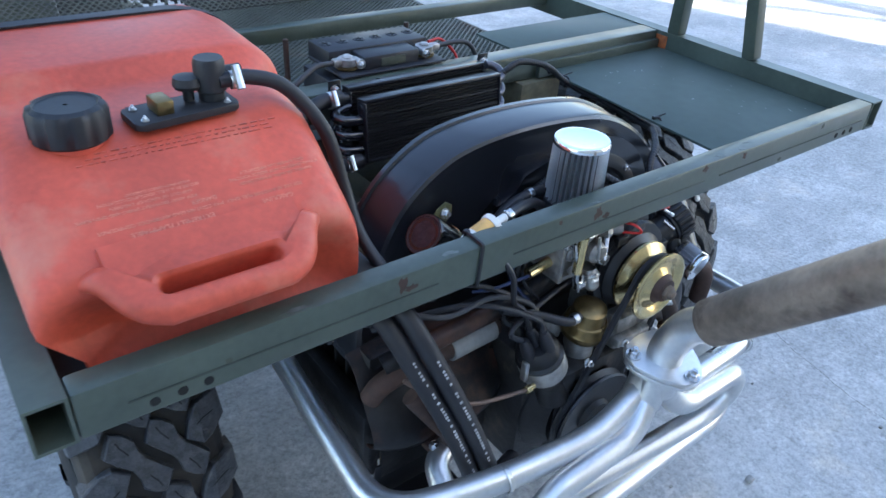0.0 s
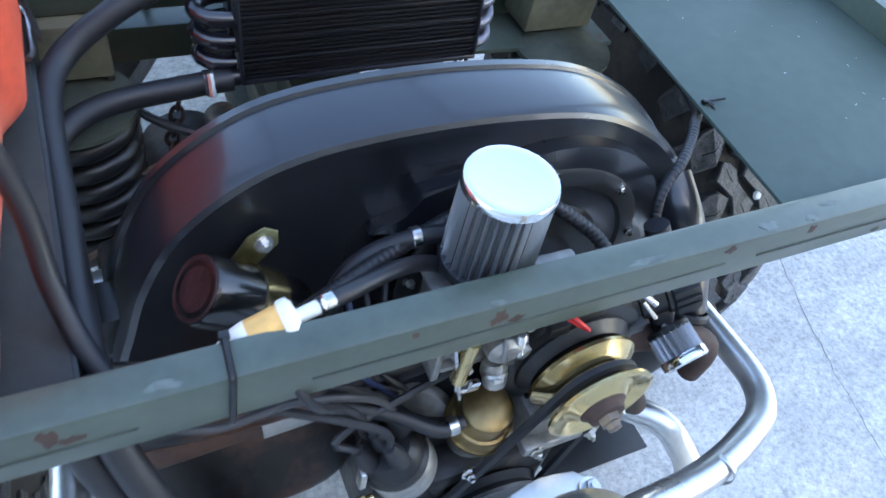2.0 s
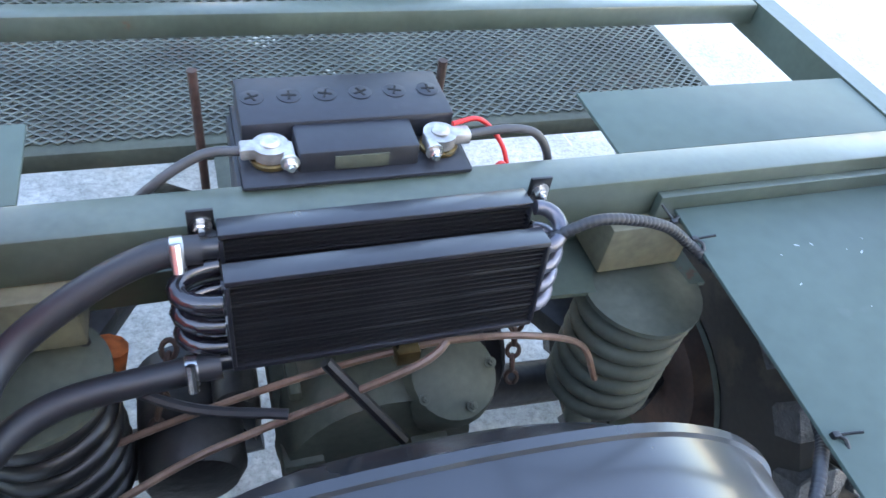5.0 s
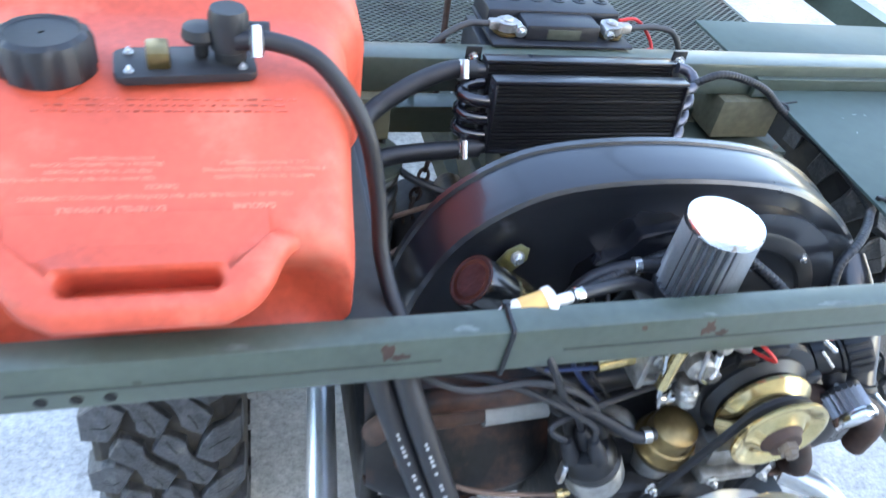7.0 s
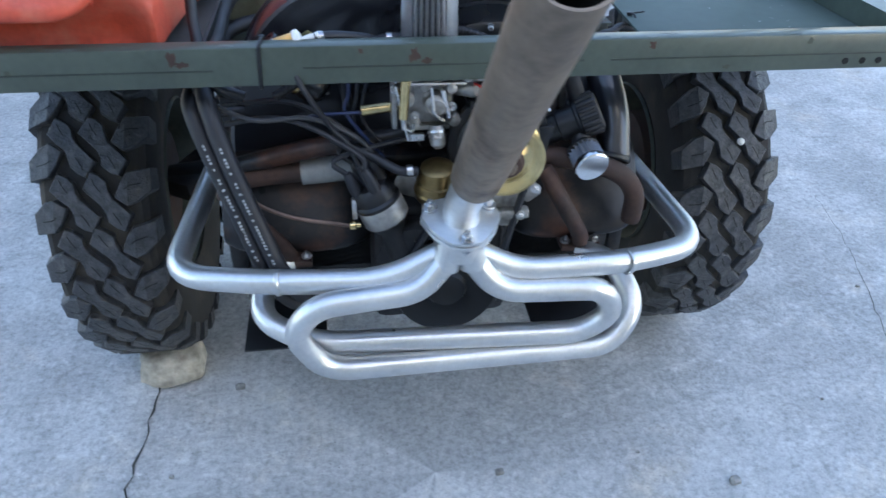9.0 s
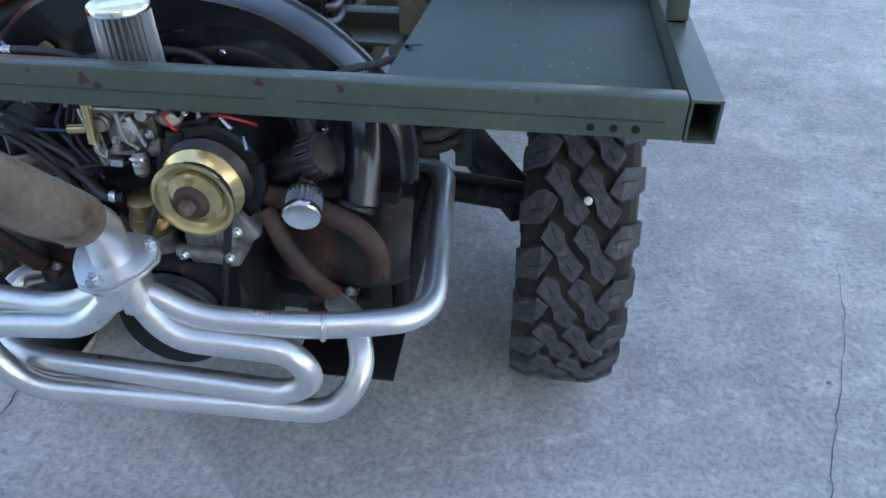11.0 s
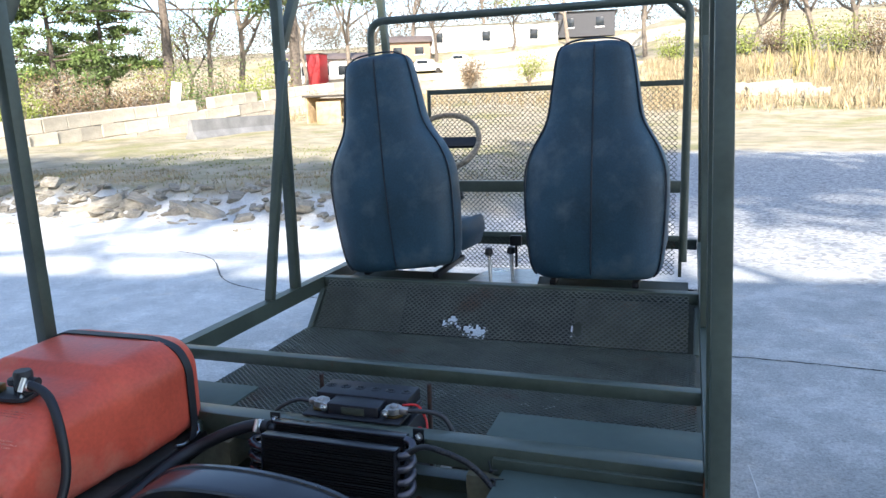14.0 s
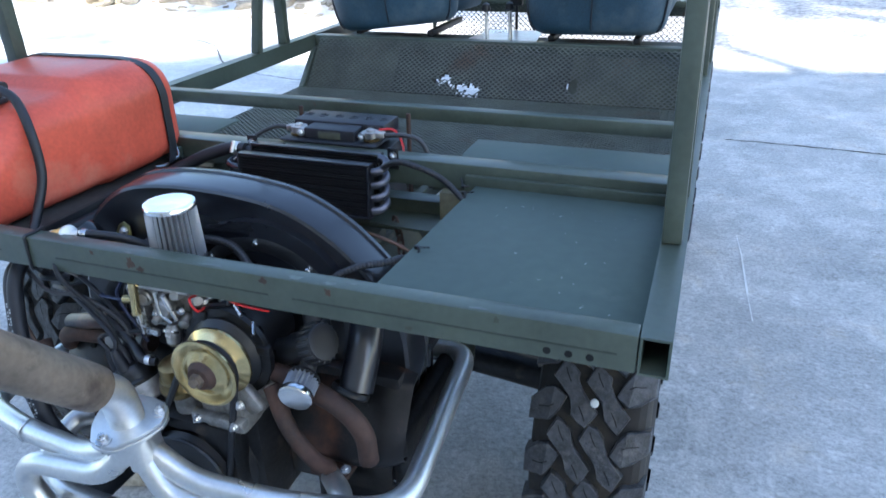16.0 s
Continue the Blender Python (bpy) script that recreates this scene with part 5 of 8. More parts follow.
part("distributor_shaft", lathe([(0.030, -0.055), (0.026, -0.03), (0.024, -0.005), (0.034, 0.012)], DB, DA, 28), ENGINE, dist)
cap_at = DB + DA * 0.046
dcap = part("distributor_cap", lathe([(0.037, 0), (0.038, 0.006), (0.034, 0.010), (0.033, 0.026), (0.026, 0.034), (0.012, 0.036)], cap_at, DA, 32), BLACK, dist, "black distributor cap")
q = DA.to_track_quat("Z", "Y").to_matrix()
ends = [(-0.350, 0.10, 0.775), (-0.335, 0.12, 0.80), (0.25, 0.16, 0.71), (0.20, 0.12, 0.71), (-0.180, 0.085, 0.878)]
for k in range(5):
    a = radians(90 * k + 30)
    p0 = cap_at + DA * 0.030 + (q @ Vector((0.022 * math.cos(a), 0.022 * math.sin(a), 0)) if k < 4 else Vector((0, 0, 0)))
    part("cap_tower", lathe([(0.0105, 0), (0.0105, 0.016), (0.0085, 0.032), (0.0060, 0.040)], p0, DA, 12), RUBBER, dcap)
    e = Vector(ends[k])
    p1 = p0 + DA * 0.034
    if k < 4:
        path = [p1, p1 + DA * 0.03 + Vector((0, 0.01, 0)), p1.lerp(e, 0.5) + Vector((0, -0.01, 0.055)), e]
    else:
        path = [p1, p1 + DA * 0.05, Vector((-0.165, 0.02, 0.80)), Vector((-0.200, -0.004, 0.872)), Vector((-0.215, 0.02, 0.905)), Vector((-0.20, 0.06, 0.905))]
    part("ignition_lead", tube(smooth_path(path), 0.0042, 8), RUBBER, engine)
part("vacuum_can", lathe([(0.012, 0), (0.028, 0.006), (0.030, 0.012), (0.028, 0.018), (0.010, 0.022)], DB + Vector((0.030, 0.045, 0.035)), (0.6, 0.8, 0), 20), CASTMAT, dist)
part("cap_clip", box(DB + Vector((-0.061, -0.012, 0.020)), DB + Vector((-0.053, 0.0, 0.056)), 0.002), STEEL, dist)
part("vacuum_pipe", tube(smooth_path([(-0.35, 0.02, 0.745), (-0.30, 0.0, 0.70), (-0.24, -0.01, 0.67), (-0.145, -0.015, 0.650)]), 0.0032, 8), COPPER, engine)
part("pipe_fitting", lathe([(0.004, 0), (0.0065, 0.001), (0.0065, 0.010), (0.0045, 0.012), (0.0045, 0.018)], (-0.150, -0.015, 0.6505), (1, 0.1, 0), 12), GOLD, engine, "brass pipe fitting")
part("ground_lead", tube(smooth_path([(-0.36, 0.06, 0.84), (-0.28, 0.03, 0.815), (-0.20, 0.03, 0.815), (-0.13, 0.03, 0.78), (-0.10, 0.02, 0.745)]), 0.0038, 8), GREYWIRE, engine)
for k, (z, mm) in enumerate(((0.80, RUBBER), (0.79, RUBBER), (0.81, BLUE))):
    part("small_wire", tube(smooth_path([(-0.10 - 0.02 * k, 0.10, 0.87), (-0.115 - 0.012 * k, 0.06, 0.84), (-0.12 - 0.012 * k, 0.05, z), (-0.09, 0.04, 0.76 - 0.01 * k)]), 0.003, 6), mm, engine)
part("small_wire", tube(smooth_path([(0.045, 0.04, 0.858), (0.050, 0.005, 0.868), (0.065, 0.0, 0.852), (0.055, 0.03, 0.84)]), 0.002, 8), RED, engine)
part("small_wire", tube(smooth_path([(0.105, 0.03, 0.86), (0.13, 0.01, 0.872), (0.15, 0.02, 0.862), (0.16, 0.05, 0.84)]), 0.002, 8), RED, engine)
part("wire_terminal", tube([(0.128, 0.012, 0.868), (0.144, 0.003, 0.857)], 0.0032, 10), STEEL, engine)
part("wire_terminal", tube([(0.150, 0.02, 0.836), (0.160, 0.004, 0.825)], 0.0026, 8), STEEL, engine)
bm = box((0.050, 0.050, 0.858), (0.078, 0.078, 0.876), 0.003)
box((0.086, 0.045, 0.850), (0.108, 0.060, 0.872), 0.003, bm, Euler((0.2, 0.5, 0.3)).to_matrix().to_4x4())
part("throttle_bracket", bm, CASTMAT, engine)
for q in range(5):
    part("linkage_screw", bolt((0.046 + 0.016 * q, 0.040 + 0.012 * (q % 2), 0.872 - 0.004 * (q % 3)), (0.2, -0.6, 0.7), 0.0065), STEEL, engine)
part("choke_cable", tube(smooth_path([(FX - 0.10, FY - 0.028, 0.817), (FX - 0.16, FY - 0.02, 0.812), (-0.20, 0.07, 0.80)]), 0.0026, 6), BLUE, engine)

# ---- exhaust ----
exhaust = thing("exhaust_system", (0, -0.12, 0.45), "bare aluminised four-into-one exhaust header with stinger pipe", "exhaust")
ER = 0.0190


def header(points, rad=0.055, label=""):
    return part("header_tube", tube(fillet(points, rad), ER, 20), EXHAUST, exhaust, label)


left = header([(-0.27, 0.375, 0.600), (-0.390, 0.375, 0.598), (-0.425, -0.045, 0.596), (-0.27, -0.098, 0.612), (-0.10, -0.120, 0.620), (-0.012, -0.116, 0.664)], 0.065)
right = header([(0.27, 0.360, 0.600), (0.388, 0.360, 0.612), (0.421, -0.058, 0.606), (0.27, -0.112, 0.620), (0.10, -0.120, 0.624), (0.026, -0.116, 0.664)], 0.065)
for par, x, y, z, axis in ((left, -0.262, -0.0990, 0.6124, (0.17, -0.022, 0.008)), (right, 0.272, -0.1113, 0.6197, (0.154, 0.057, -0.024))):
    part("slip_joint", lathe([(ER + 0.0002, 0), (ER + 0.0016, 0.0015), (ER + 0.0016, 0.006), (ER + 0.0002, 0.0075)], (x, y, z), axis, 24, None, False), EXHAUST, par)
header([(-0.004, -0.126, 0.668), (-0.050, -0.146, 0.616), (-0.205, -0.148, 0.602), (-0.243, -0.143, 0.548), (-0.200, -0.138, 0.462), (0.275, -0.113, 0.446), (0.322, -0.085, 0.505), (0.296, -0.015, 0.552), (0.25, 0.03, 0.545)], 0.052)
header([(0.018, -0.126, 0.668), (0.066, -0.142, 0.604), (0.235, -0.135, 0.590), (0.262, -0.130, 0.535), (0.215, -0.122, 0.490), (-0.22, -0.100, 0.486), (-0.305, -0.055, 0.510), (-0.285, 0.02, 0.545), (-0.25, 0.035, 0.548)], 0.050)
bm = bmesh.new()
for dx, dy in ((-0.020, -0.012), (0.020, -0.012), (-0.017, 0.012), (0.017, 0.012)):
    tube([(0.007 + dx, -0.121 + dy, 0.648), (0.007 + dx * 0.6, -0.121 + dy * 0.6, 0.702)], 0.0205, 18, bm)
lathe([(0.037, 0), (0.033, 0.020), (0.031, 0.042)], (0.007, -0.120, 0.676), (0.002, -0.010, 0.039), 28, bm)
part("collector", bm, EXHAUST, exhaust, "welded collector of the header")
FN = Vector((0.0, -0.10, 0.995))
FC = Vector((0.008, -0.126, 0.715))
tri = []
for k in range(3):
    a0 = radians(-90 + 120 * k)
    for d in (-22, -8, 8, 22):
        tri.append((0.0585 * math.cos(a0 + radians(d)), 0.0585 * math.sin(a0 + radians(d))))
    for d in (45, 60, 75):
        tri.append((0.0515 * math.cos(a0 + radians(d)), 0.0515 * math.sin(a0 + radians(d))))
fm = Matrix.Translation(FC) @ FN.to_track_quat("Z", "Y").to_matrix().to_4x4()
bm = extrude(tri, 0.006, fm, None, 0.0015)
extrude([(x * 0.98, y * 0.98) for x, y in tri], 0.006, fm @ Matrix.Translation((0, 0, 0.0075)), bm, 0.0015)
fl = part("collector_flange", bm, EXHAUST, exhaust)
for k in range(3):
    a0 = radians(-90 + 120 * k)
    p = fm @ Vector((0.049 * math.cos(a0), 0.049 * math.sin(a0), 0.014))
    part("flange_bolt", bolt(p, FN, 0.0125), STEEL, fl)
    part("flange_nut", bolt(fm @ Vector((0.049 * math.cos(a0), 0.049 * math.sin(a0), 0.0)), -FN, 0.0105), STEEL, fl)
E0, E1 = Vector((0.0165, -0.155, 0.797)), Vector((0.0130, -0.490, 1.168))
part("stinger_neck", tube(smooth_path([FC + FN * 0.008, FC + FN * 0.035, FC.lerp(E0, 0.85) + Vector((0, 0.006, 0.004)), E0.lerp(E1, 0.06), E0.lerp(E1, 0.2)]), 0.0262, 24), EXHAUST, exhaust)
ax = (E1 - E0).normalized()
L = (E1 - E0).length
base = E0 + ax * 0.022
L -= 0.034
part("stinger_pipe", lathe([(0.0262, 0.0), (0.0325, 0.004), (0.0335, 0.02), (0.0335, L), (0.0308, L), (0.0308, 0.03)], base, ax, 40, None, False), STINGER, exhaust, "heat-stained brown stinger tail pipe")
part("pipe_soot", lathe([(0.0306, 0.035), (0.0306, L - 0.006)], base, ax, 32, None, False), SOOT, exhaust)

# ---- hoses and loom on the frame ----
def hose(label, path, r, material=RUBBER, n=8, name="hose", ribbed=False):
    p = smooth_path(path, n)
    ob = part(name, ridged(p, r) if ribbed else tube(p, r, 14), material)
    return tagged(ob, label, "hose")


def clamp(owner, at, axis, r):
    """A worm-drive clip round a hose."""
    ax = Vector(axis).normalized()
    c = part("hose_clamp", lathe([(r + 0.0003, -0.006), (r + 0.0016, -0.005), (r + 0.0016, 0.005), (r + 0.0003, 0.006)], at, ax, 24, None, False), STEEL, owner, "bright steel hose clamp")
    side = ax.cross(Vector((0.2, 0.5, 0.8))).normalized()
    part("clamp_screw", tube([Vector(at) + side * (r + 0.005) - ax.cross(side) * 0.012, Vector(at) + side * (r + 0.005) + ax.cross(side) * 0.014], 0.0048, 8), STEEL, owner)


TOP_RUN = [(-0.165, 0.498, 0.934), (-0.205, 0.496, 0.933), (-0.262, 0.482, 0.915), (-0.325, 0.450, 0.886), (-0.348, 0.390, 0.874), (-0.350, 0.26, 0.862), (-0.348, 0.12, 0.862), (-0.343, 0.035, 0.845), (-0.318, -0.012, 0.775), (-0.285, -0.045, 0.685), (-0.255, -0.060, 0.60), (-0.22, -0.04, 0.53), (-0.15, -0.01, 0.50)]
top_hose = hose("black oil hose with white print", TOP_RUN, 0.0135)
LOW_RUN = [(-0.160, 0.440, 0.838), (-0.20, 0.438, 0.837), (-0.298, 0.428, 0.832), (-0.350, 0.390, 0.826), (-0.362, 0.33, 0.815), (-0.362, 0.24, 0.818), (-0.365, 0.12, 0.838), (-0.367, 0.045, 0.835), (-0.345, 0.005, 0.775), (-0.312, -0.030, 0.69), (-0.283, -0.050, 0.605), (-0.25, -0.04, 0.53), (-0.18, -0.01, 0.48)]
low_hose = hose("black oil hose with white print", LOW_RUN, 0.0135)
clamp(top_hose, (-0.185, 0.497, 0.9335), (1, 0, 0), 0.0135)
clamp(low_hose, (-0.186, 0.439, 0.8375), (1, 0, 0), 0.0135)
# printing on the hoses: unreadable, so short bars
for par, pts in ((top_hose, TOP_RUN), (low_hose, LOW_RUN)):
    p = resample([q for q in smooth_path(pts, 8) if q.y < 0.015 and 0.575 < q.z < 0.80], 0.0052)
    bm = bmesh.new()
    rnd = random.Random(8)
    for a, b in zip(p, p[1:]):
        if rnd.random() < 0.25:
            continue
        d = (b - a).normalized()
        n = (Vector((-0.25, -0.8, 0.75)) - d * Vector((-0.25, -0.8, 0.75)).dot(d)).normalized()
        s = d.cross(n)
        m = Matrix(((d.x, s.x, n.x, 0), (d.y, s.y, n.y, 0), (d.z, s.z, n.z, 0), (0, 0, 0, 1)))
        c = a.lerp(b, 0.5) + n * 0.01345
        box((c.x - 0.0016, c.y - 0.0022 * rnd.uniform(0.5, 1), c.z - 0.0003), (c.x + 0.0016, c.y + 0.0022, c.z + 0.0003), 0, bm, m)
    part("printed_bar", bm, PRINT, par)
fuel_hose = hose("black rubber fuel hose from the tank", [(-0.490, 0.193, 1.119), (-0.455, 0.191, 1.119), (-0.415, 0.184, 1.102), (-0.378, 0.165, 1.05), (-0.362, 0.150, 0.98), (-0.358, 0.120, 0.925), (-0.345, 0.080, 0.885), (-0.325, 0.050, 0.860), (-0.29, 0.045, 0.845)], 0.0085)
clamp(fuel_hose, (-0.472, 0.192, 1.1185), (1, 0, 0), 0.0086)
hose("black fuel hose to the carburettor", [(-0.184, 0.042, 0.932), (-0.150, 0.052, 0.930), (-0.105, 0.070, 0.918), (-0.07, 0.085, 0.895), (-0.045, 0.085, 0.880)], 0.0075)
hose("black hose curving up to the carburettor", [(-0.045, 0.105, 0.905), (-0.075, 0.108, 0.905), (-0.12, 0.110, 0.888), (-0.145, 0.108, 0.85), (-0.14, 0.105, 0.80)], 0.0085)
part("clip", lathe([(0.0088, 0), (0.0098, 0.001), (0.0098, 0.008), (0.0088, 0.009)], (-0.078, 0.108, 0.905), (1, 0, 0), 16, None, False), STEEL, engine)
part("clip", lathe([(0.0078, 0), (0.0088, 0.001), (0.0088, 0.009), (0.0078, 0.010)], (-0.180, 0.0430, 0.9318), (1, 0.25, -0.04), 16, None, False), STEEL, engine)
hose("corrugated black wire loom along the tray edge", [(0.150, 0.475, 0.912), (0.174, 0.464, 0.934), (0.208, 0.460, 0.952), (0.252, 0.460, 0.946), (0.30, 0.460, 0.928), (0.337, 0.455, 0.900), (0.372, 0.428, 0.876), (0.392, 0.38, 0.866), (0.388, 0.30, 0.862), (0.362, 0.235, 0.870), (0.328, 0.203, 0.884), (0.306, 0.180, 0.884), (0.268, 0.148, 0.885), (0.232, 0.125, 0.865), (0.220, 0.095, 0.81), (0.205, 0.07, 0.77)], 0.0064, PLASTIC, 8, "wire_loom", True)
hose("corrugated black wire loom beside the carburettor", [(-0.25, 0.075, 0.83), (-0.20, 0.08, 0.86), (-0.13, 0.09, 0.895), (-0.06, 0.115, 0.900), (0.0, 0.125, 0.91), (0.06, 0.12, 0.905), (0.11, 0.09, 0.88), (0.13, 0.06, 0.86)], 0.0075, PLASTIC, 8, "wire_loom", True)
hose("black battery cable going down beside the tray", [(-0.30, 0.10, 0.80), (-0.36, 0.09, 0.80), (-0.37, 0.16, 0.78), (-0.36, 0.30, 0.74)], 0.007, RUBBER)


def zip_tie(label, pts, w=0.004, tail=None):
    """A flat strap through the points, with a square head."""
    p = fillet(pts, 0.004, 3)
    ob = part("zip_tie", tube(p, w / 2, 6), BLACK)
    tagged(ob, label, "zip tie")
    part("tie_head", box(Vector(pts[0]) - Vector((0.004, 0.003, 0.003)), Vector(pts[0]) + Vector((0.004, 0.003, 0.003)), 0.001), BLACK, ob)
    if tail:
        part("tie_tail", tube([pts[0], tail], w / 2.6, 6), BLACK, ob)


zx = -0.256
zip_tie("black zip tie strapped round the rear rail", [(zx + 0.002, 0.034, Z1 + 0.002), (zx, -0.002, Z1 + 0.002), (zx - 0.003, -0.002, Z0 - 0.002), (zx - 0.003, 0.034, Z0 - 0.002), (zx + 0.002, 0.035, Z1)], 0.0055)
zip_tie("black zip tie at the tray edge", [(0.345, 0.462, 0.902), (0.352, 0.455, 0.903), (0.352, 0.448, 0.897)], 0.004, (0.368, 0.458, 0.908))
zip_tie("black zip tie at the tray edge", [(0.346, 0.218, 0.900), (0.353, 0.212, 0.901), (0.353, 0.205, 0.896)], 0.004, (0.370, 0.213, 0.905))
zip_tie("white zip tie tail at the tray edge", [(0.335, 0.490, 0.903), (0.345, 0.497, 0.903)], 0.004, (0.325, 0.508, 0.914))

# ---- ignition coil and fuel filter ----
COILMAT = mat("black_gloss_can", (0.010, 0.010, 0.010), 0.25, metal=0.3, var=0.1, bump=0.03, coat=0.6)
ZINC = mat("dull_yellow_zinc", (0.36, 0.34, 0.17), 0.35, metal=0.85, var=0.25, scale=30, bump=0.1)
coil = thing("ignition_coil", (-0.21, 0.12, 0.84), "black ignition coil in a yellow zinc bracket on the shroud", "ignition coil")
C0, C1 = Vector((-0.262, 0.112, 0.894)), Vector((-0.187, 0.117, 0.829))
ca = C1 - C0
part("coil_can", lathe([(0.0290, 0.0), (0.0305, 0.003), (0.0305, 0.100), (0.028, 0.107), (0.018, 0.113)], C0, ca, 36), COILMAT, coil)
part("coil_cap", lathe([(0.0285, -0.0010), (0.0270, 0.0006), (0.0220, -0.0004), (0.012, 0.0010), (0.006, 0.0002)], C0, -ca, 30), TAR, coil, "dark red sealed end of the coil")
bracket = part("coil_bracket", lathe([(0.0307, -0.012), (0.0322, -0.012), (0.0322, 0.013), (0.0307, 0.013)], C0.lerp(C1, 0.62), ca, 36, None, False), GOLD, coil, "yellow zinc plated bracket")
part("bracket_arm", extrude([(-0.232, 0.862), (-0.212, 0.850), (-0.184, 0.882), (-0.184, 0.898), (-0.196, 0.906), (-0.210, 0.898)], 0.0025, XZ(0.1525), None, 0.0008), ZINC, bracket)
part("bracket_bolt", bolt((-0.1975, 0.1490, 0.888), (0.1, -0.9, 0.3), 0.0095), STEEL, bracket)
part("coil_terminal", bolt(C0 + ca.normalized() * 0.113, ca, 0.007), STEEL, coil)
ff = thing("fuel_filter", (-0.21, 0.035, 0.92), "clear plastic inline fuel filter with yellow paper inside", "fuel filter")
G0, G1 = Vector((-0.258, 0.036, 0.912)), Vector((-0.207, 0.040, 0.926))
part("filter_bowl", lathe([(0.007, 0), (0.012, 0.008), (0.0150, 0.022), (0.0150, 0.024)], G0, G1 - G0, 24), WHITE, ff)
part("filter_element", lathe([(0.0148, 0.024), (0.0156, 0.05)], G0, G1 - G0, 24), AMBER, ff)
part("filter_rim", lathe([(0.0170, 0.050), (0.0178, 0.052), (0.0178, 0.058), (0.013, 0.061), (0.006, 0.062), (0.006, 0.085)], G0, G1 - G0, 24), WHITE, ff)

# ---- fuel tank ----
tank = thing("fuel_tank", (-0.55, 0.33, 0.89), "faded red plastic portable fuel tank strapped on the tray", "fuel tank")
TX0, TX1 = -0.722, -0.386


def tank_section(y, zb, zt, inset, rad, n=9):
    x0, x1 = TX0 + max(inset, 0.012), TX1 - inset
    r = min(rad, (zt - zb) * 0.46)
    out = []
    lean = 0.024 * min(1.0, (zt - zb) / 0.12)
    for cx, cz, a0 in ((x1 - r, zt - r, 0), (x0 - lean + r, zt - r, 90), (x0 + 0.010 + r, zb + r * 0.7, 180), (x1 - r, zb + r * 0.7, 270)):
        rz = r if a0 < 180 else r * 0.7
        for k in range(n):
            a = radians(a0 + 90 * k / (n - 1))
            out.append((cx + r * math.cos(a), y, cz + rz * math.sin(a)))
    return out


rows = [(0.082, 0.925, 0.945, 0.060, 0.010), (0.070, 0.905, 0.966, 0.036, 0.028), (0.060, 0.897, 0.981, 0.022, 0.034), (0.055, 0.894, 0.993, 0.014, 0.038), (0.056, 0.892, 1.004, 0.011, 0.042), (0.064, 0.891, 1.015, 0.009, 0.045), (0.080, 0.891, 1.026, 0.008, 0.046),
        (0.110, 0.891, 1.046, 0.007, 0.047), (0.145, 0.891, 1.067, 0.005, 0.048), (0.170, 0.891, 1.080, 0.003, 0.048), (0.190, 0.891, 1.087, 0.001, 0.048), (0.24, 0.891, 1.091, -0.004, 0.050), (0.288, 0.891, 1.093, -0.006, 0.052), (0.302, 0.891, 1.097, -0.008, 0.056), (0.318, 0.891, 1.112, -0.022, 0.064), (0.328, 0.891, 1.115, -0.030, 0.068),
        (0.45, 0.891, 1.119, -0.034, 0.072), (0.51, 0.892, 1.117, -0.028, 0.072), (0.540, 0.894, 1.107, -0.014, 0.068), (0.568, 0.900, 1.080, 0.012, 0.058), (0.586, 0.912, 1.058, 0.026, 0.045), (0.594, 0.930, 1.035, 0.05, 0.03)]


def tank_top(y):
    """Height of the tank's top at a place along it."""
    for a, b in zip(rows[4:], rows[5:]):
        if y <= b[0]:
            return a[2] + (b[2] - a[2]) * (y - a[0]) / (b[0] - a[0])
    return rows[-1][2]


bm = bmesh.new()
loops = [[bm.verts.new(p) for p in tank_section(*r)] for r in rows]
for a, b in zip(loops, loops[1:]):
    for k in range(len(a)):
        bm.faces.new((a[k], a[(k + 1) % len(a)], b[(k + 1) % len(a)], b[k]))
bm.faces.new(loops[0][::-1])
bm.faces.new(loops[-1])
bmesh.ops.recalc_face_normals(bm, faces=bm.faces)
body = part("tank_body", bm, TANKMAT, tank, "sun-faded red tank body", 55)
# moulded handle: a sloping lip with a slot
sl_m = Matrix(((1, 0, 0, -0.567), (0, 0.894, -0.447, 0.020), (0, 0.447, 0.894, 1.004), (0, 0, 0, 1)))


def stadium(hw, y0, y1, r, n=8):
    out = []
    for cx, cy, a0 in ((hw - r, y1 - r, 0), (-hw + r, y1 - r, 90), (-hw + r, y0 + r, 180), (hw - r, y0 + r, 270)):
        out += [(cx + r * math.cos(radians(a0 + 90 * k / (n - 1))), cy + r * math.sin(radians(a0 + 90 * k / (n - 1)))) for k in range(n)]
    return out


slot = stadium(0.060, -0.0085, 0.0085, 0.0082, 12)
edge = smooth_path([(0.100, 0.105, 0), (0.116, 0.080, 0), (0.127, 0.058, 0), (0.129, 0.046, 0), (0.123, 0.036, 0), (0.116, 0.025, 0), (0.107, 0.010, 0), (0.098, -0.008, 0), (0.084, -0.024, 0), (0.062, -0.035, 0)], 4)
lip = [(p.x, p.y) for p in edge] + [(-p.x, p.y) for p in edge[::-1]]


def ray_hit(poly, ang):
    """Where a ray from the origin leaves a closed outline."""
    c, s = math.cos(ang), math.sin(ang)
    best = None
    for k in range(len(poly)):
        (x0, y0), (x1, y1) = poly[k], poly[(k + 1) % len(poly)]
        den = c * (y1 - y0) - s * (x1 - x0)
        if abs(den) < 1e-12:
            continue
        t = (x0 * (y1 - y0) - y0 * (x1 - x0)) / den
        u = (x0 * s - y0 * c) / den
        if t > 0 and -1e-9 <= u <= 1 + 1e-9 and (best is None or t > best):
            best = t
    return (c * best, s * best)


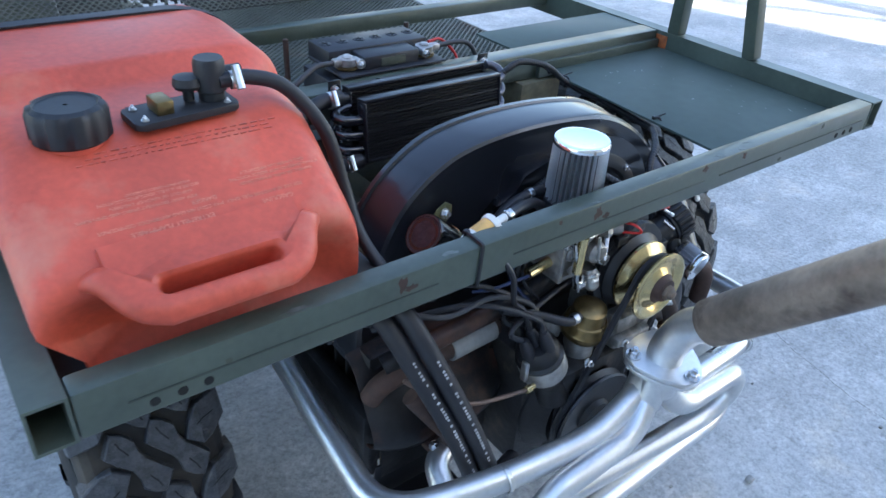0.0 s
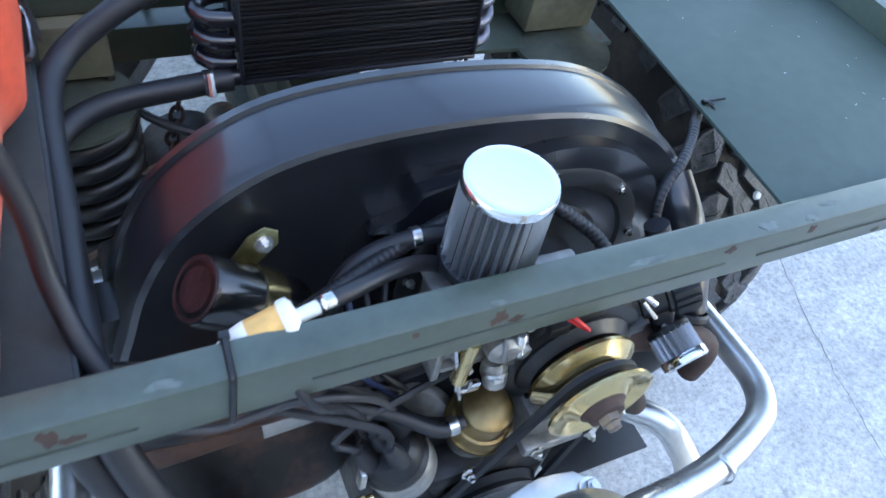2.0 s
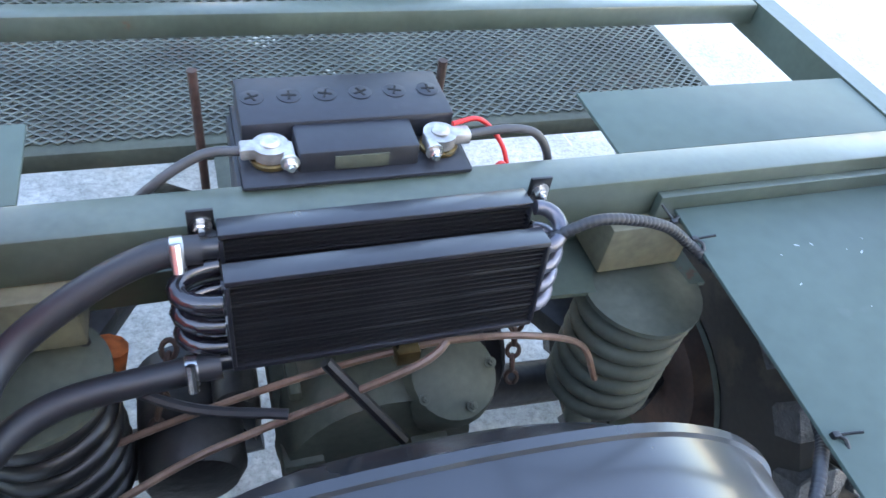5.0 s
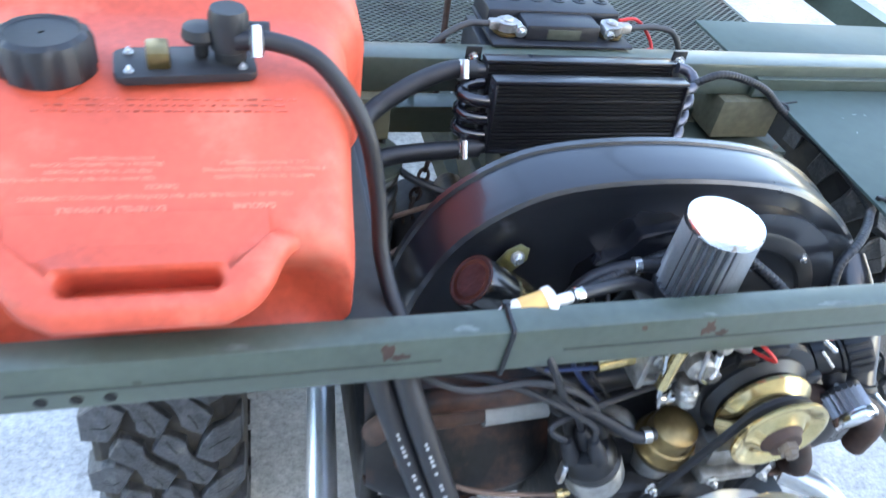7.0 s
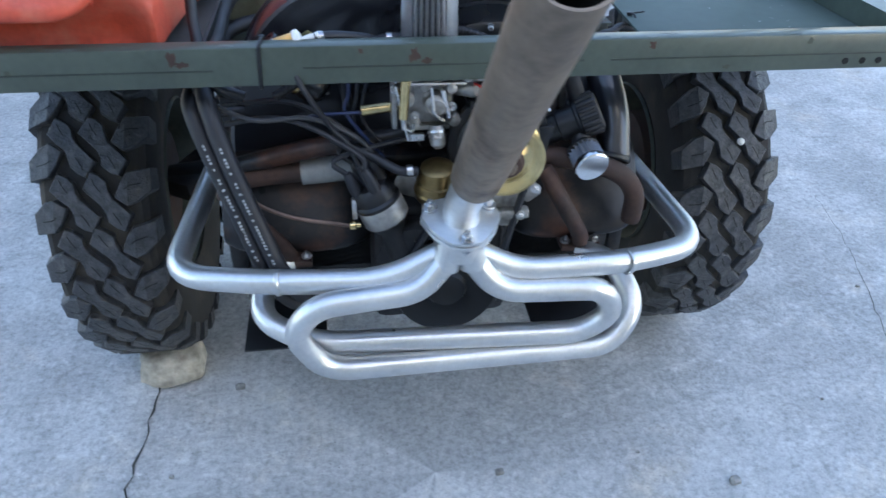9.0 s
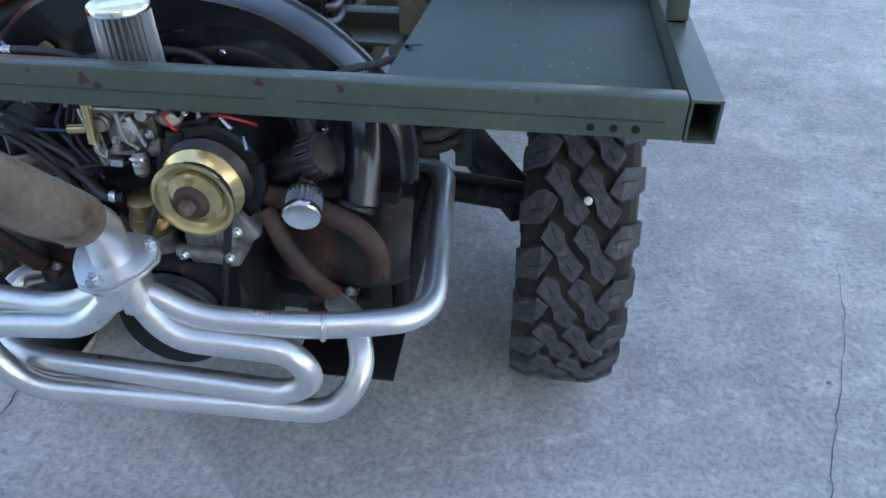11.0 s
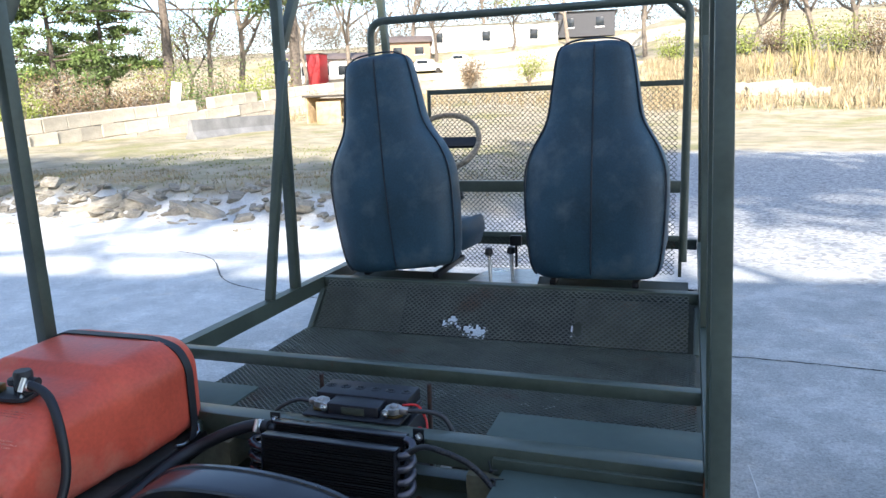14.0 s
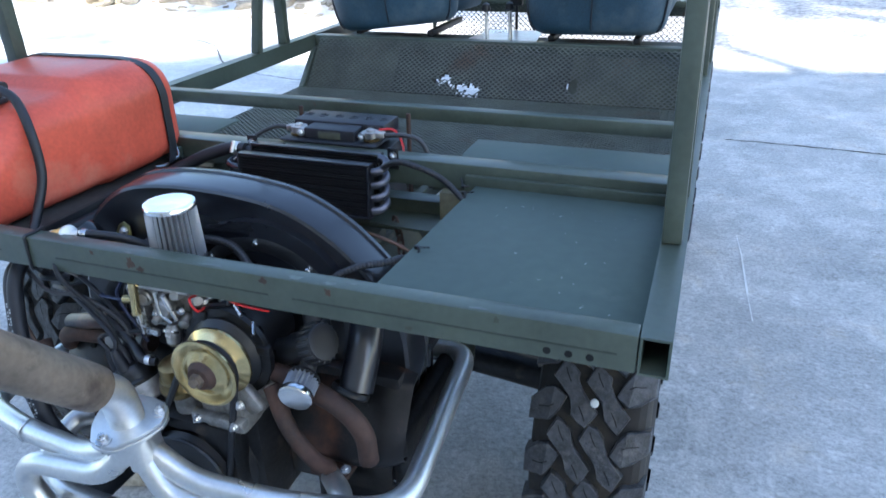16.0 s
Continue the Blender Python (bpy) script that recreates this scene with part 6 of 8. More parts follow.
turns = [2 * math.pi * (k + 0.25) / 96 for k in range(96)]
outer = [ray_hit(lip, math.atan2(math.sin(a) * 0.55, math.cos(a))) for a in turns]
inner = [ray_hit(slot, math.atan2(math.sin(a) * 0.16, math.cos(a))) for a in turns]
ease = lambda v: (max(0.0, min(1.0, v)) ** 2) * (3 - 2 * max(0.0, min(1.0, v)))
bm = bmesh.new()
lay = []
for wide, low, z in ((0.80, 0.060, -0.046), (0.88, 0.040, -0.040), (0.94, 0.018, -0.030), (0.98, 0.005, -0.020), (1.0, 0.0, -0.012), (0.99, 0.002, -0.005), (0.965, 0.007, 0.0005), (0.92, 0.014, 0.0035), (0.84, 0.022, 0.0042)):
    row = []
    for x, y in outer:
        v = sl_m @ Vector((x * wide, y + low * max(0, (0.105 - y)) / 0.147, z))
        f = ease((y - 0.016) / 0.052)
        v.z += f * (min(0.0, tank_top(max(v.y, 0.057)) - 0.002 - (sl_m @ Vector((0, y, 0))).z) - 0.021)
        row.append(bm.verts.new(v))
    lay.append(row)
for grow, up, z in ((1.12, 1.5, 0.0035), (1.03, 1.15, 0.0005), (1.0, 1.0, -0.004), (0.98, 0.95, -0.04)):
    lay.append([bm.verts.new(sl_m @ Vector((x * grow, y * up, z))) for x, y in inner])
for a, b in zip(lay, lay[1:]):
    for k in range(len(a)):
        bm.faces.new((a[k], a[(k + 1) % len(a)], b[(k + 1) % len(a)], b[k]))
bmesh.ops.recalc_face_normals(bm, faces=bm.faces)
# the web that joins the handle to the tank's end
bmesh.ops.create_cube(bm, size=1, matrix=sl_m @ Matrix.Translation((0, 0.0365, -0.019)) @ Matrix.Diagonal((0.196, 0.046, 0.034, 1)))
part("handle", bm, TANKMAT, tank, "moulded carrying handle with a slot", 55)
# filler cap with grips
CAPC = Vector((-0.642, 0.200, 1.084))
bm = bmesh.new()
rings = []
for rr, zz, lob in ((0.035, 0.0, 0), (0.0385, 0.003, 1), (0.0385, 0.028, 1), (0.036, 0.034, 1), (0.030, 0.0365, 0), (0.028, 0.0345, 0), (0.002, 0.0345, 0)):
    rings.append([bm.verts.new(CAPC + Vector((rr * (1 - 0.075 * lob * (k % 6 in (0, 1))) * math.cos(2 * math.pi * k / 60), rr * (1 - 0.05 * lob * (k % 6 in (0, 1))) * math.sin(2 * math.pi * k / 60), zz))) for k in range(60)])
for a, b in zip(rings, rings[1:]):
    for k in range(60):
        bm.faces.new((a[k], a[(k + 1) % 60], b[(k + 1) % 60], b[k]))
part("filler_cap", bm, PLASTIC, tank, "black grooved filler cap")
part("cap_neck", lathe([(0.034, -0.014), (0.034, 0.002)], CAPC, (0, 0, 1), 36), TANKMAT, tank)
# fitting plate with gauge, vent knob and elbow
pm = Matrix.Translation((-0.532, 0.196, 1.090)) @ Euler((radians(3), 0, radians(6))).to_matrix().to_4x4()
plate = part("fitting_plate", extrude(stadium(0.058, -0.024, 0.024, 0.008), 0.008, pm, None, 0.002), PLASTIC, tank)
for x in (-0.046, 0.046):
    for y in (-0.015, 0.015):
        part("plate_screw", bolt(pm @ Vector((x, y, 0.008)), (0, 0, 1), 0.0045), STEEL, plate)
part("gauge_window", box((-0.0095, -0.014, 0.0), (0.0095, 0.014, 0.016), 0.003, None, pm @ Matrix.Translation((-0.022, 0, 0.007))), BRASS, plate, "amber fuel gauge window")
part("vent_knob", lathe([(0.006, 0), (0.006, 0.012), (0.014, 0.014), (0.016, 0.018), (0.014, 0.026), (0.004, 0.028)], pm @ Vector((0.014, 0.010, 0.008)), (0, 0, 1), 20), PLASTIC, plate)
part("elbow", lathe([(0.014, 0), (0.014, 0.010), (0.017, 0.012), (0.017, 0.042), (0.015, 0.047)], pm @ Vector((0.038, 0.004, 0.006)), (0, 0, 1), 22), PLASTIC, plate)
part("elbow_spout", tube([pm @ Vector((0.038, 0.004, 0.032)), pm @ Vector((0.072, 0.002, 0.032))], 0.0095, 14), PLASTIC, plate)
# hold-down strap
sy = 0.478
bm = bmesh.new()
path = fillet([(TX0 + 0.006, sy, 0.94), (TX0 - 0.014, sy, 1.06), (TX0 + 0.002, sy, 1.099), (TX0 + 0.041, sy, 1.1210), (TX1 - 0.042, sy + 0.005, 1.1205), (TX1 + 0.014, sy + 0.008, 1.102), (TX1 + 0.0345, sy + 0.012, 1.058), (TX1 + 0.0355, sy + 0.01, 0.925), (TX1 + 0.042, sy - 0.01, 0.898)], 0.03)
prev = None
for k, p in enumerate(path):
    d = (path[min(k + 1, len(path) - 1)] - path[max(k - 1, 0)]).normalized()
    w = Vector((0, 1, 0)) * 0.011
    n = d.cross(Vector((0, 1, 0))).normalized() * 0.0016
    cur = [bm.verts.new(p + w + n), bm.verts.new(p - w + n), bm.verts.new(p - w - n), bm.verts.new(p + w - n)]
    if prev:
        for q2 in range(4):
            bm.faces.new((prev[q2], prev[(q2 + 1) % 4], cur[(q2 + 1) % 4], cur[q2]))
    prev = cur
bmesh.ops.recalc_face_normals(bm, faces=bm.faces)
strap = tagged(part("strap", bm, RUBBER, None, "", 50), "black rubber strap holding down the fuel tank", "strap")
part("strap_hook", tube(fillet([(TX1 + 0.022, sy + 0.035, 0.915), (TX1 + 0.034, sy + 0.025, 0.900), (TX1 + 0.034, sy - 0.03, 0.893), (TX1 + 0.030, sy - 0.05, 0.899)], 0.008, 3), 0.003, 8), STEEL, strap, "steel wire hook")
# moulded warnings on the sloping end, upside down when seen from behind
def lettering(text, m, size, material, parent, name="moulded_lettering", depth=0.00012):
    cu = bpy.data.curves.new(name, "FONT")
    cu.body, cu.size, cu.align_x, cu.extrude = text, size, "CENTER", depth
    tmp = bpy.data.objects.new(name, cu)
    scene.collection.objects.link(tmp)
    bpy.context.view_layer.update()
    me = bpy.data.meshes.new_from_object(tmp.evaluated_get(bpy.context.evaluated_depsgraph_get()))
    bpy.data.objects.remove(tmp)
    bm = bmesh.new()
    bm.from_mesh(me)
    bmesh.ops.transform(bm, matrix=m, verts=bm.verts)
    return part(name, bm, material, parent, "", 0)


for y, x, size, words in ((0.098, -0.480, 0.0085, "GASOLINE"), (0.098, -0.590, 0.0085, "EXTREMELY FLAMMABLE"), (0.1085, -0.553, 0.0062, "FOR USE AS A MOTOR FUEL ONLY  MAY CONTAIN LEAD ANTIKNOCK COMPOUNDS"), (0.118, -0.553, 0.0075, "DANGER"),
                          (0.1255, -0.470, 0.0056, "HARMFUL OR FATAL IF SWALLOWED"), (0.1255, -0.615, 0.0056, "KEEP AWAY FROM HEAT SPARKS AND OPEN FLAME"), (0.1325, -0.470, 0.0056, "IF SWALLOWED DO NOT INDUCE VOMITING"), (0.1325, -0.600, 0.0056, "KEEP OUT OF REACH OF CHILDREN"),
                          (0.1395, -0.470, 0.0056, "CALL A PHYSICIAN IMMEDIATELY"), (0.1395, -0.600, 0.0056, "SECURE IN A WELL VENTILATED LOCATION"), (0.1450, -0.590, 0.0050, "AWAY FROM DIRECT SUNLIGHT")):
    y = 0.083 + (y - 0.098) * 0.76
    z = tank_top(y)
    up = Vector((0, -0.845, -0.535))
    nor = Vector((0, -0.535, 0.845))
    lettering(words, Matrix(((-1, up.x, nor.x, x), (0, up.y, nor.y, y), (0, up.z, nor.z, z + 0.0003), (0, 0, 0, 1))), size * 0.88, TANKTEXT, body)
rnd = random.Random(12)
bm = bmesh.new()
for row, y in enumerate((0.155, 0.160, 0.165)):
    x = TX0 + 0.07 + 0.01 * row
    while x < TX1 - 0.06:
        w = rnd.uniform(0.002, 0.009)
        z = tank_top(y) + 0.0004
        box((x, y - 0.0009, z - 0.002), (x + w, y + 0.0009, z + 0.0005), 0, bm)
        x += w + rnd.uniform(0.0015, 0.005)
tagged(part("printed_bar", bm, TANKDIRT, body), kind="stuff")

# ---- battery ----
BX0, BX1, BY0, BY1, BZ0, BZ1 = -0.126, 0.118, 0.574, 0.716, 0.761, 0.97
battery = thing("battery", (0, 0.65, BZ0), "dusty black car battery standing on the mesh floor", "battery")
bm = box((BX0, 0.582, BZ0), (BX1, BY1, 0.921), 0.006)
box((BX0 + 0.004, BY0 - 0.010, 0.9362), (BX1 - 0.004, BY1 - 0.014, 0.942), 0.004, bm)
part("battery_case", bm, BATMAT, battery)
bm = box((BX0 + 0.010, BY0 + 0.052, 0.936), (BX1 - 0.010, BY1 - 0.006, BZ1), 0.004)
box((BX0 + 0.060, BY0 + 0.006, 0.936), (BX1 - 0.060, BY0 + 0.056, BZ1 - 0.004), 0.004, bm)
lid = part("battery_lid", bm, BATMAT, battery)
for k in range(6):
    x = BX0 + 0.026 + k * 0.038
    bm = lathe([(0.0125, -0.001), (0.0125, 0.0008), (0.0118, 0.0011)], (x, BY1 - 0.045, BZ1), (0, 0, 1), 20)
    part("cell_cap", bm, BATMAT, lid)
    for t in (0, 90):
        turn = Euler((0, 0, radians(t + 25 * math.sin(k * 2.3 + 1)))).to_matrix().to_4x4()
        part("cap_slot", box((x - 0.0075, BY1 - 0.0462, BZ1 - 0.001), (x + 0.0075, BY1 - 0.0438, BZ1 + 0.0018), 0, None, turn), HOLE, lid)
part("warning_label", box((-0.03, BY0 + 0.0045, 0.944), (0.025, BY0 + 0.0062, 0.96), 0.0004), OLIVE_DULL, lid)
for x, plus in ((BX0 + 0.036, 0), (BX1 - 0.032, 1)):
    y = BY0 + 0.030
    part("battery_post", lathe([(0.016, 0), (0.012, 0.004), (0.0099, 0.022), (0.007, 0.0245)], (x, y, 0.943), (0, 0, 1), 18), LEAD, battery)
    part("corroded_ring", lathe([(0.021, 0), (0.021, 0.004), (0.016, 0.0055)], (x, y, 0.9432), (0, 0, 1), 18), BRASS, battery)
    bm = lathe([(0.010, 0), (0.018, 0.001), (0.018, 0.014), (0.010, 0.015)], (x, y, 0.948), (0, 0, 1), 20)
    box((x - 0.030 if not plus else x + 0.008, y - 0.009, 0.949), (x - 0.008 if not plus else x + 0.034, y + 0.009, 0.963), 0.003, bm)
    box((x + 0.010 if not plus else x - 0.018, y - 0.022, 0.948), (x + 0.022 if not plus else x - 0.006, y + 0.004, 0.962), 0.003, bm)
    term = part("terminal_clamp", bm, LEAD, battery, "corroded lead battery terminal")
    part("terminal_bolt", bolt((x + (0.016 if not plus else -0.012), y - 0.022, 0.955), (0, -1, 0), 0.0105), STEEL, term)
hose("thick grey battery cable beside the battery", [(BX0 + 0.006, BY0 + 0.030, 0.956), (BX0 - 0.03, BY0 + 0.03, 0.954), (BX0 - 0.075, BY0 + 0.02, 0.931), (BX0 - 0.10, BY0 + 0.03, 0.89), (BX0 - 0.10, BY0 + 0.05, 0.80)], 0.0050, GREYWIRE, 8, "battery_cable")
hose("thick grey battery cable beside the battery", [(BX1 - 0.0, BY0 + 0.030, 0.956), (BX1 + 0.05, BY0 + 0.032, 0.958), (BX1 + 0.085, BY0 + 0.03, 0.948), (BX1 + 0.105, BY0 + 0.025, 0.911), (BX1 + 0.108, BY0 + 0.02, 0.85)], 0.0050, GREYWIRE, 8, "battery_cable")
hose("red wire on the battery terminal", [(BX1 - 0.015, BY0 + 0.040, 0.964), (BX1 + 0.018, BY0 + 0.044, 0.964), (BX1 + 0.042, BY0 + 0.03, 0.941), (BX1 + 0.05, BY0 + 0.015, 0.916)], 0.0028, RED, 8, "wire")
hose("red wire on the battery terminal", [(BX1 + 0.05, BY0 + 0.015, 0.916), (BX1 + 0.035, BY0 + 0.008, 0.931), (BX1 + 0.025, BY0 + 0.006, 0.916)], 0.0026, RED, 8, "wire")
for x in (-0.155, 0.125):
    part("hold_down_rod", tube([(x, 0.72, FLOOR_Z), (x, 0.725, 0.971)], 0.0055, 10), RUST, battery)

# ---- oil cooler ----
cooler = thing("oil_cooler", (0, 0.47, 0.82), "black stacked oil cooler hung on the cross rail", "oil cooler")
LOUVRE = mat("louvre_black", (0.020, 0.018, 0.018), 0.5, metal=0.4, var=0.2, bump=0)
BENDBLACK = mat("glossy_black_bend", (0.012, 0.011, 0.015), 0.2, var=0.1, bump=0.03, coat=0.6)
BEND = mat("bare_bend", (0.12, 0.12, 0.14), 0.35, metal=0.7, var=0.2)
tilt = Euler((radians(-6), 0, 0)).to_matrix().to_4x4()
cm = Matrix.Translation((0.002, 0.446, 0.834)) @ tilt     # local x across, y ahead, z up along the core
CW = 0.152


def in_cm(lo, hi, bevel=0.0, bm=None):
    """A box given in the cooler's own tilted axes."""
    mid = Vector([(a + b) / 2 for a, b in zip(lo, hi)])
    half = Vector([(b - a) / 2 for a, b in zip(lo, hi)])
    c = cm @ mid
    return box(c - half, c + half, bevel, bm, tilt)


for y0, z0, z1 in ((0.0, 0.0, 0.107), (0.050, 0.012, 0.118)):
    part("core_frame", in_cm((-CW, y0 - 0.013, z1 - 0.003), (CW, y0 + 0.013, z1 + 0.003), 0.0015), COOLERMAT, cooler)
    part("core_frame", in_cm((-CW, y0 - 0.013, z0 - 0.003), (CW, y0 + 0.013, z0 + 0.003), 0.0015), COOLERMAT, cooler)
    for s in (-1, 1):
        part("end_plate", in_cm((min(s * CW, s * (CW - 0.004)), y0 - 0.014, z0 + 0.0032), (max(s * CW, s * (CW - 0.004)), y0 + 0.013, z1 - 0.0032), 0.001), COOLERMAT, cooler)
    n = 4
    bm = bmesh.new()
    for k in range(n):
        z = z0 + (k + 0.5) * (z1 - z0) / n
        tube([cm @ Vector((-CW - 0.002, y0, z)), cm @ Vector((CW + 0.002, y0, z))], 0.0062, 12, bm)
    part("core_tube", bm, COOLERMAT, cooler)
    for k in range(1, n):
        z = z0 + k * (z1 - z0) / n
        part("tube_band", in_cm((-CW + 0.004, y0 - 0.0114, z - 0.0013), (CW - 0.004, y0 - 0.0100, z + 0.0013), 0.0005), FIN, cooler)
    # fins: thin sheets right across the core, one mesh for all
    rows = 18
    bm = in_cm((-CW + 0.0045, y0 - 0.0110, -0.0007), (CW - 0.0045, y0 + 0.011, 0.0007))
    bmesh.ops.translate(bm, vec=-(cm @ Vector((0, y0, 0))), verts=bm.verts)
    fin_me = bpy.data.meshes.new("fin")
    bm.to_mesh(fin_me)
    bm.free()
    fin_me.materials.append(FIN)
    for k in range(rows):
        fin = new("fin", fin_me)
        fin.parent = cooler
        fin.location = cm @ Vector((0, y0, z0 + 0.006 + k * (z1 - z0 - 0.012) / (rows - 1))) - cooler.location
    # folded louvres between the fins
    bm = bmesh.new()
    for k in range(88):
        x = -CW + 0.007 + k * (2 * CW - 0.014) / 87
        in_cm((x - 0.0005, y0 - 0.0075, z0 + 0.005), (x + 0.0005, y0 + 0.009, z1 - 0.005), 0, bm)
    tagged(part("louvre", bm, LOUVRE, cooler, "", 0), "fine folded louvres of the cooler core", kind="stuff")
    if y0 == 0.0:
        for s in (-1, 1):
            for k in range(n if s > 0 else n - 1):
                za = z0 + (k + (0.5 if s > 0 else 0.75)) * (z1 - z0) / n
                xx = s * CW
                arc = [cm @ Vector((xx + s * (0.002 + (0.022 if s > 0 else 0.038) * math.sin(a)), y0 + 0.018 - 0.018 * math.cos(a), za + 0.011 * (1 - math.cos(a)) * (1 if s > 0 else 0.6))) for a in [math.pi * q2 / 10 for q2 in range(11)]]
                part("return_bend", tube(arc, 0.0080 if s > 0 else 0.0092, 14), BENDBLACK if s < 0 else BEND, cooler)
for y, z in ((0.046, 0.101), (0.0, 0.002)):
    part("inlet_stub", tube([cm @ Vector((-CW, y, z)), cm @ Vector((-CW - 0.035, y, z))], 0.0105, 16), COOLERMAT, cooler)
for x in (-0.163, 0.173):
    tab = part("mounting_tab", box((x - 0.012, 0.522, 0.912), (x + 0.012, 0.526, 0.957), 0.001), BLACK, cooler)
    part("mounting_bolt", bolt((x, 0.522, 0.941), (0, -1, 0), 0.011), STEEL, tab)
    part("mounting_arm", plank_tube((x, 0.524, 0.935), (x * 0.93, 0.505, 0.937), 0.014, 0.004), BLACK, tab)
part("mounting_strut", tube([cm @ Vector((-0.06, 0.03, -0.002)), (-0.03, 0.52, 0.78)], 0.006, 8), BLACK, cooler)

# ---- seats ----
def bucket_seat(x, y, yaw, lean, label):
    """A high-backed vinyl bucket seat seen from behind: narrow head, broad shoulders."""
    s = thing("bucket_seat", (x, y, 0.945), label, "seat", "two front seats")
    m = Matrix.Translation((x, y, 0.945)) @ Euler((0, 0, radians(yaw))).to_matrix().to_4x4() @ Euler((radians(-4), radians(lean), 0)).to_matrix().to_4x4()
    shape = [(0.012, 0.195, 0.05), (0.03, 0.222, 0.062), (0.08, 0.238, 0.070), (0.20, 0.250, 0.075), (0.32, 0.255, 0.075), (0.40, 0.250, 0.074), (0.47, 0.225, 0.070), (0.53, 0.190, 0.064), (0.58, 0.168, 0.060),
             (0.66, 0.155, 0.056), (0.75, 0.142, 0.052), (0.80, 0.132, 0.048), (0.825, 0.115, 0.040), (0.836, 0.08, 0.025)]
    shape = [(p.x * 1.035, p.y * 1.04, p.z * 1.3) for p in smooth_path(shape, 3)]
    bm = bmesh.new()
    rows = []
    for z, hw, hd in shape:
        row = []
        for k in range(36):
            a = 2 * math.pi * k / 36
            c, d = math.cos(a), math.sin(a)
            px = hw * math.copysign(abs(c) ** 0.55, c)
            py = hd * math.copysign(abs(d) ** 0.7, d) - (0.018 * (1 - abs(c) ** 3) if d < 0 else 0)
            py += 0.004 * noise.noise((px * 9 + x * 7, z * 7, yaw)) - 0.006 * math.exp(-(px / 0.012) ** 2) * (d < 0) * -1
            row.append(bm.verts.new(m @ Vector((px, py, z))))
        rows.append(row)
    for a, b in zip(rows, rows[1:]):
        for k in range(36):
            bm.faces.new((a[k], a[(k + 1) % 36], b[(k + 1) % 36], b[k]))
    bm.faces.new(rows[0][::-1])
    bm.faces.new(rows[-1])
    back = part("backrest", bm, SEATMAT, s, "", 60)
    part("centre_seam", tube([m @ Vector((0.0 + 0.010 * (z / 0.83 - 0.5), -hd - 0.0155, z)) for z, hw, hd in shape[3:-4]], 0.0032, 8), PIPING, back)
    for sd in (-1, 1):
        part("edge_piping", tube([m @ Vector((sd * hw * 0.955, -hd * 0.62 - 0.002, z)) for z, hw, hd in shape[2:-3]], 0.0035, 8), PIPING, back)
    zt, hwt, hdt = shape[-5]
    part("edge_piping", tube(smooth_path([m @ Vector((-hwt * 0.95, -hdt * 0.62, zt)), m @ Vector((-hwt * 0.6, -hdt * 0.75, zt + 0.022)), m @ Vector((0, -hdt * 0.85, zt + 0.027)), m @ Vector((hwt * 0.6, -hdt * 0.75, zt + 0.022)), m @ Vector((hwt * 0.95, -hdt * 0.62, zt))]), 0.0035, 8), PIPING, back)
    bm = bmesh.new()
    rows = []
    for f, hw, hz in ((0.02, 0.20, 0.05), (0.06, 0.235, 0.07), (0.20, 0.25, 0.075), (0.40, 0.25, 0.075), (0.46, 0.235, 0.065), (0.49, 0.20, 0.03)):
        rows.append([bm.verts.new(m @ Vector((hw * math.copysign(abs(math.cos(a)) ** 0.5, math.cos(a)), 0.04 + f, 0.10 + hz * math.copysign(abs(math.sin(a)) ** 0.6, math.sin(a)) + 0.03 * (abs(math.cos(a)) > 0.85)))) for a in [2 * math.pi * k / 28 for k in range(28)]])
    for a, b in zip(rows, rows[1:]):
        for k in range(28):
            bm.faces.new((a[k], a[(k + 1) % 28], b[(k + 1) % 28], b[k]))
    bm.faces.new(rows[0][::-1])
    bm.faces.new(rows[-1])
    bmesh.ops.recalc_face_normals(bm, faces=bm.faces)
    part("cushion", bm, SEATMAT, s, "", 60)
    for dx in (-0.15, 0.15):
        part("seat_mount", box((x + dx - 0.012, y - 0.06, 0.930), (x + dx + 0.012, y + 0.30, 0.952), 0.003), BLACK, s)
    return s


bucket_seat(-0.415, 1.945, 3, -6.5, "faded blue vinyl bucket seat turned slightly inwards, driver side")
bucket_seat(0.358, 1.925, 0, -0.8, "faded blue vinyl bucket seat, passenger side")

# ---- steering wheel ----
SC = Vector((-0.455, 2.60, 1.43))
sn = Vector((0.05, -0.72, 0.69))
sq = Matrix.Translation(SC) @ sn.to_track_quat("Z", "Y").to_matrix().to_4x4()
steer = thing("steering_wheel", SC, "steering wheel wrapped in tan cord", "steering wheel")
ringp = [sq @ Vector((0.175 * math.cos(a), 0.175 * math.sin(a), 0)) for a in [2 * math.pi * k / 72 for k in range(73)]]
part("rim", tube(ringp, 0.0125, 10, None, False, lambda i: 0.0125 + 0.0016 * (i % 2)), ROPE, steer)
part("spoke", box((-0.165, -0.03, -0.012), (0.165, 0.03, 0.006), 0.004, None, sq), BLACK, steer)
part("column", tube([sq @ Vector((0, 0, -0.01)), sq @ Vector((0, 0, -0.45))], 0.02, 14), BLACK, steer)
mirror = thing("dash_box", (0.0, 2.25, 0.95), "small black control box on a stalk", "control box")
part("stalk", tube([(-0.02, 2.25, 0.905), (-0.02, 2.25, 1.0)], 0.006), BLACK, mirror)
part("switch_box", box((-0.045, 2.235, 1.0), (0.005, 2.26, 1.045), 0.004), BLACK, mirror)

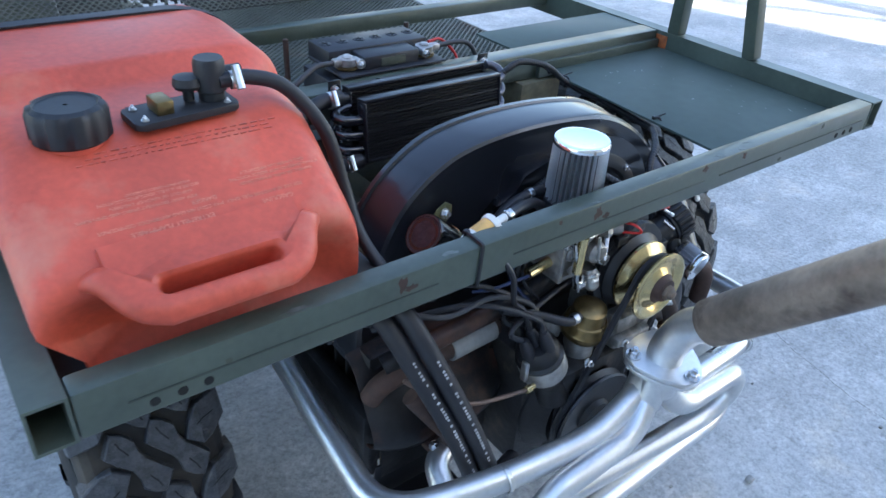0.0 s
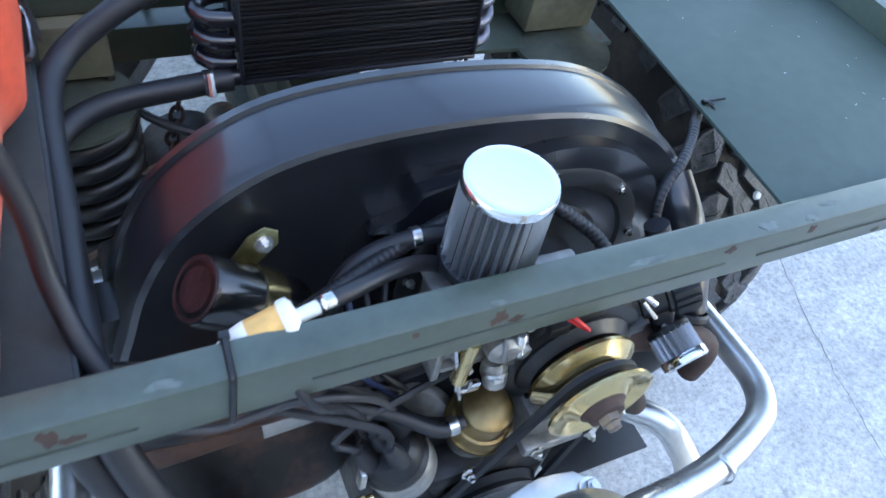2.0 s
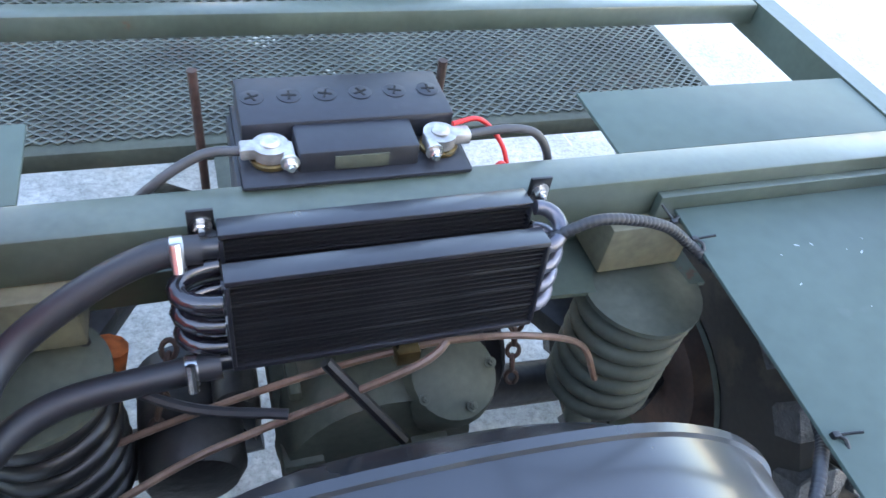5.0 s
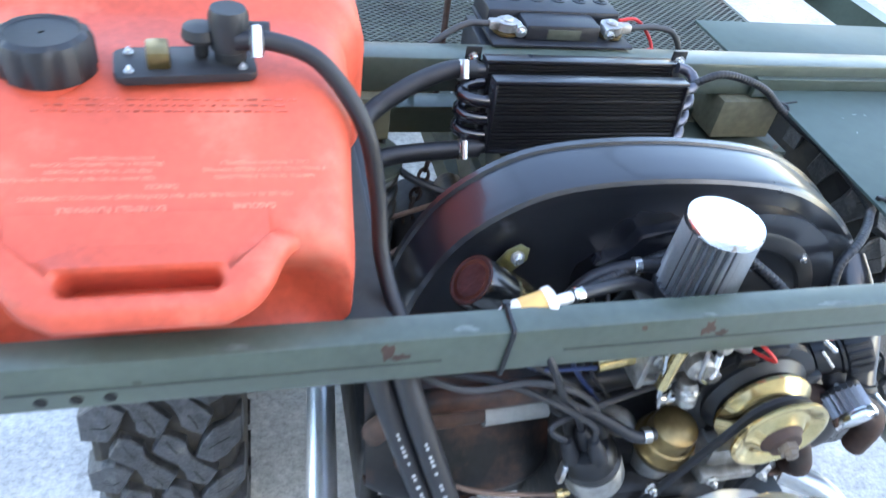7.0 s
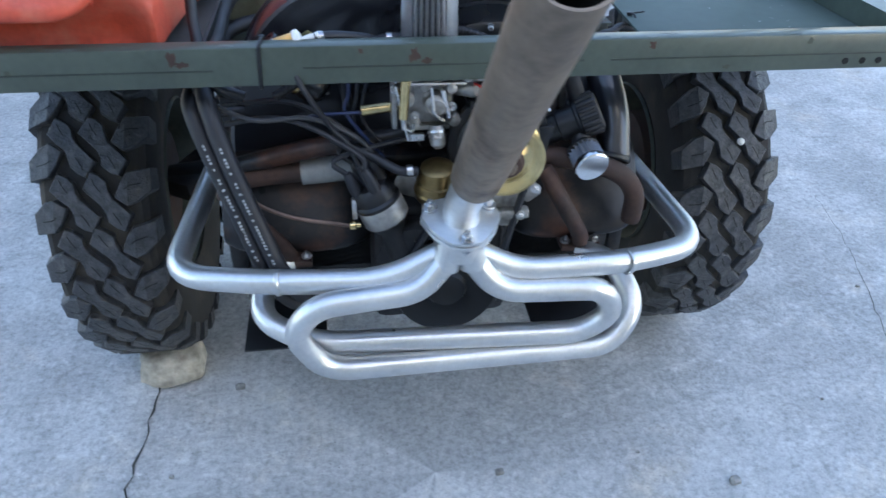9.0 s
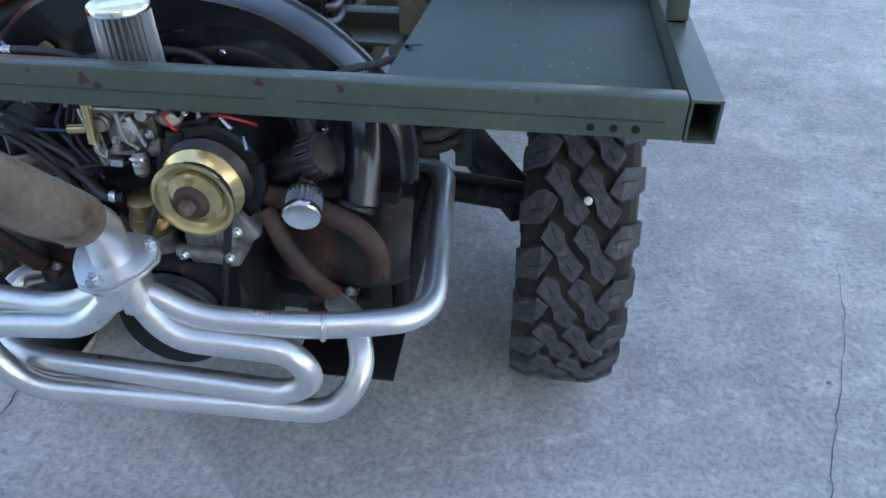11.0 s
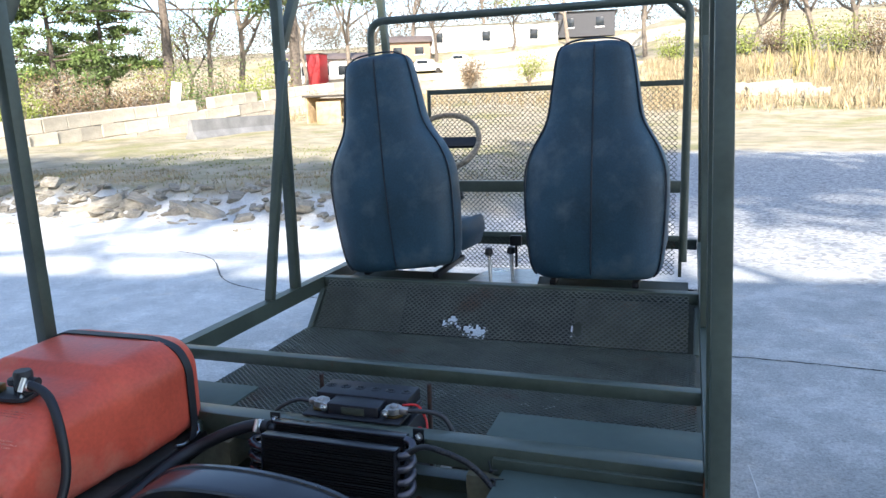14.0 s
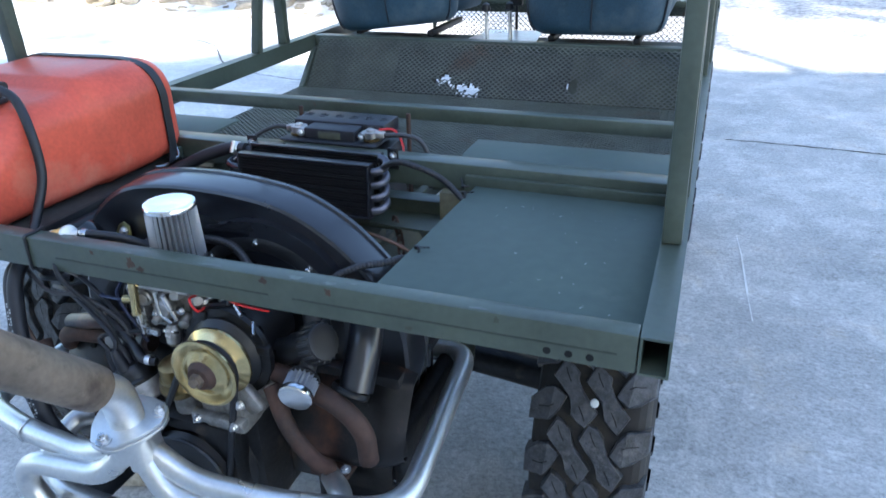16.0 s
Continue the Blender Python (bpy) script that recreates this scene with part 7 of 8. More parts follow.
# ---- behind the camera: an unseen building added to shade the yard ----
BUILD = mat("painted_block", (0.42, 0.40, 0.36), 0.8, var=0.1, scale=2)
shed = thing("shade_building", (0, -18, 0), "long plain unseen building added to shade the yard", "building")
part("wall", extrude([(-34, -17.8), (-32, -28), (9.3, -22.4), (9.3, -10.3)], 10.7, Matrix.Translation((0, 0, -0.1))), BUILD, shed)
part("roof", extrude([(-34.4, -17.6), (-32.4, -28.4), (9.6, -22.8), (9.6, -10.0)], 0.3, Matrix.Translation((0, 0, 10.6))), mat("roof_sheet", (0.3, 0.3, 0.3), 0.5, var=0.1), shed)

EYE14 = Vector((0.684, -0.763, 1.604))


def far_at(az, d, up=0.0):
    """The ground point in a direction from the viewing place, degrees from straight ahead, d metres off."""
    x, y = EYE14.x + d * math.sin(radians(az)), EYE14.y + d * math.cos(radians(az))
    return Vector((x, y, ground_height(x, y) + up))


# ---- retaining wall of concrete blocks ----
BLOCK = mat("precast_block", (0.47, 0.415, 0.33), 0.85, var=0.14, scale=1.2, fine=14, bump=0.5, depth=0.02, stain=(0.24, 0.21, 0.17), stain_at=0.58, stain_scale=1.5, stain_width=0.2, each=0.14)
wall = thing("block_wall", far_at(-38, 40), "stacked pale concrete block retaining wall", "wall", kind="structure")
block_me = []
for k in range(4):
    bm = box((-0.5, -0.5, 0), (0.5, 0.5, 1), 0.03, None, None, 1)
    for v in bm.verts:
        v.co += 0.02 * noise.noise_vector(v.co * 2 + Vector((k * 7, 0, 0)))
    me = bpy.data.meshes.new("block")
    bm.to_mesh(me)
    bm.free()
    me.materials.append(BLOCK)
    block_me.append(me)
rnd = random.Random(6)
# the crest climbs along the wall: (bearing, distance, height of the crest)
crest = [(-56, 33, 1.35), (-52, 33, 1.5), (-48.5, 34, 1.6), (-44, 37, 1.9), (-39, 40, 2.2), (-35, 43, 2.6), (-31.8, 47, 2.95), (-27, 52, 3.45), (-20, 63, 4.3), (-12, 74, 5.1), (-2, 77, 5.3), (1, 77, 5.3)]
path = [far_at(a, d).xy.to_3d() + Vector((0, 0, h)) for a, d, h in crest]
line = resample(path, 1.35)
for k, (a, b) in enumerate(zip(line, line[1:])):
    yaw = math.atan2(b.y - a.y, b.x - a.x)
    rise = math.atan2(b.z - a.z, (b - a).xy.length)
    for c in range(4):
        p = a.lerp(b, 0.5 + 0.5 * (c % 2))
        gone = c == 0 and rnd.random() < 0.14
        if gone or p.z - 0.6 * c < ground_height(p.x, p.y):
            continue
        o = new("block", block_me[rnd.randrange(4)])
        o.parent = wall
        o.matrix_basis = Matrix.Translation(Vector((p.x, p.y, p.z - 0.6 * (c + 1) + rnd.uniform(-0.01, 0.01))) - wall.location + Vector((0, rnd.uniform(-0.03, 0.03), 0))) @ Euler((0, -rise, yaw + rnd.uniform(-0.015, 0.015))).to_matrix().to_4x4() @ Matrix.Diagonal((rnd.uniform(1.31, 1.345), 0.6, 0.59, 1))

# ---- concrete barrier, skip, sign ----
BARRIER = mat("grey_concrete", (0.20, 0.195, 0.19), 0.85, var=0.15, scale=1.5, fine=20, bump=0.4)
a, b = far_at(-37.7, 33), far_at(-31.3, 38)
d = (b - a).normalized()
s = Vector((-d.y, d.x, 0))
bm = bmesh.new()
prof = [(-0.32, 0), (-0.30, 0.12), (-0.14, 0.36), (-0.09, 0.86), (0.09, 0.86), (0.14, 0.36), (0.30, 0.12), (0.32, 0)]
r0, r1 = [[bm.verts.new(p + s * x + Vector((0, 0, z - 0.05))) for x, z in prof] for p in (a, b)]
for k in range(8):
    bm.faces.new((r0[k], r0[(k + 1) % 8], r1[(k + 1) % 8], r1[k]))
bm.faces.new(r0[::-1])
bm.faces.new(r1)
bmesh.ops.recalc_face_normals(bm, faces=bm.faces)
tagged(part("concrete_barrier", bm, BARRIER, None, "", 0), "long grey concrete traffic barrier lying before the wall", "barrier")
TANBOX = mat("tan_board", (0.42, 0.30, 0.17), 0.7, var=0.2, scale=3)
p = far_at(-28.0, 42)
skip = thing("timber_skip", p, "tan open-fronted box with a dark inside", "skip")
part("box_wall", box((p.x - 0.95, p.y - 0.05, p.z - 0.1), (p.x - 0.85, p.y + 1.6, p.z + 1.5), 0.01), TANBOX, skip)
part("box_wall", box((p.x - 0.84, p.y + 1.5, p.z - 0.1), (p.x + 1.2, p.y + 1.6, p.z + 1.45), 0.01), TANBOX, skip)
part("box_front", box((p.x - 0.3, p.y - 0.05, p.z - 0.1), (p.x + 1.2, p.y + 0.05, p.z + 1.25), 0.01), TANBOX, skip)
part("box_roof", box((p.x - 1.1, p.y - 0.2, p.z + 1.51), (p.x + 1.3, p.y + 1.8, p.z + 1.60), 0.01), mat("dark_roof", (0.06, 0.05, 0.04), 0.8), skip)
p = far_at(-38.7, 42)
sign = thing("sign_board", p, "small blank white sign on a thin post", "sign")
part("post", tube([p - Vector((0, 0, 0.2)), p + Vector((0.25, 0, 2.0))], 0.04, 8), BARRIER, sign)
part("panel", box((-0.32, -0.02, -0.55), (0.32, 0.02, 0.55), 0.01, None, Matrix.Translation(p + Vector((0.3, -0.06, 2.0))) @ Euler((0, radians(12), 0)).to_matrix().to_4x4()), WHITE, sign)

# ---- broken ledge and rubble at the yard's edge ----
rnd = random.Random(21)
CHUNK = mat("broken_concrete", (0.33, 0.295, 0.235), 0.9, var=0.2, scale=6, bump=0.6, depth=0.02, each=0.25)
chunks = []
for k in range(5):
    bm = bmesh.new()
    bmesh.ops.create_icosphere(bm, subdivisions=2, radius=0.5)
    for v in bm.verts:
        c = v.co * 2
        v.co = Vector([math.copysign(abs(t) ** 0.55, t) for t in c]) * 0.5 * (1 + 0.6 * noise.noise(c * 1.5 + Vector((k * 5, 1, 2))))
    me = bpy.data.meshes.new("chunk")
    bm.to_mesh(me)
    bm.free()
    me.materials.append(CHUNK)
    chunks.append(me)
for k in range(280):
    x = rnd.uniform(-13.5, -2.6)
    y0 = 8.6 + 0.10 * (x + 7) ** 2 * (0.12 if x < -7 else 0.06) + 0.35 * noise.noise((x * 0.5, 3.1, 0))
    y = y0 + rnd.uniform(-0.10, 0.90) if k < 240 else y0 + rnd.uniform(-0.9, 0)
    big = (rnd.uniform(0.06, 0.17) if k % 7 else rnd.uniform(0.20, 0.34)) if k < 240 else rnd.uniform(0.03, 0.08)
    o = new("concrete_chunk", chunks[k % 5])
    o.matrix_world = Matrix.Translation((x, y, ground_height(x, y) + big * 0.08)) @ Euler((rnd.uniform(-0.3, 0.3), rnd.uniform(-0.3, 0.3), rnd.uniform(0, 6))).to_matrix().to_4x4() @ Matrix.Diagonal((big * rnd.uniform(1.2, 2.4), big, big * rnd.uniform(0.35, 0.75), 1))
    tagged(o, "broken chunk of pale concrete at the yard's edge", "rubble", "rubble along the ledge")
a, b = far_at(2.8, 47), far_at(8.6, 46)
bm = bmesh.new()
for f, long, tall, tip in ((0.12, 1.5, 0.75, 6), (0.42, 2.6, 0.95, -3), (0.70, 2.0, 0.80, 2), (0.93, 1.3, 0.55, -8)):
    p = a.lerp(b, f)
    made = bmesh.ops.create_icosphere(bm, subdivisions=3, radius=1)["verts"]
    turn = Matrix.Translation(p + Vector((0, 0, tall * 0.4))) @ Euler((radians(-22), radians(tip), 0.1 * tip / 6)).to_matrix().to_4x4()
    for v in made:
        c = v.co.copy()
        k = 1 + 0.25 * noise.noise(c * 2.2 + Vector((f * 20, 0, 0)))
        c = Vector([math.copysign(abs(t) ** 0.45, t) for t in c]) * k
        v.co = turn @ Vector((c.x * long / 2, c.y * 0.35, c.z * tall * 0.55))
# unseen overhead cables between poles beyond the building, added for their shadow stripes
poles = thing("shadow_cable", (-20, -16, 0), "unseen sagging cables on two poles, added for their shadow stripes", "cable")
for x in (-34.5, 12):
    part("pole", tube([(x, -25.2, -0.2), (x, -25.2, 21.5)], 0.15, 10), BARRIER, poles)
for z in (20.6, 21.3):
    part("cable", tube([(-34.5 + 46.5 * k / 16, -25.2, z - 1.2 * (1 - (k / 8 - 1) ** 2)) for k in range(17)], 0.09, 6), RUBBER, poles)
tagged(part("broken_slab", bm, CHUNK, None, "", 40), "broken pale concrete slab lying on the bank", "slab", kind="structure")

# ---- grass and reeds ----
STRAW = mat("dry_grass", (0.30, 0.235, 0.135), 0.8, var=0.25, scale=3, bump=0)
GREENGRASS = mat("green_grass", (0.16, 0.17, 0.05), 0.8, var=0.3, scale=3, bump=0)
REED = mat("yellow_reed", (0.36, 0.30, 0.11), 0.7, var=0.2, bump=0)


def blades(name, spots, height, count, spread, material, label, seed, width=0.012):
    rnd = random.Random(seed)
    verts, faces = [], []
    for (x, y) in spots:
        for _ in range(count):
            px, py = x + rnd.gauss(0, spread), y + rnd.gauss(0, spread)
            pz = ground_height(px, py)
            h = height * rnd.uniform(0.4, 1.2)
            a = rnd.uniform(0, 6.28)
            lean = Vector((rnd.gauss(0, 0.25), rnd.gauss(0, 0.25), 1)) * h
            w = Vector((math.cos(a), math.sin(a), 0)) * width * rnd.uniform(0.6, 1.4)
            k = len(verts)
            p = Vector((px, py, pz - 0.01))
            verts += [p - w, p + w, p + lean * 0.6 + w * 0.7, p + lean, p + lean * 0.6 - w * 0.7]
            faces += [(k, k + 1, k + 2, k + 3, k + 4)]
    me = bpy.data.meshes.new(name)
    me.from_pydata([tuple(v) for v in verts], [], faces)
    me.materials.append(material)
    return tagged(new(name, me), label, "grass", kind="stuff")


rnd = random.Random(31)
ledge = [(x, 9.6 + 0.012 * (x + 7) ** 2 + rnd.uniform(0, 2.5)) for x in [rnd.uniform(-14, -2.5) for _ in range(150)]]
blades("dry_grass", ledge, 0.065, 30, 0.28, STRAW, "short dry straw-coloured grass on the ledge", 1, 0.010)
blades("green_grass", [(x, y + rnd.uniform(0, 8)) for x, y in ledge], 0.055, 16, 0.5, GREENGRASS, "thin green grass beyond the ledge", 2, 0.014)
bank = [tuple(far_at(rnd.uniform(-3, 16), rnd.uniform(42, 62)))[:2] for _ in range(330)]
blades("dry_bank_grass", bank, 0.75, 34, 0.8, STRAW, "tall dry grass covering the far bank", 3, 0.03)
left_bank = [tuple(far_at(rnd.uniform(-52, -8), rnd.uniform(44, 60)))[:2] for _ in range(160)]
blades("dry_bank_grass", left_bank, 0.6, 24, 0.9, STRAW, "tall dry grass above the block wall", 4, 0.03)
blades("reed_clump", [tuple(far_at(a, 52))[:2] for a in (6.8, 7.8, 9.2, 4.9)], 2.1, 14, 0.22, REED, "tall yellow reeds on the bank", 5, 0.045)

# ---- trees ----
BARK = mat("grey_bark", (0.115, 0.092, 0.072), 0.9, var=0.3, scale=6, bump=0.5, depth=0.01)
TWIG = mat("bare_twigs", (0.19, 0.155, 0.12), 0.9, var=0.2, scale=4, bump=0)
NEEDLE = mat("pine_needles", (0.085, 0.125, 0.030), 0.7, var=0.35, scale=1.2, fine=6, bump=0)
SPRING = mat("spring_leaves", (0.20, 0.23, 0.045), 0.7, var=0.3, scale=1.5, fine=8, bump=0)
BRUSH = mat("brown_brush", (0.17, 0.12, 0.07), 0.9, var=0.3, scale=2, fine=8, bump=0)


def limbs(base, height, spread, rnd, levels=4, width=None, lean=0.05):
    """Tapering limbs: a bmesh of the wood and the places of the twig ends."""
    bm = bmesh.new()
    tips = []

    def grow(p, d, length, r, level):
        n = 4
        pts = [p]
        for k in range(n):
            d = (d + Vector((rnd.gauss(0, 0.13), rnd.gauss(0, 0.13), rnd.gauss(0, 0.06) + 0.03))).normalized()
            pts.append(pts[-1] + d * length / n)
        tube(pts, r, 7 if level == 0 else 4 if level > 1 else 5, bm, False, lambda i: r * (1 - 0.45 * i / n))
        if level >= levels:
            tips.append((pts[-1], d))
            return
        for k in range(rnd.choice((2, 3, 3)) if level else rnd.choice((4, 5))):
            f = rnd.uniform(0.45, 1.0)
            q = pts[0].lerp(pts[-1], f) if level == 0 else pts[min(n, int(f * n + 0.5))]
            if level == 0:
                q = pts[min(n, max(1, int(f * n + 0.5)))]
            side = Vector((rnd.gauss(0, 1), rnd.gauss(0, 1), rnd.uniform(0.0, 0.8)))
            grow(q, (d * 0.6 + side.normalized() * spread).normalized(), length * rnd.uniform(0.5, 0.75), r * 0.5, level + 1)

    grow(Vector(base), Vector((rnd.gauss(0, lean), rnd.gauss(0, lean), 1)).normalized(), height * 0.5, width or height * 0.018, 0)
    return bm, tips


def leaf_clumps(tips, rnd, count, size, spread):
    verts, faces = [], []
    for p, d in tips:
        for _ in range(count):
            c = p + Vector((rnd.gauss(0, spread), rnd.gauss(0, spread), rnd.gauss(0, spread * 0.6)))
            u = Vector((rnd.gauss(0, 1), rnd.gauss(0, 1), rnd.gauss(0, 1))).normalized() * size * rnd.uniform(0.5, 1.3)
            v = u.cross(Vector((rnd.gauss(0, 1), rnd.gauss(0, 1), rnd.gauss(0, 1)))).normalized() * size * 0.45
            k = len(verts)
            verts += [c - u, c + v, c + u, c - v]
            faces.append((k, k + 1, k + 2, k + 3))
    me = bpy.data.meshes.new("leaves")
    me.from_pydata([tuple(v) for v in verts], [], faces)
    bm = bmesh.new()
    bm.from_mesh(me)
    bpy.data.meshes.remove(me)
    return bm


def tree(base, height, seed, kind, label, spread=0.8, crown=None):
    rnd = random.Random(seed)
    t = thing("tree", base, label, "tree", "trees round the yard")
    base = Vector(base) - Vector((0, 0, 0.2))
    if kind == "pine":
        bm = tube(smooth_path([base, base + Vector((0.1, 0, height * 0.3)), base + Vector((-0.2, 0.1, height * 0.7)), base + Vector((0, 0, height))], 4), 0.3, 8, None, False, lambda i: height * 0.020 * (1.05 - i / 12.5))
        tips = []
        for k in range(34):
            f = rnd.uniform(spread, 1.0)
            a = rnd.uniform(0, 6.28)
            reach = (1.05 - f) * height * rnd.uniform(0.24, 0.46) + height * 0.05
            p0 = base + Vector((0, 0, height * f))
            p1 = p0 + Vector((math.cos(a), math.sin(a), rnd.uniform(-0.1, 0.35))) * reach
            tube([p0, p0.lerp(p1, 0.5) + Vector((0, 0, 0.15)), p1], 0.07, 4, bm, False)
            for q in (0.5, 0.68, 0.82, 0.94, 1.05):
                if rnd.random() < 0.72:
                    tips.append((p0.lerp(p1, q) + Vector((rnd.gauss(0, 0.4), rnd.gauss(0, 0.4), 0.15)), Vector((0, 0, 1))))
        part("trunk", bm, BARK, t)
        part("crown", leaf_clumps(tips, rnd, 130, 0.17, height * 0.024), NEEDLE, t, "", 0)
        return t
    bm, tips = limbs(base, height, spread, rnd, 4)
    # unseen shade trees: the crown is squeezed into a band to place its shadow
    if crown:
        tips = [(Vector((p.x, base.y + 0.22 * (p.y - base.y), crown[0] + (crown[1] - crown[0]) * rnd.random())), d) for p, d in tips]
    part("trunk", bm, BARK if kind != "bare" else TWIG, t)
    if kind == "leafy":
        part("crown", leaf_clumps(tips, rnd, *((16, 0.13, 0.6) if height < 18 else (34, 0.30, 0.75))), SPRING, t, "", 0)
    elif kind == "bare":
        # fine twigs at the ends
        tw = bmesh.new()
        for p, d in tips:
            for _ in range(7):
                q = p + (d + Vector((rnd.gauss(0, 0.5), rnd.gauss(0, 0.5), rnd.gauss(0, 0.3)))).normalized() * height * 0.07
                tube([p, p.lerp(q, 0.5) + Vector((0, 0, 0.05)), q], 0.022, 3, tw, False)
        tagged(part("twigs", tw, TWIG, t, "", 0), kind="stuff")
    return t


def bush(base, size, seed, material, label):
    rnd = random.Random(seed)
    t = thing("bush", base, label, "bush", "bushes above the wall")
    bm = bmesh.new()
    tips = []
    for k in range(16):
        a, r = rnd.uniform(0, 6.28), rnd.uniform(0.1, 0.5) * size
        q = Vector(base) + Vector((math.cos(a) * r, math.sin(a) * r, size * rnd.uniform(0.35, 0.95)))
        tube([Vector(base) - Vector((0, 0, 0.1)), Vector(base).lerp(q, 0.5) + Vector((0, 0, 0.05)), q], 0.025, 4, bm, False)
        tips.append((q, Vector((0, 0, 1))))
        tips.append((Vector(base).lerp(q, 0.6), Vector((0, 0, 1))))
    part("stem", bm, TWIG, t)
    part("leaves", leaf_clumps(tips, rnd, 36, 0.10, size * 0.16), material, t, "", 0)


for az, d, h, sd in ((-46.2, 62, 14, 1), (-43.0, 70, 13, 2), (-38.8, 56, 21, 3), (-50.5, 66, 15, 4), (-29.8, 58, 23, 5)):
    tree(far_at(az, d), h, sd, "pine", "tall green pine tree above the wall", 0.30 if sd in (3, 5) else 0.12)
for k, (az, d, h) in enumerate(((-36.0, 70, 15), (-34.2, 64, 17), (-29.0, 85, 15), (-26.0, 90, 17), (-24.0, 82, 14), (-21.0, 100, 18), (-15.0, 105, 17), (-9.0, 100, 16), (-3.4, 80, 15), (0.6, 66, 14), (1.9, 62, 16), (3.9, 70, 13), (5.8, 72, 14), (8.2, 68, 15), (10.4, 66, 14), (12.6, 70, 16), (15.5, 64, 14))):
    tree(far_at(az, d), h, 40 + k, "bare", "bare grey deciduous tree on the slope")
for k, (az, d, h) in enumerate(((-19.0, 95, 13), (-13.2, 98, 10), (-37.5, 72, 10), (2.9, 78, 8))):
    tree(far_at(az, d), h, 70 + k, "leafy", "tree in pale green spring leaf")
for k, (az, d, s, m, lab) in enumerate(((-36.3, 46, 4.0, NEEDLE, "dense dark green evergreen bush above the wall"), (-33.5, 48, 2.6, SPRING, "green spring bush above the wall"), (-45.5, 45, 2.2, BRUSH, "brown leafless brush above the wall"),
                                        (-43.0, 46, 2.4, BRUSH, "brown leafless brush above the wall"), (-41.6, 47, 2.4, BRUSH, "brown leafless brush above the wall"), (-48.5, 44, 2.6, SPRING, "green spring bush above the wall"), (-47.0, 46, 2.0, SPRING, "green spring bush above the wall"),
                                        (-30.2, 50, 2.2, BRUSH, "brown leafless brush above the wall"), (-16.5, 66, 2.6, BRUSH, "brown leafless brush above the wall"), (-12.0, 68, 2.8, SPRING, "green spring bush above the wall"),
                                        (3.2, 60, 2.6, SPRING, "green brush on the bank"), (5.2, 62, 2.8, BRUSH, "brown brush on the bank"), (7.0, 60, 3.0, SPRING, "green brush on the bank"), (9.6, 58, 3.2, SPRING, "green brush on the bank"), (11.6, 58, 3.2, BRUSH, "brown brush on the bank"), (13.5, 60, 3.0, SPRING, "green brush on the bank"), (-1.5, 62, 2.6, SPRING, "green brush on the bank"), (-50.5, 47, 3.4, BRUSH, "brown leafless brush above the wall"), (-49.2, 50, 3.6, SPRING, "green spring bush above the wall"), (-46.2, 49, 3.4, BRUSH, "brown leafless brush above the wall"), (-44.3, 52, 4.0, NEEDLE, "dense dark green evergreen bush above the wall"), (-40.2, 50, 3.6, BRUSH, "brown leafless brush above the wall"), (-38.8, 53, 3.8, SPRING, "green spring bush above the wall"), (-35.6, 51, 3.2, BRUSH, "brown leafless brush above the wall"), (-32.0, 54, 3.4, SPRING, "green spring bush above the wall"))):
    bush(far_at(az, d), s, 90 + k, m, lab)
# woods along the skyline
rnd = random.Random(77)
tips = []
for k in range(900):
    p = far_at(rnd.uniform(-60, 24), rnd.uniform(115, 150))
    tips.append((p + Vector((0, 0, rnd.uniform(0.5, 9) * rnd.random() ** 0.5)), Vector((0, 0, 1))))
woods = part("far_woods", leaf_clumps(tips, rnd, 60, 0.24, 1.4), mat("winter_woods", (0.15, 0.125, 0.095), 0.9, var=0.3, scale=0.3, fine=2, bump=0), None, "", 0)
tagged(woods, "hazy brown winter woods along the skyline", "woods", kind="stuff")
# unseen tall trees behind the building, added to dapple the yard further out
for k, (x, y, h, low, high) in enumerate(((-7, -27, 26, 24.4, 27), (-2, -26.5, 26, 24.2, 27.4), (2.5, -27, 26, 24.6, 27.2), (7, -26.5, 26, 24.2, 27.4), (11.5, -27, 26, 25.0, 27), (15.5, -13, 23, 18.0, 22))):
    tree((x, y, 0), h, 120 + k, "leafy", "unseen tall tree behind the building, added for its dappled shade", 0.9, (low, high))


# ---- far houses, cars and fence ----
SIDING = mat("white_siding", (0.66, 0.65, 0.62), 0.6, var=0.06, scale=1.5)
ROOFING = mat("brown_roof", (0.16, 0.12, 0.10), 0.8, var=0.2, scale=2)
REDPAINT = mat("red_paint", (0.42, 0.03, 0.03), 0.5, var=0.1)
DARKPANEL = mat("dark_panel", (0.03, 0.03, 0.035), 0.5, var=0.15)
PANE = mat("dark_glass", (0.02, 0.025, 0.03), 0.1, var=0.05)


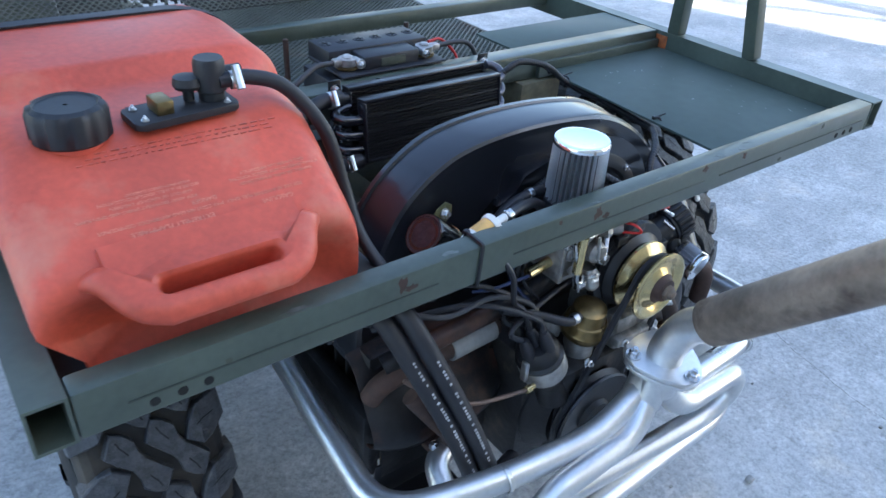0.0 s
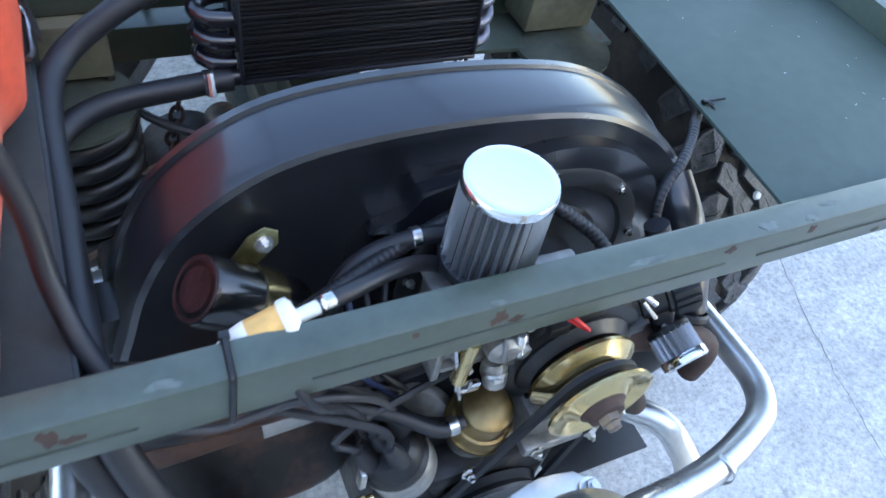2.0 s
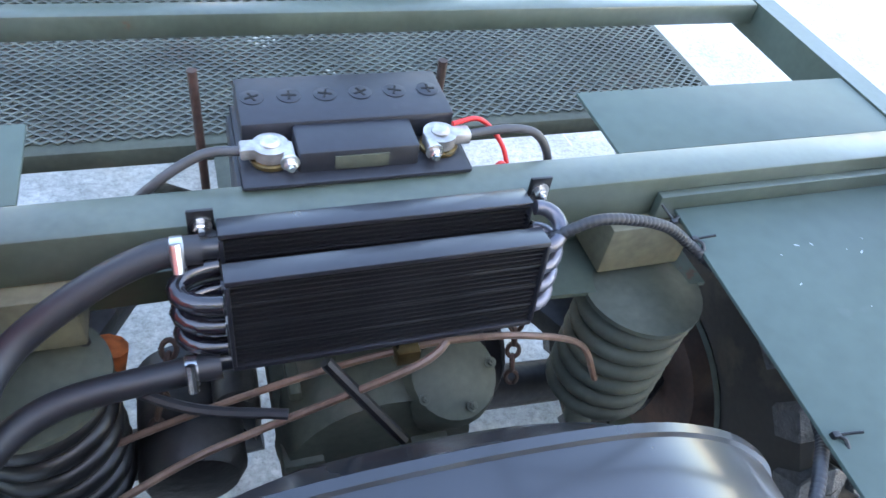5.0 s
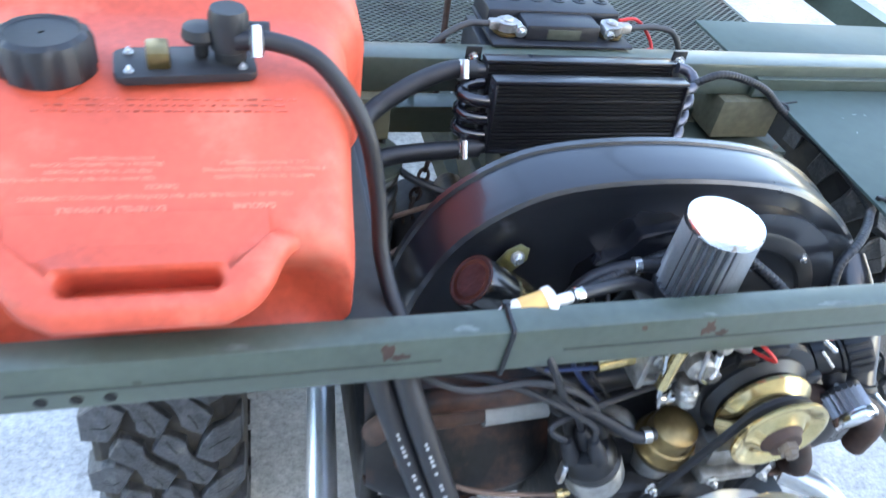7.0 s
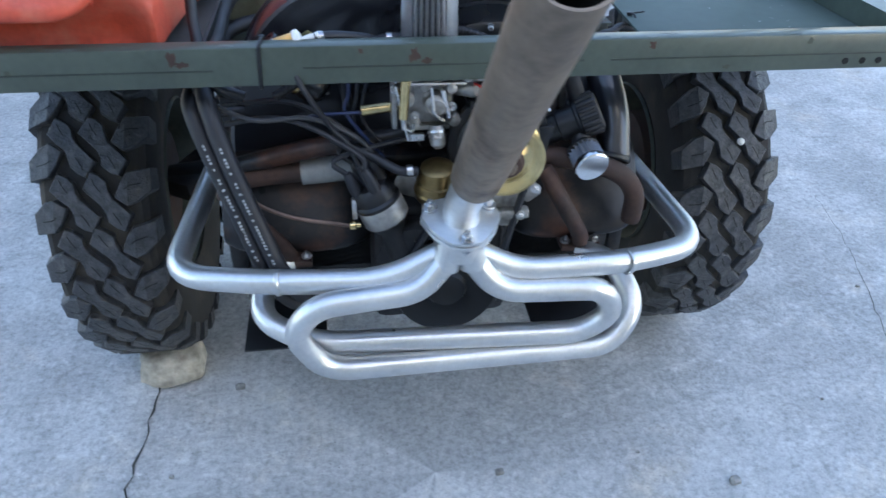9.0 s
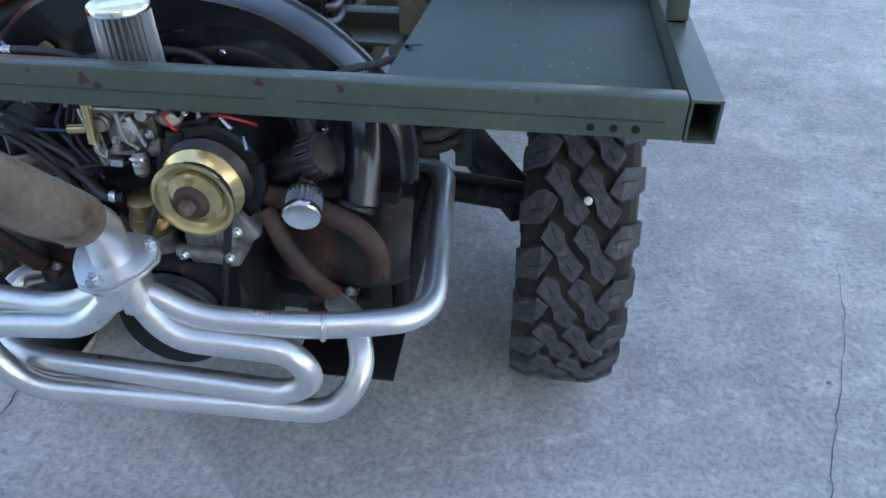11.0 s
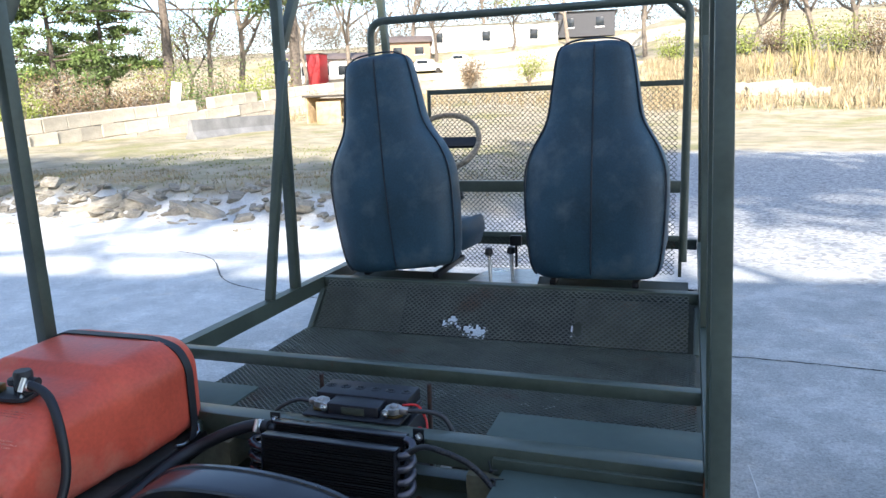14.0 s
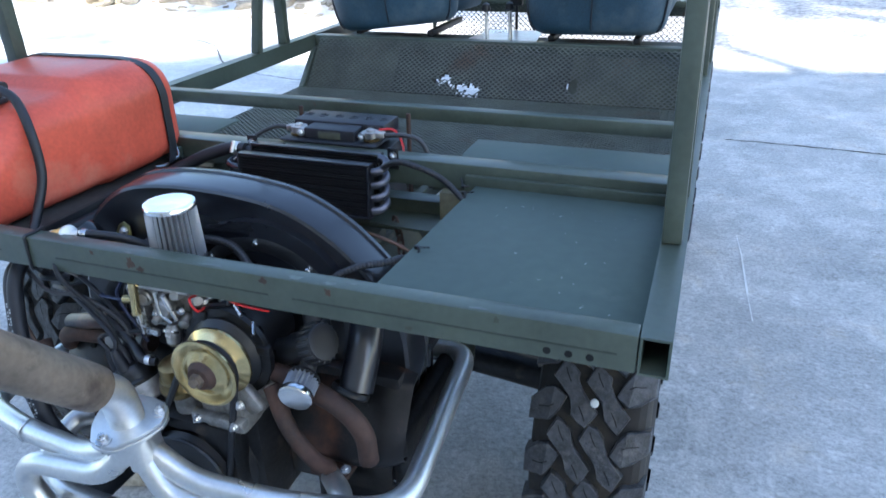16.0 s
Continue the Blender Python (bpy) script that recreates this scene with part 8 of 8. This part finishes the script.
def house(az0, az1, d, h, wall_m, roof_m, label, lift=0.0, windows=4, gable=1.2):
    a, b = far_at(az0, d), far_at(az1, d)
    z = min(a.z, b.z) - 0.3
    L = (b - a).length
    t = thing("house", ((a + b) / 2).xy.to_3d() + Vector((0, 0, z)), label, "building")
    ang = math.atan2(b.y - a.y, b.x - a.x)
    m = Matrix.Translation(Vector((a.x, a.y, z + lift))) @ Euler((0, 0, ang)).to_matrix().to_4x4()
    bm = box((0, 0, 0), (L, 7, h))
    bmesh.ops.transform(bm, matrix=m, verts=bm.verts)
    part("wall", bm, wall_m, t)
    bm = extrude([(-0.4, h), (7.4, h), (3.5, h + gable)], L + 0.8, Matrix(((0, 0, 1, -0.4), (1, 0, 0, 0), (0, 1, 0, 0.01), (0, 0, 0, 1))))
    bmesh.ops.transform(bm, matrix=m, verts=bm.verts)
    part("roof", bm, roof_m, t)
    for k in range(windows):
        x = L * (k + 0.5) / windows
        bm = box((x - 0.55, -0.05, h * 0.38), (x + 0.55, 0.03, h * 0.75), 0.02)
        bmesh.ops.transform(bm, matrix=m, verts=bm.verts)
        w = part("window", bm, PANE, t)
        bm = box((x - 0.65, -0.08, h * 0.34), (x + 0.65, 0.02, h * 0.38))
        bmesh.ops.transform(bm, matrix=m, verts=bm.verts)
        part("sill", bm, SIDING, w)
    return t


house(-31.0, -24.2, 92, 3.0, SIDING, ROOFING, "low pale house with a brown roof on the hill", 0.3, 5, 1.0)
house(-20.6, -9.8, 104, 3.6, SIDING, SIDING, "long white flat-roofed trailer building on the hill", 0.3, 3, 0.4)
house(-10.0, -5.6, 108, 3.4, DARKPANEL, DARKPANEL, "dark boxy building beside the white one", 0.6, 2, 0.3)
house(-22.8, -19.5, 96, 2.4, mat("brown_board", (0.30, 0.20, 0.13), 0.7, var=0.15), ROOFING, "small brown house on the hill", 0.8, 2, 1.1)
p = far_at(-28.1, 90)
rb = thing("red_shed", p, "small bright red shed beside the pale house", "shed")
part("wall", box((p.x - 0.85, p.y - 1, p.z - 0.2), (p.x + 0.85, p.y + 1, p.z + 3.3), 0.02), REDPAINT, rb)
part("roof", box((p.x - 0.95, p.y - 1.1, p.z + 3.301), (p.x + 0.95, p.y + 1.1, p.z + 3.42), 0.02), ROOFING, rb)


def far_car(az, d, long, label):
    p = far_at(az, d)
    c = thing("car", p, label, "car", "cars parked on the hill")
    body = extrude([(0, 0.35), (long, 0.35), (long, 0.95), (long * 0.97, 1.05), (long * 0.66, 1.08), (long * 0.58, 1.62), (long * 0.32, 1.66), (long * 0.22, 1.1), (0.05, 1.0)], 1.75, Matrix(((1, 0, 0, p.x), (0, 0, -1, p.y + 1.75), (0, 1, 0, p.z), (0, 0, 0, 1))), None, 0.05)
    part("body", body, WHITE, c)
    part("side_window", box((p.x + long * 0.30, p.y - 0.02, p.z + 1.15), (p.x + long * 0.56, p.y + 0.0, p.z + 1.52), 0.005), PANE, c)
    for x in (long * 0.2, long * 0.8):
        w = part("wheel", lathe([(0.18, 0), (0.33, 0.01), (0.35, 0.05), (0.35, 0.2)], (p.x + x, p.y - 0.01, p.z + 0.35), (0, 1, 0), 20), TYREMAT, c)


far_car(-21.5, 88, 5.2, "white pickup truck parked on the hill")
far_car(-18.6, 89, 4.6, "white car parked on the hill")
SLAT = mat("weathered_picket", (0.42, 0.39, 0.34), 0.85, var=0.2, scale=2, each=0.15)
fence = thing("picket_fence", far_at(-10, 88), "long weathered picket fence along the hill", "fence")
bm = box((-0.11, -0.015, 0), (0.11, 0.015, 1.5), 0)
slat_me = bpy.data.meshes.new("slat")
bm.to_mesh(slat_me)
bm.free()
slat_me.materials.append(SLAT)
line = resample([far_at(-18.5, 86), far_at(-10, 88), far_at(-1, 90), far_at(2, 90)], 0.27)
for p in line:
    o = new("slat", slat_me)
    o.parent = fence
    o.location = p - fence.location
bm = bmesh.new()
tube([p + Vector((0, 0.05, 1.0)) for p in line[::8]], 0.05, 4, bm)
part("fence_rail", bm, SLAT, fence)
